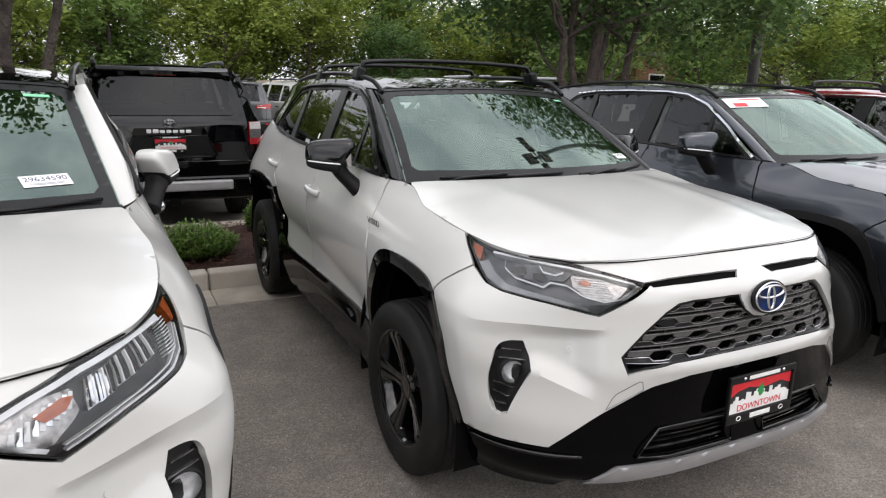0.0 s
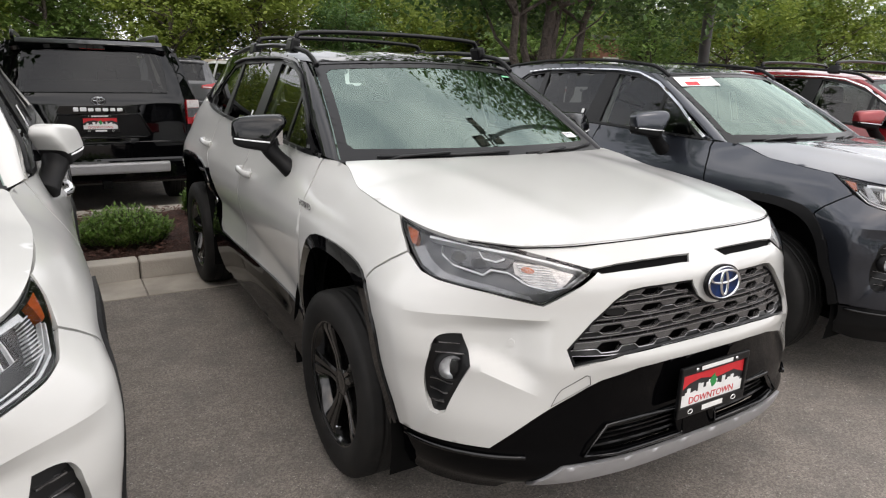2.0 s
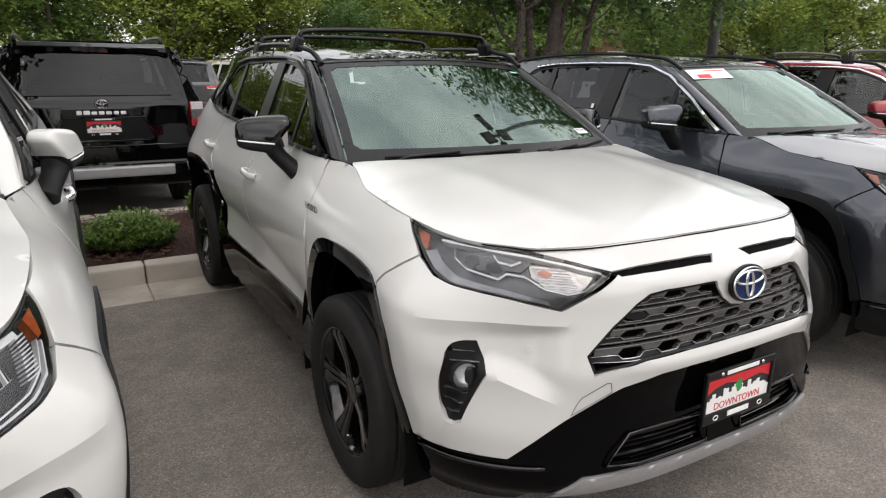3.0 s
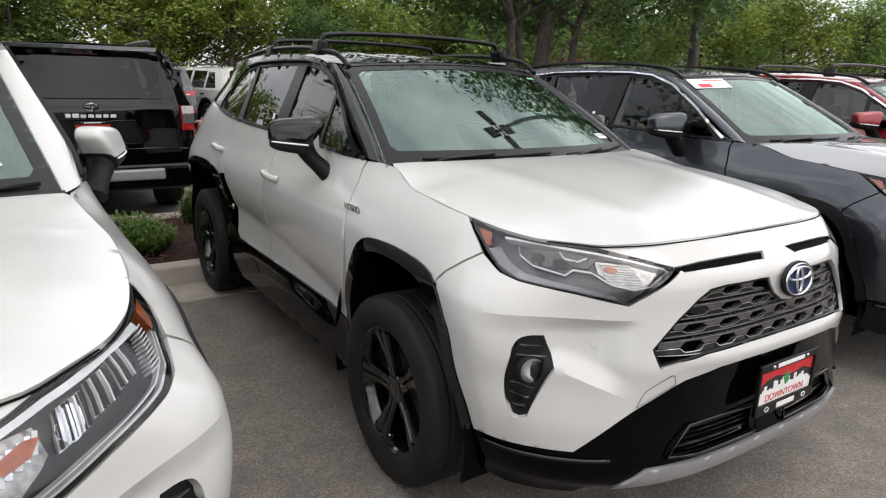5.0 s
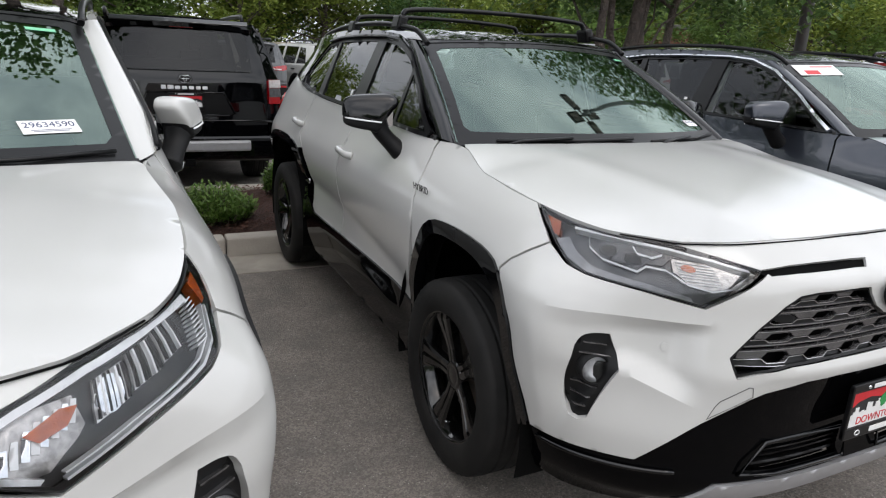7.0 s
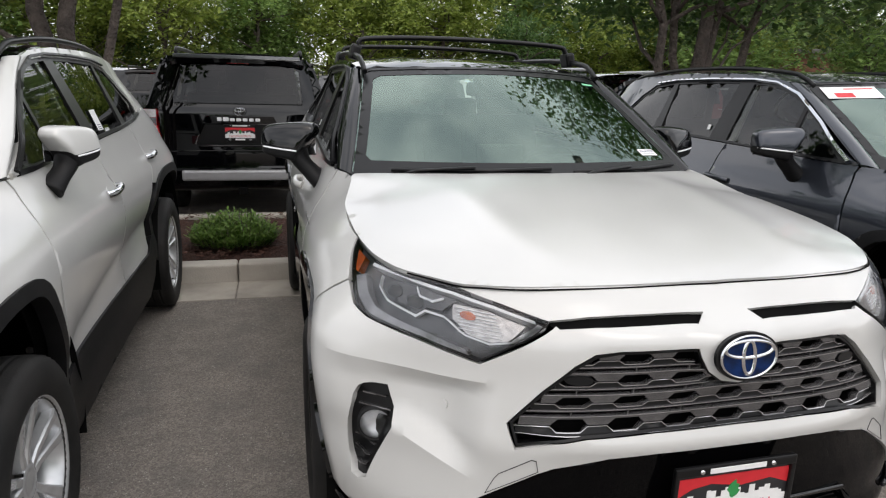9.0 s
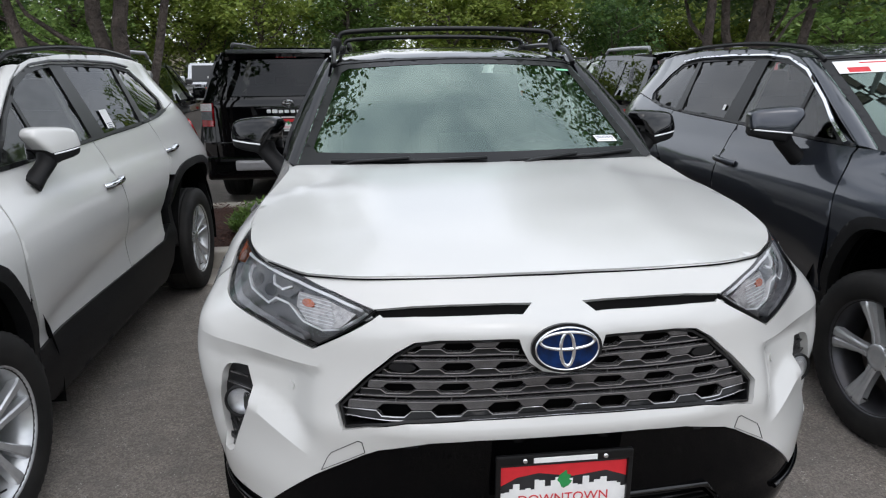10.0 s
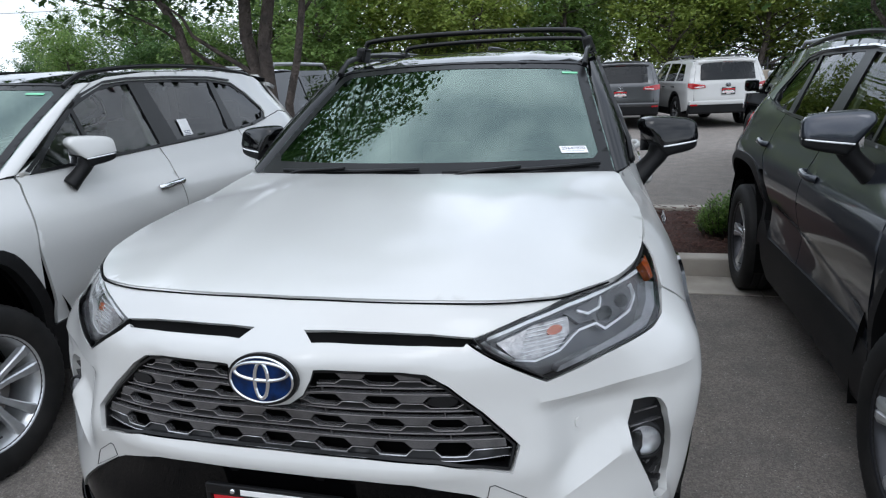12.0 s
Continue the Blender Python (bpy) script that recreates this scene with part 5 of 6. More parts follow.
joints = [-1.30 + 3.05 * k for k in range(-6, 8)]
kerb_row("kerb_near", 2.895, 3.055, .145, joints, CONCRETE, "pale concrete kerb with open joints")
kerb_row("kerb_far", 4.80, 4.95, .145, [j + .9 for j in joints], CONCRETE, "pale concrete kerb with open joints")
for nm, y0, y1 in (("gutter_near", 2.48, 2.891), ("gutter_far", 4.954, 5.34)):
    o = new(nm)
    tagged(o, "stained concrete gutter pan beside the kerb", "gutter", kind="structure")
    for x0, x1 in zip(joints, joints[1:]):
        part("gutter_slab", boxed((x1 - x0 - .010, y1 - y0, .05), ((x0 + x1) / 2, (y0 + y1) / 2, -.018), .004), GUTTER, o)
mb = bmesh.new()
bmesh.ops.create_grid(mb, x_segments=260, y_segments=22, size=1)
for v in mb.verts:
    v.co = Vector((v.co.x * 19 - .5, 3.948 + v.co.y * .853, 0))
    e = 1 - abs(v.co.y - 3.948) / .853
    v.co.z = .105 + .05 * min(1, e * 3) + .016 * noise.noise(v.co * 6) + .010 * noise.noise(v.co * 19)
for f in mb.faces:
    f.smooth = True
structure("mulch_bed", mb, MULCH, "dark red-brown bark mulch bed", "mulch")
rnd = random.Random(11)
vs, fs = [], []
for _ in range(5200):
    x, y = rnd.uniform(-4.2, 4.6), rnd.uniform(3.12, 4.78)
    c, a, t = Vector((x, y, .165 + rnd.uniform(-.012, .012))), rnd.uniform(0, 6.3), rnd.uniform(-.5, .5)
    l, w = rnd.uniform(.012, .034), rnd.uniform(.004, .010)
    d, s = Vector((math.cos(a), math.sin(a), t * .6)) * l, Vector((-math.sin(a), math.cos(a), rnd.uniform(-.5, .5))) * w
    k = len(vs)
    vs += [c - d - s, c + d - s, c + d + s, c - d + s, c + Vector((0, 0, .006))]
    fs += [(k, k + 1, k + 4), (k + 1, k + 2, k + 4), (k + 2, k + 3, k + 4), (k + 3, k, k + 4)]
me = bpy.data.meshes.new("bark_chips")
me.from_pydata(vs, [], fs)
tagged(part("bark_chips", me, CHIP, None, "loose bark chips lying on the bed"), category="bark", kind="stuff")

# ---- foliage ----
def leaf_material(name, a, b, c):
    m, n, l, p = tree(name)
    g, r = n.new("ShaderNodeNewGeometry"), n.new("ShaderNodeValToRGB")
    r.color_ramp.elements[0].color, r.color_ramp.elements[1].color = rgb(a), rgb(c)
    e = r.color_ramp.elements.new(.5)
    e.color = rgb(b)
    l.new(g.outputs["Random Per Island"], r.inputs[0])
    l.new(r.outputs[0], p.inputs["Base Color"])
    p.inputs["Roughness"].default_value = .42
    p.inputs["Specular IOR Level"].default_value = .4
    t, mx = n.new("ShaderNodeBsdfTranslucent"), n.new("ShaderNodeMixShader")
    l.new(r.outputs[0], t.inputs[0])
    mx.inputs[0].default_value = .5
    l.new(p.outputs[0], mx.inputs[1])
    l.new(t.outputs[0], mx.inputs[2])
    l.new(mx.outputs[0], n["Material Output"].inputs[0])
    return m


LEAF_DARK = leaf_material("pear_leaves", (.055, .110, .036), (.090, .170, .050), (.145, .235, .072))
LEAF_MID = leaf_material("elm_leaves", (.110, .190, .052), (.175, .275, .075), (.255, .360, .105))
LEAF_LIME = leaf_material("locust_leaves", (.150, .215, .042), (.225, .290, .058), (.310, .365, .085))
LEAF_BUSH = leaf_material("shrub_leaves", (.100, .190, .040), (.165, .285, .062), (.260, .370, .110))
BARK = surface("grey_bark", (.115, .092, .078), (.060, .048, .042), 9, .9, bump=.9, fine=38, dist=.02)


def leaves(rnd, centres, count, spread, size, droop=.35):
    """Folded leaves round clump centres."""
    vs, fs = [], []
    for c, k in centres:
        for _ in range(count):
            d = Vector((rnd.gauss(0, 1), rnd.gauss(0, 1), rnd.gauss(0, .8)))
            d = d.normalized() * (rnd.random() ** .45) * spread * k
            p = Vector(c) + d
            a = rnd.uniform(0, 6.28)
            fwd = Vector((math.cos(a), math.sin(a), -droop + rnd.uniform(-.7, .5))).normalized()
            side = fwd.cross(Vector((0, 0, 1)) + Vector((rnd.uniform(-.6, .6), rnd.uniform(-.6, .6), 0))).normalized()
            up = side.cross(fwd)
            s = size * rnd.uniform(.6, 1.25)
            i = len(vs)
            vs += [p, p + fwd * s * .5 + side * s * .30 + up * s * .07, p + fwd * s, p + fwd * s * .5 - side * s * .30 + up * s * .07]
            fs += [(i, i + 1, i + 2), (i, i + 2, i + 3)]
    me = bpy.data.meshes.new("crown")
    me.from_pydata(vs, [], fs)
    return me


def limb(bm, rnd, a, b, r0, r1, n=6, wob=.10):
    pts = []
    for k in range(n + 1):
        t = k / n
        p = Vector(a).lerp(Vector(b), t) + Vector((rnd.uniform(-1, 1), rnd.uniform(-1, 1), 0)) * wob * math.sin(math.pi * t)
        pts.append(p)
    tube(pts, [r0 + (r1 - r0) * k / n for k in range(n + 1)], 9, bm=bm)
    return pts


def lot_tree(name, at, stems, crown, seed, count, leafn, size, mat, label):
    """A many-stemmed tree. stems: (lean x, lean y, height, radius). crown: centre, radii, floor."""
    rnd = random.Random(seed)
    o = new(name)
    o.matrix_world = pose(*at)
    tagged(o, label, "tree")
    ends = []
    (cx, cy, cz), (rx, ry, rz), floor_z = crown
    for n, (lx, ly, h, r) in enumerate(stems):
        bm = bmesh.new()
        pts = limb(bm, rnd, (lx * .05, ly * .05, -.05), (lx, ly, h), r, r * .45, 8, .07)
        ends.append(pts[-1])
        for k in (3, 4, 5, 6, 7):
            for _ in range(2):
                a = rnd.uniform(0, 6.28)
                l = rnd.uniform(.7, 1.7)
                tip = pts[k] + Vector((math.cos(a) * l, math.sin(a) * l, rnd.uniform(.35, 1.1)))
                if ((tip.x - cx) / rx) ** 2 + ((tip.y - cy) / ry) ** 2 + ((tip.z - cz) / rz) ** 2 > 1.0:
                    continue
                limb(bm, rnd, pts[k], tip, r * .35, r * .10, 5, .10)
                ends.append(tip)
                for _ in range(2):
                    a2 = a + rnd.uniform(-1, 1)
                    t2 = tip + Vector((math.cos(a2), math.sin(a2), rnd.uniform(-.2, .7))) * rnd.uniform(.4, .9)
                    limb(bm, rnd, tip, t2, r * .10, r * .035, 4, .05)
                    ends.append(t2)
        part("trunk" if n == 0 else "stem", bm, BARK, o, "grey-brown leaning trunk" if n == 0 else "")
    centres = [(e, rnd.uniform(.8, 1.2)) for e in ends if ((e.x - cx) / rx) ** 2 + ((e.y - cy) / ry) ** 2 + ((e.z - cz) / rz) ** 2 < 1.05]
    while len(centres) < count:
        a, k = rnd.uniform(0, 2 * math.pi), rnd.random() ** .5
        x, y = cx + rx * k * math.cos(a), cy + ry * k * math.sin(a)
        low = floor_z + .45 * k ** 3 + .45 * noise.noise(Vector((x * .8, y * .8, floor_z)))
        high = cz + rz * math.sqrt(1 - k * k)
        z = low + abs(rnd.gauss(0, .30)) if rnd.random() < .42 else rnd.uniform(low, high)
        centres.append((Vector((x, y, z)), rnd.uniform(.7, 1.3)))
    part("crown", leaves(rnd, centres, leafn, .42, size), mat, o, "dense dark green foliage")
    return o


T_LABEL = "many-stemmed ornamental pear tree with dark leaves in the mulch bed"
lot_tree("pear_tree", (-2.50, 3.95, .12), [(-.10, .10, 3.6, .088), (.42, .10, 3.3, .052), (-.55, .15, 3.8, .090), (-1.5, -.2, 3.2, .062)], ((-1.15, .15, 4.25), (2.6, 1.50, 2.2), 2.40), 3, 400, 62, .105, LEAF_DARK, T_LABEL)
lot_tree("pear_tree", (3.35, 4.15, .12), [(.0, .0, 3.5, .100), (-.75, -.05, 3.3, .066), (.35, .1, 3.6, .080), (-.35, .1, 3.5, .060), (1.1, .1, 3.3, .066)], ((.55, .35, 4.0), (2.9, 1.55, 2.0), 2.15), 5, 420, 62, .105, LEAF_DARK, T_LABEL)

# shrubs in the bed
def shrub(at, rx, ry, h, seed, n, label):
    rnd = random.Random(seed)
    o = new("shrub")
    o.matrix_world = pose(*at)
    tagged(o, label, "shrub", "low shrubs in the bed")
    bm = bmesh.new()
    vs, fs = [], []
    for _ in range(n):
        a, k = rnd.uniform(0, 6.28), rnd.random() ** .5
        base = Vector((math.cos(a) * rx * k * .75, math.sin(a) * ry * k * .75, 0))
        hh = h * (1 - .55 * k * k) * rnd.uniform(.7, 1.12)
        tip = Vector((base.x * 1.35, base.y * 1.35, hh))
        if rnd.random() < .25:
            tube([base, base.lerp(tip, .6), tip], [.004, .003, .002], 4, bm=bm)
        for j in range(9):
            p = base.lerp(tip, .35 + .65 * j / 8)
            b = rnd.uniform(0, 6.28)
            fwd = Vector((math.cos(b), math.sin(b), rnd.uniform(.1, 1.0))).normalized()
            s = fwd.cross(Vector((0, 0, 1))).normalized()
            l = rnd.uniform(.035, .062)
            i = len(vs)
            vs += [p, p + fwd * l * .5 + s * l * .17, p + fwd * l, p + fwd * l * .5 - s * l * .17]
            fs += [(i, i + 1, i + 2), (i, i + 2, i + 3)]
    part("stem", bm, BARK, o)
    me = bpy.data.meshes.new("leaves")
    me.from_pydata(vs, [], fs)
    part("foliage", me, LEAF_BUSH, o, "bright green narrow leaves")
    return o


shrub((-1.34, 3.42, .14), .37, .25, .30, 1, 760, "low bright green leafy shrub on bark mulch")
shrub((-.66, 4.28, .14), .11, .10, .34, 2, 130, "small upright green shrub on bark mulch")
shrub((1.68, 3.60, .14), .24, .22, .34, 3, 380, "small green shrub beside the grey car")

# ---- the other vehicles ----
def big_suv(paint_mat, W=1.92, L=4.80, H=1.76, belt=1.12, slope=.34, tail="corner", bumper_mat=None, rims="dark", rails=TRIM, spoiler=True, glass=PRIVACY, letters=False, label="", group="", chrome_lip=False):
    """A large estate-bodied vehicle: tail towards -y at y = 0, nose at y = L."""
    car = new("suv")
    tagged(car, label, "car", group)
    hw, ax0, ax1 = W / 2, 1.08, 1.08 + 2.79
    bumper_mat = bumper_mat or CLAD

    def flank_f(y, z):
        y, z = np.broadcast_arrays(np.asarray(y, float), np.asarray(z, float))
        x = hw - .36 * np.clip(z - belt, 0, 1) - .10 * np.clip(.60 - z, 0, 1) - .09 * np.clip(1 - y / .34, 0, 1) ** 3 - .20 * np.clip((y - L + 1.0) / 1.0, 0, 1) ** 3 + .012 * np.exp(-((z - .93) / .05) ** 2)
        return np.stack([x, y, z], -1)

    def back_f(x, z):
        x, z = np.broadcast_arrays(np.asarray(x, float), np.asarray(z, float))
        y = .03 + slope * np.clip(z - belt, 0, 1) + .10 * np.clip(np.abs(x) / (hw - .36 * np.clip(z - belt, 0, 1)), 0, 1) ** 6 + .10 * (np.clip(z, .75, 1.25) - 1.10)
        return np.stack([x, y, z], -1)

    def front_f(x, z):
        x, z = np.broadcast_arrays(np.asarray(x, float), np.asarray(z, float))
        return np.stack([x, L - .02 - .22 * (np.abs(x) / hw) ** 3 - .25 * np.clip(z - .8, 0, 1), z], -1)

    def top_f(x, y):
        x, y = np.broadcast_arrays(np.asarray(x, float), np.asarray(y, float))
        return np.stack([x, y, H - .045 * (np.abs(x) / .68) ** 2.6 - .05 * np.clip((.9 - y) / .9, 0, 1) ** 2 - .06 * np.clip((y - L + 2.9) / .7, 0, 1) ** 2], -1)

    def bonnet_f(x, y):
        x, y = np.broadcast_arrays(np.asarray(x, float), np.asarray(y, float))
        return np.stack([x, y, belt + .03 - .14 * np.clip((y - L + 1.45) / 1.4, 0, 1) ** 2 - .08 * (np.abs(x) / .85) ** 3], -1)

    def glass_f(x, b):
        x, b = np.broadcast_arrays(np.asarray(x, float), np.asarray(b, float))
        s = b / .8
        return np.stack([x * (1.06 - .16 * s), L - 1.46 - .80 * s - .10 * (x / .7) ** 2, belt + (H - .06 - belt) * s], -1)

    core = (0, L / 2, .8)

    def both(name, mat, form, outer, holes=(), lab="", parent=None, **kw):
        return [part(name, mesh_of(name, sheet(form, outer, holes, side=s, away=core, **kw)), mat, parent[i] if parent else car, lab) for i, s in enumerate((1, -1))]

    def whole(name, mat, form, outer, holes=(), lab="", parent=None, **kw):
        return part(name, mesh_of(name, *[sheet(form, outer, holes, side=s, open_x=True, away=core, **kw) for s in (1, -1)]), mat, parent or car, lab)

    def hole(yc):
        return [(yc + .46 * math.cos(a), .39 + .46 * math.sin(a)) for a in np.linspace(0, math.pi, 13)]

    low = [(.10, .46), (.105, belt - .005), (1.5, belt - .005), (L - 1.5, belt - .005), (L - .5, belt - .05), (L - .16, belt - .14), (L - .10, .70), (L - .12, .40)] + hole(ax1) + hole(ax0)
    both("body_side", paint_mat, flank_f, low, step=.055, depth=.02)
    both("arch_trim", bumper_mat if bumper_mat == CLAD else paint_mat, flank_f, [(ax0 + .52 * math.cos(a), .39 + .52 * math.sin(a)) for a in np.linspace(-.05, math.pi + .05, 15)] + [(ax0 + .45 * math.cos(a), .39 + .45 * math.sin(a)) for a in np.linspace(math.pi + .05, -.05, 15)], step=.06, off=.010, depth=.05)
    win = {"rear": [(.52, belt + .06), (1.12, belt + .05), (1.12, H - .14), (.78, H - .16)], "mid": [(1.20, belt + .05), (1.98, belt + .04), (1.98, H - .12), (1.20, H - .13)], "front": [(2.10, belt + .04), (3.05, belt + .03), (2.66, H - .15), (2.45, H - .12), (2.10, H - .115)]}
    out = [(.13, belt), (.16, belt + .1), (.13 + slope * .55, H - .10), (1.2, H - .06), (2.3, H - .05), (2.62, H - .085), (L - 1.5, belt)]
    frames = both("window_frame", paint_mat, flank_f, out, list(win.values()), step=.06, depth=.03)
    for k, mt in (("rear", glass), ("mid", glass), ("front", SIDEGLASS)):
        both("side_window", mt, flank_f, shrunk(win[k], -.004), step=.2, off=-.008, depth=.004, parent=frames)
    both("door_handle", TRIM, flank_f, [(1.98, .99), (2.16, .99), (2.16, 1.02), (1.98, 1.02)], step=.1, off=.03, depth=.03)
    both("door_handle", TRIM, flank_f, [(1.16, .99), (1.34, .99), (1.34, 1.02), (1.16, 1.02)], step=.1, off=.03, depth=.03)
    both("sill", CLAD, flank_f, [(ax0 + .50, .28), (ax1 - .50, .28), (ax1 - .50, .46), (ax0 + .50, .46)], step=.15, off=.01, depth=.06)
    # tail
    rw = [(0, belt + .07), (hw - .30, belt + .07), (hw - .33, H - .20), (hw - .38, H - .16), (0, H - .15)]
    top = hw - .36 * (H - .06 - belt) - .02
    gate = whole("tailgate", paint_mat, back_f, [(0, .62), (hw - .17, .62), (hw - .15, .80), (hw - .15, belt), (top - .03, H - .07), (0, H - .06), (0, H - .147), (hw - .385, H - .157), (hw - .327, H - .20), (hw - .297, belt + .067), (0, belt + .067)], step=.05, depth=.02)
    rear_f = lambda x, z: np.stack([x, .022 + slope * (z - belt) + .02 * (x / hw) ** 2, z], -1)
    whole("rear_window", glass, rear_f, rw, step=.2, off=0, depth=.004, parent=gate)
    both("corner_panel", paint_mat, back_f, [(hw - .145, belt), (hw - .03, belt), (top + .005, H - .10), (top - .025, H - .07)], step=.06, depth=.02)
    if tail == "corner":
        lz = .945 if letters else .82
        lamps = both("tail_lamp", REDLENS, back_f, [(hw - .14, lz), (hw - .015, lz), (hw - .02, belt - .005), (hw - .14, belt - .005)], step=.04, off=.022, depth=.05, lab="clear and red upright tail lamp")
        both("clear_lens", CLEARL, back_f, [(hw - .135, belt - .085), (hw - .015, belt - .085), (hw - .02, belt - .008), (hw - .135, belt - .008)], step=.03, off=.034, depth=.02, parent=lamps)
        both("smoked_lens", LAMPIN, back_f, [(hw - .135, belt - .180), (hw - .015, belt - .180), (hw - .02, belt - .090), (hw - .135, belt - .090)], step=.03, off=.032, depth=.02, parent=lamps, lab="smoked band of lamp cells")
        both("corner_panel", paint_mat, back_f, [(hw - .145, .62), (hw - .01, .62), (hw - .01, lz - .005), (hw - .145, lz - .005)], step=.06, depth=.02)
    else:
        both("corner_panel", paint_mat, back_f, [(hw - .145, .62), (hw - .01, .62), (hw - .015, belt), (hw - .145, belt)], step=.06, depth=.02)
        lamps = both("tail_lamp", REDLENS, back_f, [(hw - .42, .99), (hw - .12, .965), (hw - .01, 1.0), (hw - .015, 1.10), (hw - .12, 1.10), (hw - .40, 1.055)], step=.04, off=.016, depth=.04, lab="red horizontal tail lamp")
        both("clear_lens", CLEARL, back_f, [(hw - .38, 1.0), (hw - .16, .985), (hw - .16, 1.01), (hw - .38, 1.025)], step=.06, off=.020, depth=.01, parent=lamps)
        both("bumper_reflector", REDLENS, back_f, [(hw - .22, .56), (hw - .08, .56), (hw - .08, .60), (hw - .22, .60)], step=.06, off=.09, depth=.02)
    bp = part("rear_bumper", boxed((W - .06, .26, .26), (0, .10, .49), .05, seg=3), bumper_mat, car)
    if chrome_lip:
        part("bumper_bar", boxed((1.20, .06, .110), (0, -.045, .525), .022), SATIN, bp, "silver bumper bar")
        part("tow_receiver", boxed((.09, .10, .07), (0, -.03, .36), .01), DARK, bp)
    else:
        part("bumper_top", boxed((W - .05, .25, .10), (0, .09, .625), .03), paint_mat, bp)
    if spoiler:
        part("roof_spoiler", mesh_of("roof_spoiler", *[sheet(lambda a, b: np.stack([a, .13 + slope * .5 + b, H - .075 - .045 * (np.abs(a) / .68) ** 2.4 + .10 * b], -1), [(0, -.16), (top - .06, -.10), (top - .03, .12), (0, .14)], step=.08, depth=.035, side=s, open_x=True, away=(0, .3, 1)) for s in (1, -1)]), paint_mat, car)
        part("brake_light", boxed((.22, .02, .018), (0, .13 + slope * .5 - .12, H - .125), .004), REDLENS, car)
    part("rear_wiper", tube([(.0, .075 + slope * .09, belt + .06), (.16, .055 + slope * .12, belt + .09), (.34, .055 + slope * .12, belt + .085)], .008, 6), TRIM, gate)
    ez = 1.183 if letters else 1.045
    badge(gate, pose(0, back_f(0, ez)[1] - .012, ez), .066, .046, TRIM, "chrome oval emblem on the tailgate")
    if letters:
        part("garnish", plate_shape([(-.37, 1.075), (-.34, 1.135), (.34, 1.135), (.37, 1.075), (.33, 1.062), (-.33, 1.062)], .03, pose(0, -.006, 0)), BLACKP, gate, "gloss black tailgate garnish")
        for k, w in enumerate((.046, .058, .050, .050, .050, .046, .050)):
            part("letter_bar", boxed((w, .010, .040 if k in (0, 1) else .032), (-.205 + k * .064, -.012, 1.104 if k in (0, 1) else 1.100), .008), LAMPLITE, gate, "chrome bar of lettering")
        recess = [(-.46, .845), (-.36, 1.055), (.36, 1.055), (.46, .845), (.40, .825), (-.40, .825)]
        part("plate_recess", plate_shape([(x * .97, z) for x, z in recess], .004, pose(0, .004, 0)), TRIM, gate, "satin black plate recess")
        ring = bmesh.new()
        tube([(x, .004, z) for x, z in recess], .010, 6, closed=True, bm=ring)
        part("recess_edge", ring, BLACKP, gate)
        # grey paint on this black lip stands in for the sky's reflection
        part("spoiler_lip", boxed((1.26, .014, .050), (0, -.020 + slope * .5, H - .070), .005, pose(0, 0, 0, -42)), DKGREY, car, "black spoiler lip coloured grey as if mirroring the sky")
        part("gate_crease", tube([(-hw + .10, .018, .765), (-.5, .008, .775), (.5, .008, .775), (hw - .10, .018, .765)], .012, 8), BLACKP, gate)
    # roof, bonnet, front
    whole("roof_panel", paint_mat, top_f, [(0, .15 + slope * .55), (top - .02, .19 + slope * .55), (top + .02, 1.0), (top + .02, 2.3), (top - .02, L - 2.2), (0, L - 2.26)], step=.12, depth=.03)
    whole("bonnet", paint_mat, bonnet_f, [(0, L - 1.50), (.80, L - 1.44), (.78, L - .30), (.5, L - .14), (0, L - .10)], step=.09, depth=.02)
    whole("windscreen", WINDSHIELD, glass_f, [(0, .02), (.72, .02), (.70, .78), (0, .79)], step=.2, depth=.004)
    whole("front_panel", paint_mat, front_f, [(0, .36), (hw - .10, .36), (hw - .09, .96), (0, .98)], [[(.0001, .62), (.50, .62), (.52, .84), (.0001, .84)]], step=.08, depth=.02)
    whole("grille", TRIM, front_f, [(0, .61), (.51, .61), (.53, .85), (0, .85)], step=.1, off=-.03, depth=.01)
    both("headlamp", LAMPSIL, front_f, [(.54, .78), (hw - .06, .80), (hw - .07, .92), (.56, .90)], step=.08, off=.015, depth=.03)
    for s in (1, -1):
        part("roof_rail", tube([(s * (top - .07), .62, H - .035), (s * (top - .07), .68, H + .025), (s * (top - .07), 1.4, H + .035), (s * (top - .08), 2.2, H + .03), (s * (top - .08), 2.3, H - .03)], .018, 8, 1.3), rails, car)
        mi = new("door_mirror")
        mi.parent = car
        part("mirror_cap", boxed((.20, .12, .17), (s * (hw + .10), L - 1.62, belt + .11), .045), paint_mat, mi)
        part("mirror_arm", boxed((.12, .06, .05), (s * (hw - .02), L - 1.62, belt + .03), .015), CLAD, mi)
        for y0 in (ax0, ax1):
            wheel(car, s * (hw - .14), y0, s, rims, r=.385, wide=.26)
            part("wheel_well", boxed((.32, .98, .56), (s * (hw - .22), y0, .62), .05), DARK, car)
    part("inner_shell", boxed((W - .50, L - .7, .55), (0, L / 2, .62), .05), DARK, car)
    part("cabin_floor", boxed((W - .3, 3.0, .03), (0, 1.9, .92), .01), DASH, car)
    for x0 in (-.38, .38):
        st = new("front_seat")
        st.parent = car
        part("backrest", boxed((.50, .15, .66), (x0, 2.3, 1.13), .06, pose(0, 0, 0, 10)), CLOTHB, st)
        part("headrest", boxed((.27, .10, .19), (x0, 2.22, 1.54), .045), CLOTHB, st)
    rs = new("rear_seat")
    rs.parent = car
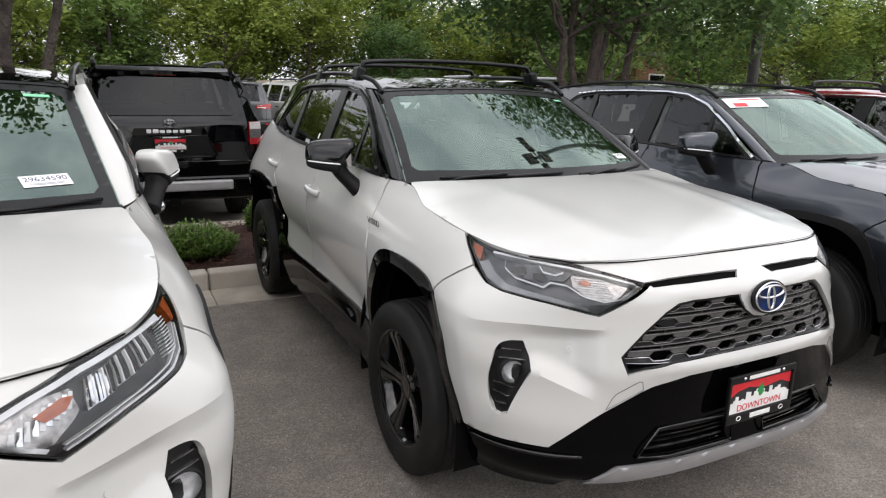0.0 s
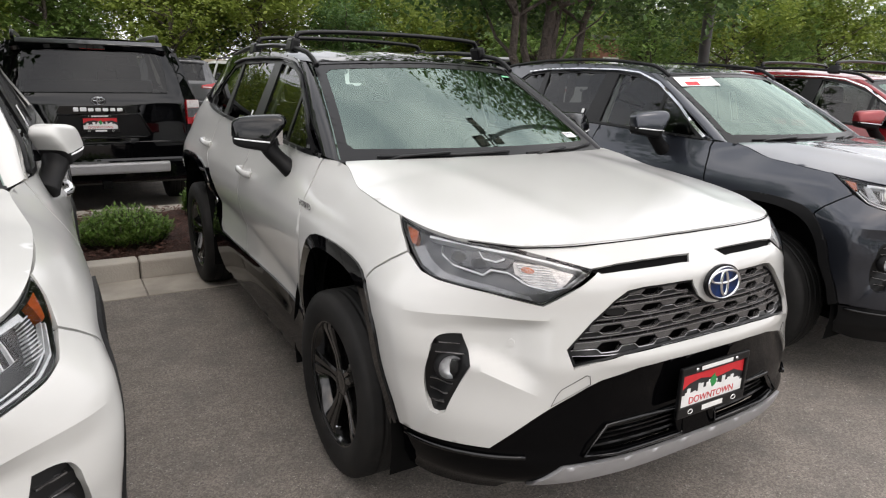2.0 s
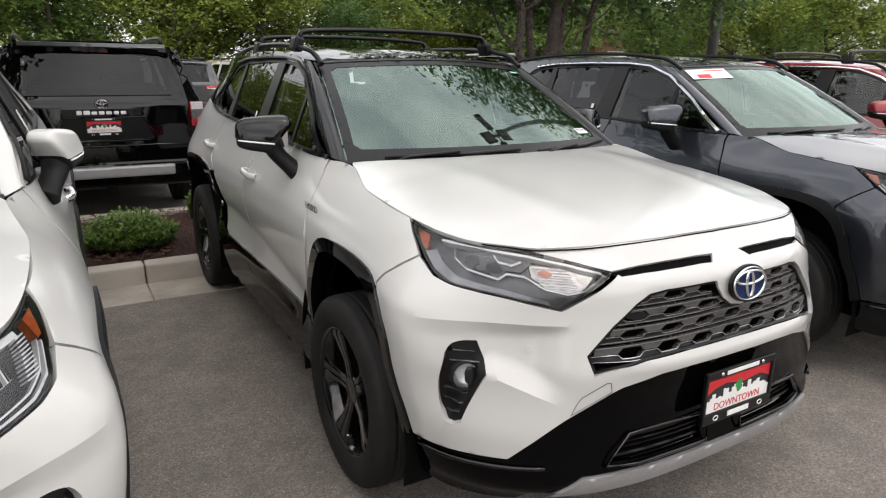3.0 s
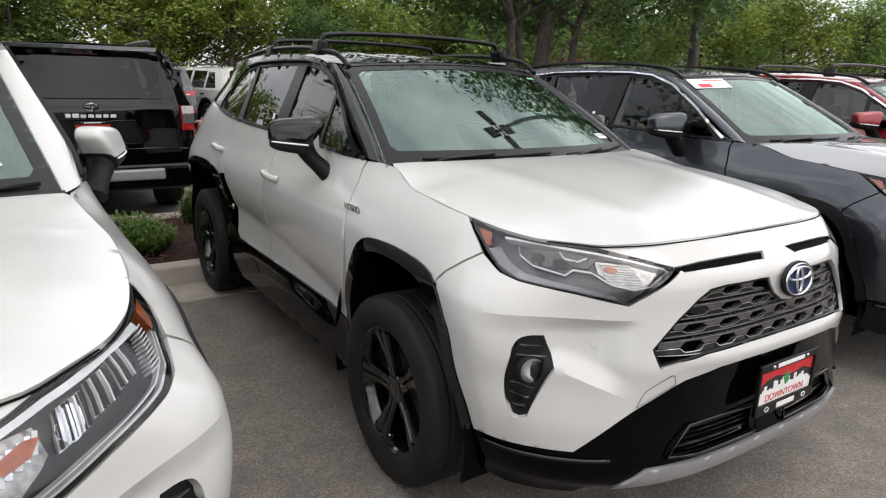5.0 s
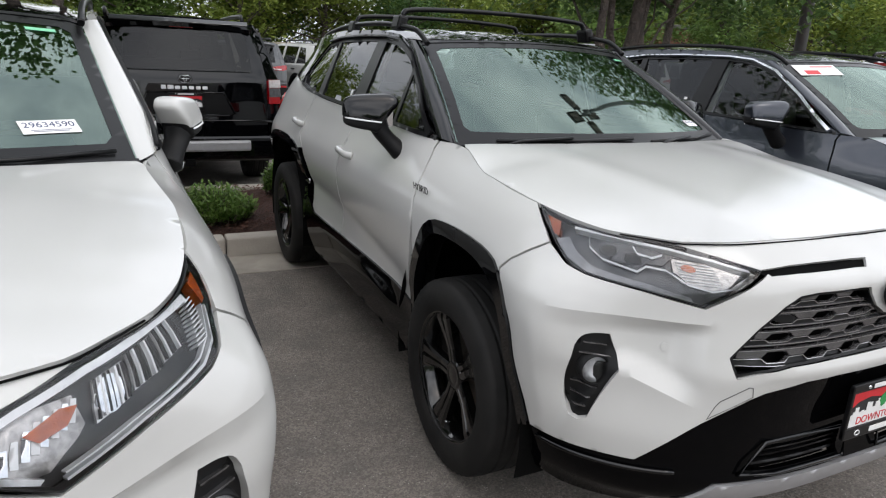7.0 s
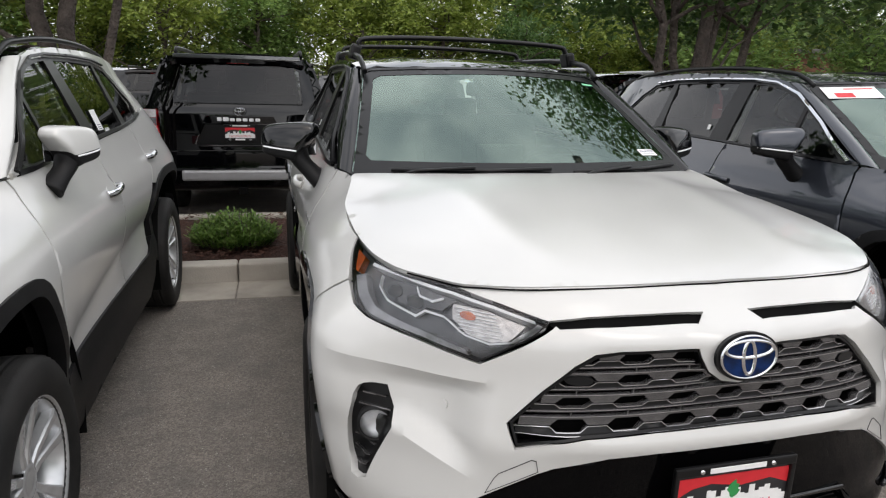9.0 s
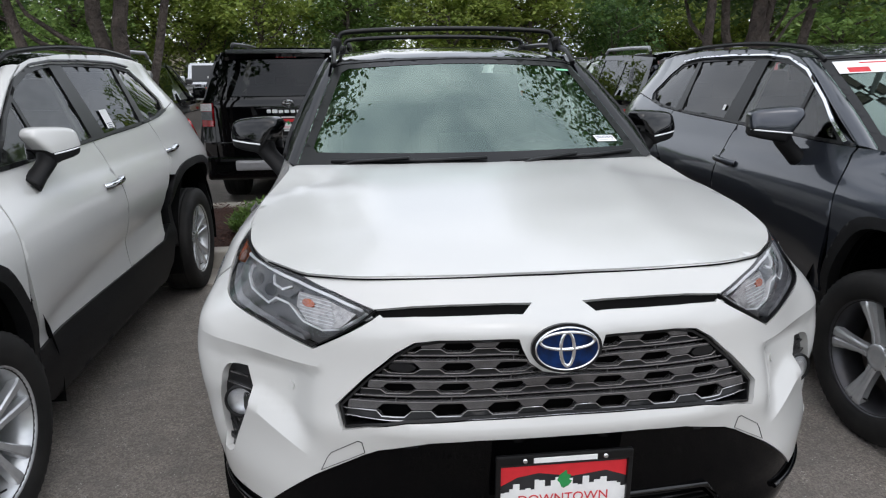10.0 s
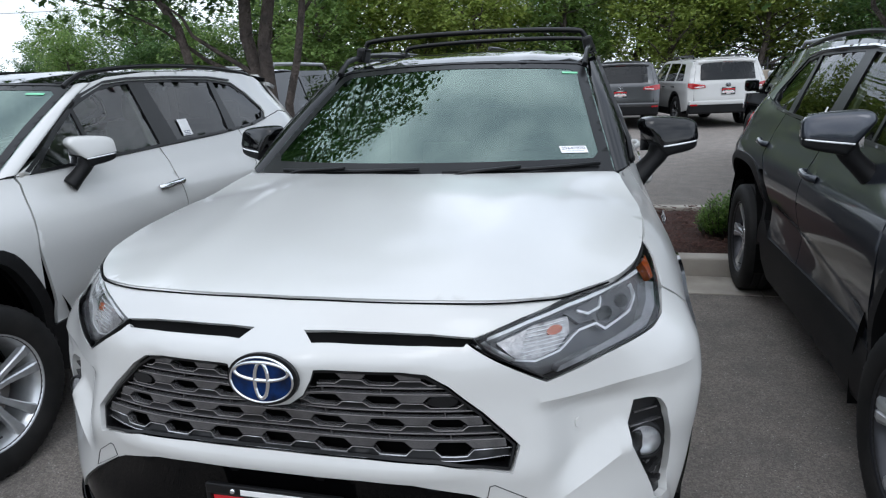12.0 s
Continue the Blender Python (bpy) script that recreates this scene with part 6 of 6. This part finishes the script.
    part("backrest", boxed((1.30, .16, .55), (0, 1.25, 1.08), .06), CLOTHB, rs)
    for x0 in (-.40, .40):
        part("headrest", boxed((.26, .10, .17), (x0, 1.2, 1.44), .045), CLOTHB, rs)
    part("dashboard", boxed((W - .45, .4, .22), (0, L - 1.75, 1.06), .06), DASH, car)
    return car


def pickup(paint_mat, label, group, rails=False):
    """A crew-cab pickup: tail towards -y at y = 0, nose at y = 5.3."""
    car = new("pickup")
    tagged(car, label, "pickup", group)
    bm = boxed((1.88, 5.20, .42), (0, 2.64, .70), .09, seg=3)
    part("lower_body", bm, paint_mat, car)
    bed = new("cargo_bed")
    bed.parent = car
    for s in (1, -1):
        part("bed_side", boxed((.10, 1.62, .42), (s * .88, .92, 1.06), .04), paint_mat, bed)
    part("tailgate", boxed((1.66, .09, .46), (0, .07, 1.04), .03), paint_mat, bed)
    part("bed_floor", boxed((1.66, 1.55, .04), (0, .9, .90), .01), DARK, bed)
    bonnet = boxed((1.74, 1.25, .26), (0, 4.52, 1.00), .10, seg=3)
    part("bonnet", bonnet, paint_mat, car)
    cab = bmesh.new()
    lo, hi = [(-.90, 1.75), (.90, 1.75), (.90, 4.05), (-.90, 4.05)], [(-.70, 2.0), (.70, 2.0), (.70, 3.25), (-.70, 3.25)]
    a, b = [cab.verts.new((x, y, .98)) for x, y in lo], [cab.verts.new((x, y, 1.78)) for x, y in hi]
    cab.faces.new(a[::-1]), cab.faces.new(b)
    for i in range(4):
        cab.faces.new((a[i], a[(i + 1) % 4], b[(i + 1) % 4], b[i]))
    bmesh.ops.bevel(cab, geom=cab.edges[:], offset=.05, segments=3, affect="EDGES")
    part("cab", cab, paint_mat, car)
    def quad(p, inset=.0):
        bm = bmesh.new()
        f = bm.faces.new([bm.verts.new(q) for q in p])
        n = f.normal.copy() if f.normal.length else None
        bm.faces.ensure_lookup_table()
        f.normal_update()
        r = bmesh.ops.extrude_face_region(bm, geom=[f])
        for v in r["geom"]:
            if isinstance(v, bmesh.types.BMVert):
                v.co += f.normal * .012
        bmesh.ops.recalc_face_normals(bm, faces=bm.faces)
        return bm
    part("rear_window", quad([(-.66, 1.80, 1.22), (.66, 1.80, 1.22), (.60, 1.945, 1.66), (-.60, 1.945, 1.66)]), PRIVACY, car)
    part("windscreen", quad([(.72, 3.93, 1.15), (-.72, 3.93, 1.15), (-.62, 3.36, 1.70), (.62, 3.36, 1.70)]), BLACKP, car)
    for s in (1, -1):
        for y0, y1, y2, y3 in ((1.95, 2.70, 2.70, 2.10), (2.80, 3.68, 3.22, 2.80)):
            z0, z1 = 1.20, 1.66
            x0, x1 = .90 - .25 * (z0 - .98) + .005, .90 - .25 * (z1 - .98) + .005
            q = [(s * x0, y0, z0), (s * x0, y1, z0), (s * x1, y2, z1), (s * x1, y3, z1)]
            part("side_window", quad(q if s > 0 else q[::-1]), BLACKP, car)
        part("door_mirror", boxed((.20, .12, .20), (s * 1.03, 3.65, 1.22), .05), paint_mat, car)
        part("tail_lamp", boxed((.11, .07, .34), (s * .885, .06, 1.05), .02), REDLENS, car)
        part("headlamp", boxed((.34, .08, .18), (s * .72, 5.20, 1.0), .03), LAMPSIL, car)
        for y0 in (1.15, 4.25):
            wheel(car, s * .82, y0, s, "silver", r=.39, wide=.26)
            part("arch_flare", tube([(s * .90, y0 + .47 * math.cos(t), .39 + .47 * math.sin(t)) for t in np.linspace(0, math.pi, 12)], .05, 8), CLAD if rails else paint_mat, car)
            part("wheel_well", boxed((.30, .90, .40), (s * .80, y0, .62), .05), DARK, car)
    part("rear_bumper", boxed((1.80, .16, .18), (0, -.02, .62), .04), SATIN, car)
    part("front_bumper", boxed((1.84, .20, .26), (0, 5.25, .60), .06), paint_mat, car)
    part("grille", boxed((.95, .06, .24), (0, 5.24, .92), .03), TRIM, car)
    return car


BACK = "vehicles in the row behind the bed"
FAR = "vehicles across the aisle"
runner = big_suv(BLACKP, 1.90, 4.83, 1.80, 1.195, .24, "corner", BLACKP, "dark", TRIM, True, PRIVACY, True, "black boxy four-wheel-drive wagon seen from its tailgate", BACK, True)
runner.matrix_world = pose(-1.33, 5.12, 0)
dealer_plate(pose(-1.335, 5.110, .965))
dark_a = big_suv(BLACKP, 1.90, 4.85, 1.74, 1.10, .26, "wide", None, "dark", SATIN, True, PRIVACY, False, "black estate-bodied car with silver roof rails", BACK)
dark_a.matrix_world = pose(-4.08, 5.05, 0)
dark_b = copy_thing(dark_a, pose(3.85, 5.55, 0))
tagged(dark_b, "black estate-bodied car behind the grey crossover", "car", BACK)
grey_hl = big_suv(DKGREY, 1.93, 4.89, 1.72, 1.10, .30, "wide", None, "dark", TRIM, True, PRIVACY, False, "dark grey family estate car seen from its tail", FAR)
grey_hl.matrix_world = pose(1.02, 15.4, 0)
dealer_plate(pose(1.02, 15.385, .90))
white_hl = copy_thing(grey_hl, pose(3.58, 15.5, 0, 0, 0, 12))
tagged(white_hl, "white family estate car seen from its tail", "car", FAR)
dealer_plate(pose(3.58, 15.5, 0, 0, 0, 12) @ pose(0, -.015, .90))
black_hl = copy_thing(grey_hl, pose(-3.75, 15.5, 0))
tagged(black_hl, "black family estate car seen from its tail", "car", FAR)
dealer_plate(pose(-3.75, 15.485, .90))


def recolour(car, old, new_mat):
    for o in car.children_recursive:
        if o.type == "MESH" and o.material_slots[0].material == old:
            dress(o, new_mat)


recolour(white_hl, DKGREY, WHITE)
recolour(black_hl, DKGREY, BLACKP)
for x, y, m, lb in ((6.3, 15.5, SILVERP, "silver"), (9.0, 15.6, WHITE, "white"), (11.6, 15.4, REDP, "dark red"), (14.3, 15.5, WHITE, "white"), (17.0, 15.5, DKGREY, "grey"), (-7.0, 15.6, DKGREY, "grey")):
    c = copy_thing(grey_hl, pose(x, y, 0))
    tagged(c, lb + " family estate car parked across the aisle", "car", FAR)
    recolour(c, DKGREY, m)
tan = pickup(TANP, "sand-coloured crew-cab pickup parked beyond the estate cars", FAR)
tan.matrix_world = pose(5.6, 24.0, 0, 0, 0, 20)
tan_b = copy_thing(tan, pose(1.9, 24.5, 0, 0, 0, 8))
tagged(tan_b, "sand-coloured pickup behind the grey estate car", "pickup", FAR)
silver_truck = pickup(SILVERP, "silver crew-cab pickup facing the lot", FAR, True)
silver_truck.matrix_world = pose(-7.6, 27.0, 0, 0, 0, 200)
white_truck = copy_thing(silver_truck, pose(-9.8, 25.0, 0, 0, 0, 185))
tagged(white_truck, "white crew-cab pickup facing the lot", "pickup", FAR)
recolour(white_truck, SILVERP, WHITE)
near_truck = copy_thing(silver_truck, pose(-5.3, 27.0, 0, 0, 0, 180))
tagged(near_truck, "white crew-cab pickup beyond the black estate car", "pickup", FAR)
recolour(near_truck, SILVERP, WHITE)
for x, m, lb in ((9.0, WHITE, "white"), (12.5, REDP, "red"), (16.0, WHITE, "white"), (20.0, SILVERP, "silver")):
    c = copy_thing(silver_truck, pose(x, 24.5, 0, 0, 0, 180))
    tagged(c, lb + " pickup in the far row", "pickup", FAR)
    recolour(c, SILVERP, m)

# ---- plates and stickers on the front row ----
dealer_plate(pose(.002, -1.000, .585 + LIFT))


def stuck(name, w, h, at, mat, label, category, text="", lines=0, ink=INK):
    """A paper label with print on it; its face looks along -y of the pose."""
    o = new(name)
    o.matrix_world = at
    tagged(o, label, category)
    part("paper", boxed((w, .0006, h), (0, 0, 0), .0002), mat, o)
    if text:
        lettering("print", text, h * .56, pose(0, -.0006, h * .14), ink, o, .0002)
    for k in range(lines):
        part("line", boxed((w * (.62 if k else .7), .0004, h * .035), (0, -.0006, -h * (.24 + .10 * k)), .0001), ink, o, "bar of small print")
    return o


def on_screen(car, a, b, turn=0.0, off=-.012):
    """A pose lying under a windscreen."""
    q, r = screen_form(np.array([a, a + .01, a]), np.array([b, b, b + .01])), None
    p, ex, ey = Vector(q[0]), Vector(q[1] - q[0]).normalized(), Vector(q[2] - q[0]).normalized()
    n = ex.cross(ey).normalized()
    ey = n.cross(ex)
    m = Matrix((ex, -n, ey)).transposed().to_4x4()
    return car.matrix_world @ Matrix.Translation(p + n * off) @ m @ pose(0, 0, 0, 0, turn)


GREENP = surface("pale_green_sticker", (.22, .62, .36), (.18, .55, .32), 30, .5)
bpy.context.view_layer.update()
stuck("stock_label", .105, .042, on_screen(hero, .525, .165, 2, .002), PAPERW, "white stock label with printed number on the windscreen", "label", "29647870", 1)
stuck("stock_label", .150, .060, on_screen(left_car, .470, .20, -2, .002), PAPERW, "white stock label with printed number on the windscreen", "label", "29634590", 2)
stuck("screen_strip", .07, .016, on_screen(hero, .56, .80, 0, .002), GREENP, "pale green strip at the windscreen's top", "sticker")
stuck("screen_strip", .09, .020, on_screen(left_car, .50, .80, 0, .002), GREENP, "pale green strip at the windscreen's top", "sticker")
sheet_r = stuck("price_sheet", .30, .13, on_screen(right_car, -.44, .79, 0, .002), PAPERW, "white and red notice sheet at the windscreen's top", "notice")
part("red_block", boxed((.10, .0006, .05), (-.05, -.0008, -.03), .0002), PAPERR, sheet_r, "faded red print")
part("red_block", boxed((.16, .0006, .012), (.05, -.0008, .04), .0002), PAPERR, sheet_r)


def on_side(car, y, z, w, h, label):
    x = float(side_x(np.array(y), np.array(z)))
    return stuck("window_sticker", w, h, car.matrix_world @ Matrix.Translation((x - .004, y, z)) @ pose(0, 0, 0, 0, 0, 90) @ pose(0, 0, 0, -21), PAPERW, label, "sticker", "", 3)


on_side(left_car, 1.72, 1.275, .095, .105, "white paper sticker on the rear door window")
for c, s in ((hero, -1), (right_car, -1)):
    x = float(side_x(np.array(1.62), np.array(1.27)))
    stuck("window_tag", .028, .034, c.matrix_world @ Matrix.Translation((-x + .004, 1.64, 1.27)) @ pose(0, 0, 0, 0, 0, -90) @ pose(0, 0, 0, -21), PAPERW, "small white tag on the rear door window", "sticker")

# ---- backdrop of trees, fence and buildings ----
IRON = surface("black_iron", (.012, .012, .013), (.02, .02, .02), 20, .5)
fence = new("iron_fence")
tagged(fence, "black iron picket fence behind the far rows", "fence")
posts = [(-26 + 2.6 * k) for k in range(24)]
pm = boxed((.07, .07, 1.75), (0, 0, .875), .008)
post_mesh = bpy.data.meshes.new("post")
pm.to_mesh(post_mesh)
pm.free()
post_mesh.materials.append(IRON)
pk = boxed((.02, .02, 1.55), (0, 0, .85), .003)
picket_mesh = bpy.data.meshes.new("picket")
pk.to_mesh(picket_mesh)
pk.free()
picket_mesh.materials.append(IRON)
for x in posts:
    o = new("post", post_mesh)
    o.parent, o.location = fence, (x, 31.5, 0)
for x0, x1 in zip(posts, posts[1:]):
    for z in (.25, 1.45):
        part("rail", boxed((x1 - x0 - .07, .03, .04), ((x0 + x1) / 2, 31.5, z), .006), IRON, fence)
for k in range(290):
    o = new("picket", picket_mesh)
    o.parent, o.location = fence, (-14 + .14 * k, 31.5, 0)


def far_tree(name, seed, h, rx, mat, leafn, size, label):
    rnd = random.Random(seed)
    o = new(name)
    tagged(o, label, "tree", "trees along the far edge")
    bm = bmesh.new()
    ends = []
    top = limb(bm, rnd, (0, 0, -.1), (rnd.uniform(-.4, .4), 0, h * .72), .17, .06, 8, .15)
    for k in (2, 3, 4, 5, 6, 7):
        for _ in range(3):
            a = rnd.uniform(0, 6.28)
            l = rnd.uniform(.45, .95) * rx * (1.1 - .08 * k)
            tip = top[k] + Vector((math.cos(a) * l, math.sin(a) * l, rnd.uniform(.4, 1.5)))
            limb(bm, rnd, top[k], tip, .06, .02, 4, .15)
            ends.append(tip)
    part("trunk", bm, BARK, o)
    centres = [(e, rnd.uniform(.9, 1.4)) for e in ends]
    lobes = [(rnd.uniform(-.55, .55) * rx, rnd.uniform(-.55, .55) * rx, h * rnd.uniform(.30, .86), rx * rnd.uniform(.36, .60)) for _ in range(13)]
    while len(centres) < 230:
        lx, ly, lz, lr = rnd.choice(lobes)
        d = Vector((rnd.gauss(0, 1), rnd.gauss(0, 1), rnd.gauss(0, .9))).normalized() * lr * rnd.uniform(.6, 1.05)
        p = Vector((lx, ly, lz)) + d
        if p.z > .8:
            centres.append((p, rnd.uniform(.7, 1.5)))
    part("crown", leaves(rnd, centres, leafn, .55, size, .2), mat, o)
    return o


sorts = [far_tree("lime_tree", 21, 7.0, 3.3, LEAF_LIME, 34, .24, "yellow-green broad tree, at the far edge and added unseen behind the camera"), far_tree("shade_tree", 22, 8.5, 3.6, LEAF_MID, 34, .26, "dark green broad tree, at the far edge and added unseen behind the camera"), far_tree("shade_tree", 23, 6.2, 3.0, LEAF_DARK, 36, .22, "rounded dark green tree, at the far edge and added unseen behind the camera"), far_tree("lime_tree", 24, 5.6, 3.1, LEAF_LIME, 34, .22, "low yellow-green tree along the far edge")]
rnd = random.Random(8)
spots = []
order = [0, 3, 0, 3, 1, 0, 3, 0, 1, 3, 0, 2, 3, 0, 1, 0]
for k in range(17):
    spots.append((order[k % 16], -36 + 4.4 * k + rnd.uniform(-.8, .8), 33.5 + rnd.uniform(-1.2, 1.6), rnd.uniform(.85, 1.15)))
for k in range(13):
    spots.append((1 if k % 3 else 2, -46 + 7.5 * k + rnd.uniform(-1.5, 1.5), 42 + rnd.uniform(-2, 4), rnd.uniform(1.15, 1.5)))
for k in range(20):
    spots.append(((3, 1, 0, 2)[k % 4], -34 + 3.6 * k + rnd.uniform(-.6, .6), 37.5 + rnd.uniform(-.6, .6), rnd.uniform(1.05, 1.4)))
for k in (0, 2, 3, 4, 5, 6, 7):
    spots.append(((1, 0)[k % 2], 20 + 3.4 * k, 26 - 1.2 * k + rnd.uniform(-1, 1), rnd.uniform(.85, 1.1)))
for x, y, i in ((44, 28, 1), (50, 31, 0), (39, 36, 2), (46, 38, 1), (52, 25, 3), (57, 33, 1), (36, 40, 1), (60, 26, 0)):
    spots.append((i, x, y, rnd.uniform(.9, 1.2)))
# two unseen rows behind the camera, added to darken reflections in the black panels
for k in range(12):
    spots.append(((2, 1)[k % 2], -30 + 5.0 * k + rnd.uniform(-1, 1), -38 + rnd.uniform(-1, 1), rnd.uniform(1.0, 1.3)))
for k in range(9):
    spots.append(((1, 2, 0)[k % 3], -27 + 6.0 * k + rnd.uniform(-1, 1), -33 + rnd.uniform(-2, 2), rnd.uniform(.9, 1.2)))
for k in range(5):
    spots.append((2 if k % 2 else 1, -30 + rnd.uniform(-2, 2), -14 + 10 * k, rnd.uniform(.9, 1.2)))
spots = [(i, x, y, s * (.72 if x < -21 and y > 25 else 1)) for i, x, y, s in spots if not (x < -25 and 8 < y < 30)]
spots = [((1 if n % 2 else 2) if x < -13 and i in (0, 3) else i, x, y, s) for n, (i, x, y, s) in enumerate(spots)]
for i, x, y, s in spots:
    o = copy_thing(sorts[i], pose(x, y, 0, 0, 0, rnd.uniform(0, 360)))
    o.scale = (s, s, s)
for i, (x, y) in enumerate(((24, 30), (27, 39), (34, 29), (40, 33))):
    sorts[i].matrix_world = pose(x, y, 0)

STUCCO = surface("tan_stucco", (.42, .36, .26), (.36, .31, .22), 3, .85, bump=.3)
BRICKW = surface("red_brick_wall", (.30, .14, .09), (.22, .10, .07), 6, .85, bump=.4)
ROOFT = surface("grey_roof_felt", (.20, .19, .18), (.15, .15, .14), 4, .9)


def shed(name, at, size, mat, label, n):
    o = new(name)
    o.matrix_world = pose(*at)
    tagged(o, label, "building")
    w, d, h = size
    part("wall", boxed((w, d, h), (0, 0, h / 2), .02), mat, o)
    part("roof", boxed((w + .5, d + .5, .22), (0, 0, h + .11), .04), ROOFT, o)
    for k in range(n):
        x = -w / 2 + w * (k + .5) / n
        win = new("window")
        win.parent = o
        part("frame", boxed((1.3, .06, 1.3), (x, -d / 2 - .01, h * .55), .01), PAPERW, win)
        part("pane", boxed((1.12, .03, 1.12), (x, -d / 2 - .035, h * .55), .004), BLACKP, win)
    return o


shed("house", (-22, 47, 0), (16, 8, 3.2), STUCCO, "low tan stucco building beyond the trees", 4)
shed("house", (27, 44, 0), (22, 9, 3.4), BRICKW, "low red-brick building with white windows", 5)
PALEW = surface("pale_painted_wall", (.62, .61, .58), (.54, .53, .50), 3, .8, bump=.2)
shed("house", (58, 43, 0), (20, 8, 6.2), PALEW, "pale two-storey building with dark windows", 6)
shed("shelter", (28.4, 29.6, 0), (3.4, 1.8, 3.7), BRICKW, "small red-brown shelter with a flat roof", 1)
WOOD = surface("weathered_pole_wood", (.10, .075, .055), (.06, .045, .035), 9, .9, bump=.5)
wire_pole = new("utility_pole")
wire_pole.matrix_world = pose(-17, 38, 0)
tagged(wire_pole, "weathered wooden utility pole carrying wires", "pole")
part("shaft", tube([(0, 0, 0), (0, 0, 9)], [.15, .10], 10), WOOD, wire_pole)
part("cross_arm", boxed((2.2, .10, .12), (0, 0, 8.3), .01), WOOD, wire_pole)
for z in (7.7, 8.4):
    w = new("overhead_wire")
    tagged(w, "black overhead wire across the lot's far side", "wire")
    part("strand", tube([(x, 38 - .02 * x, z - .9 + .9 * ((x + 17) / 40) ** 2 + (.25 if z > 8 else 0)) for x in np.linspace(-57, 40, 30)], .018, 5), IRON, w)
GALV = surface("galvanised_steel", (.16, .17, .17), (.12, .13, .13), 6, .5, metal=.4)
lp = new("light_pole")
lp.matrix_world = pose(5.88, 3.88, .1)
tagged(lp, "tall grey steel light pole with four lamp heads, in the bed", "pole")
part("shaft", tube([(0, 0, 0), (0, 0, 9.25)], [.075, .06], 14), GALV, lp)
for k in range(4):
    turn = pose(0, 0, 9.2, 0, 0, 22 + 90 * k)
    head = new("lamp_head")
    head.parent = lp
    for nm, bm, mt in (("arm", boxed((.24, .07, .07), (.12, 0, 0), .01), GALV), ("housing", boxed((.66, .40, .13), (.56, 0, .01), .03), GALV), ("lens", boxed((.46, .30, .02), (.56, 0, -.06), .005), CLEARL)):
        bm.transform(turn)
        part(nm, bm, mt, head)
part("base", lathe([(0, .16), (.5, .16), (.52, .10), (.53, .001)], 20, "z"), CONCRETE, lp)
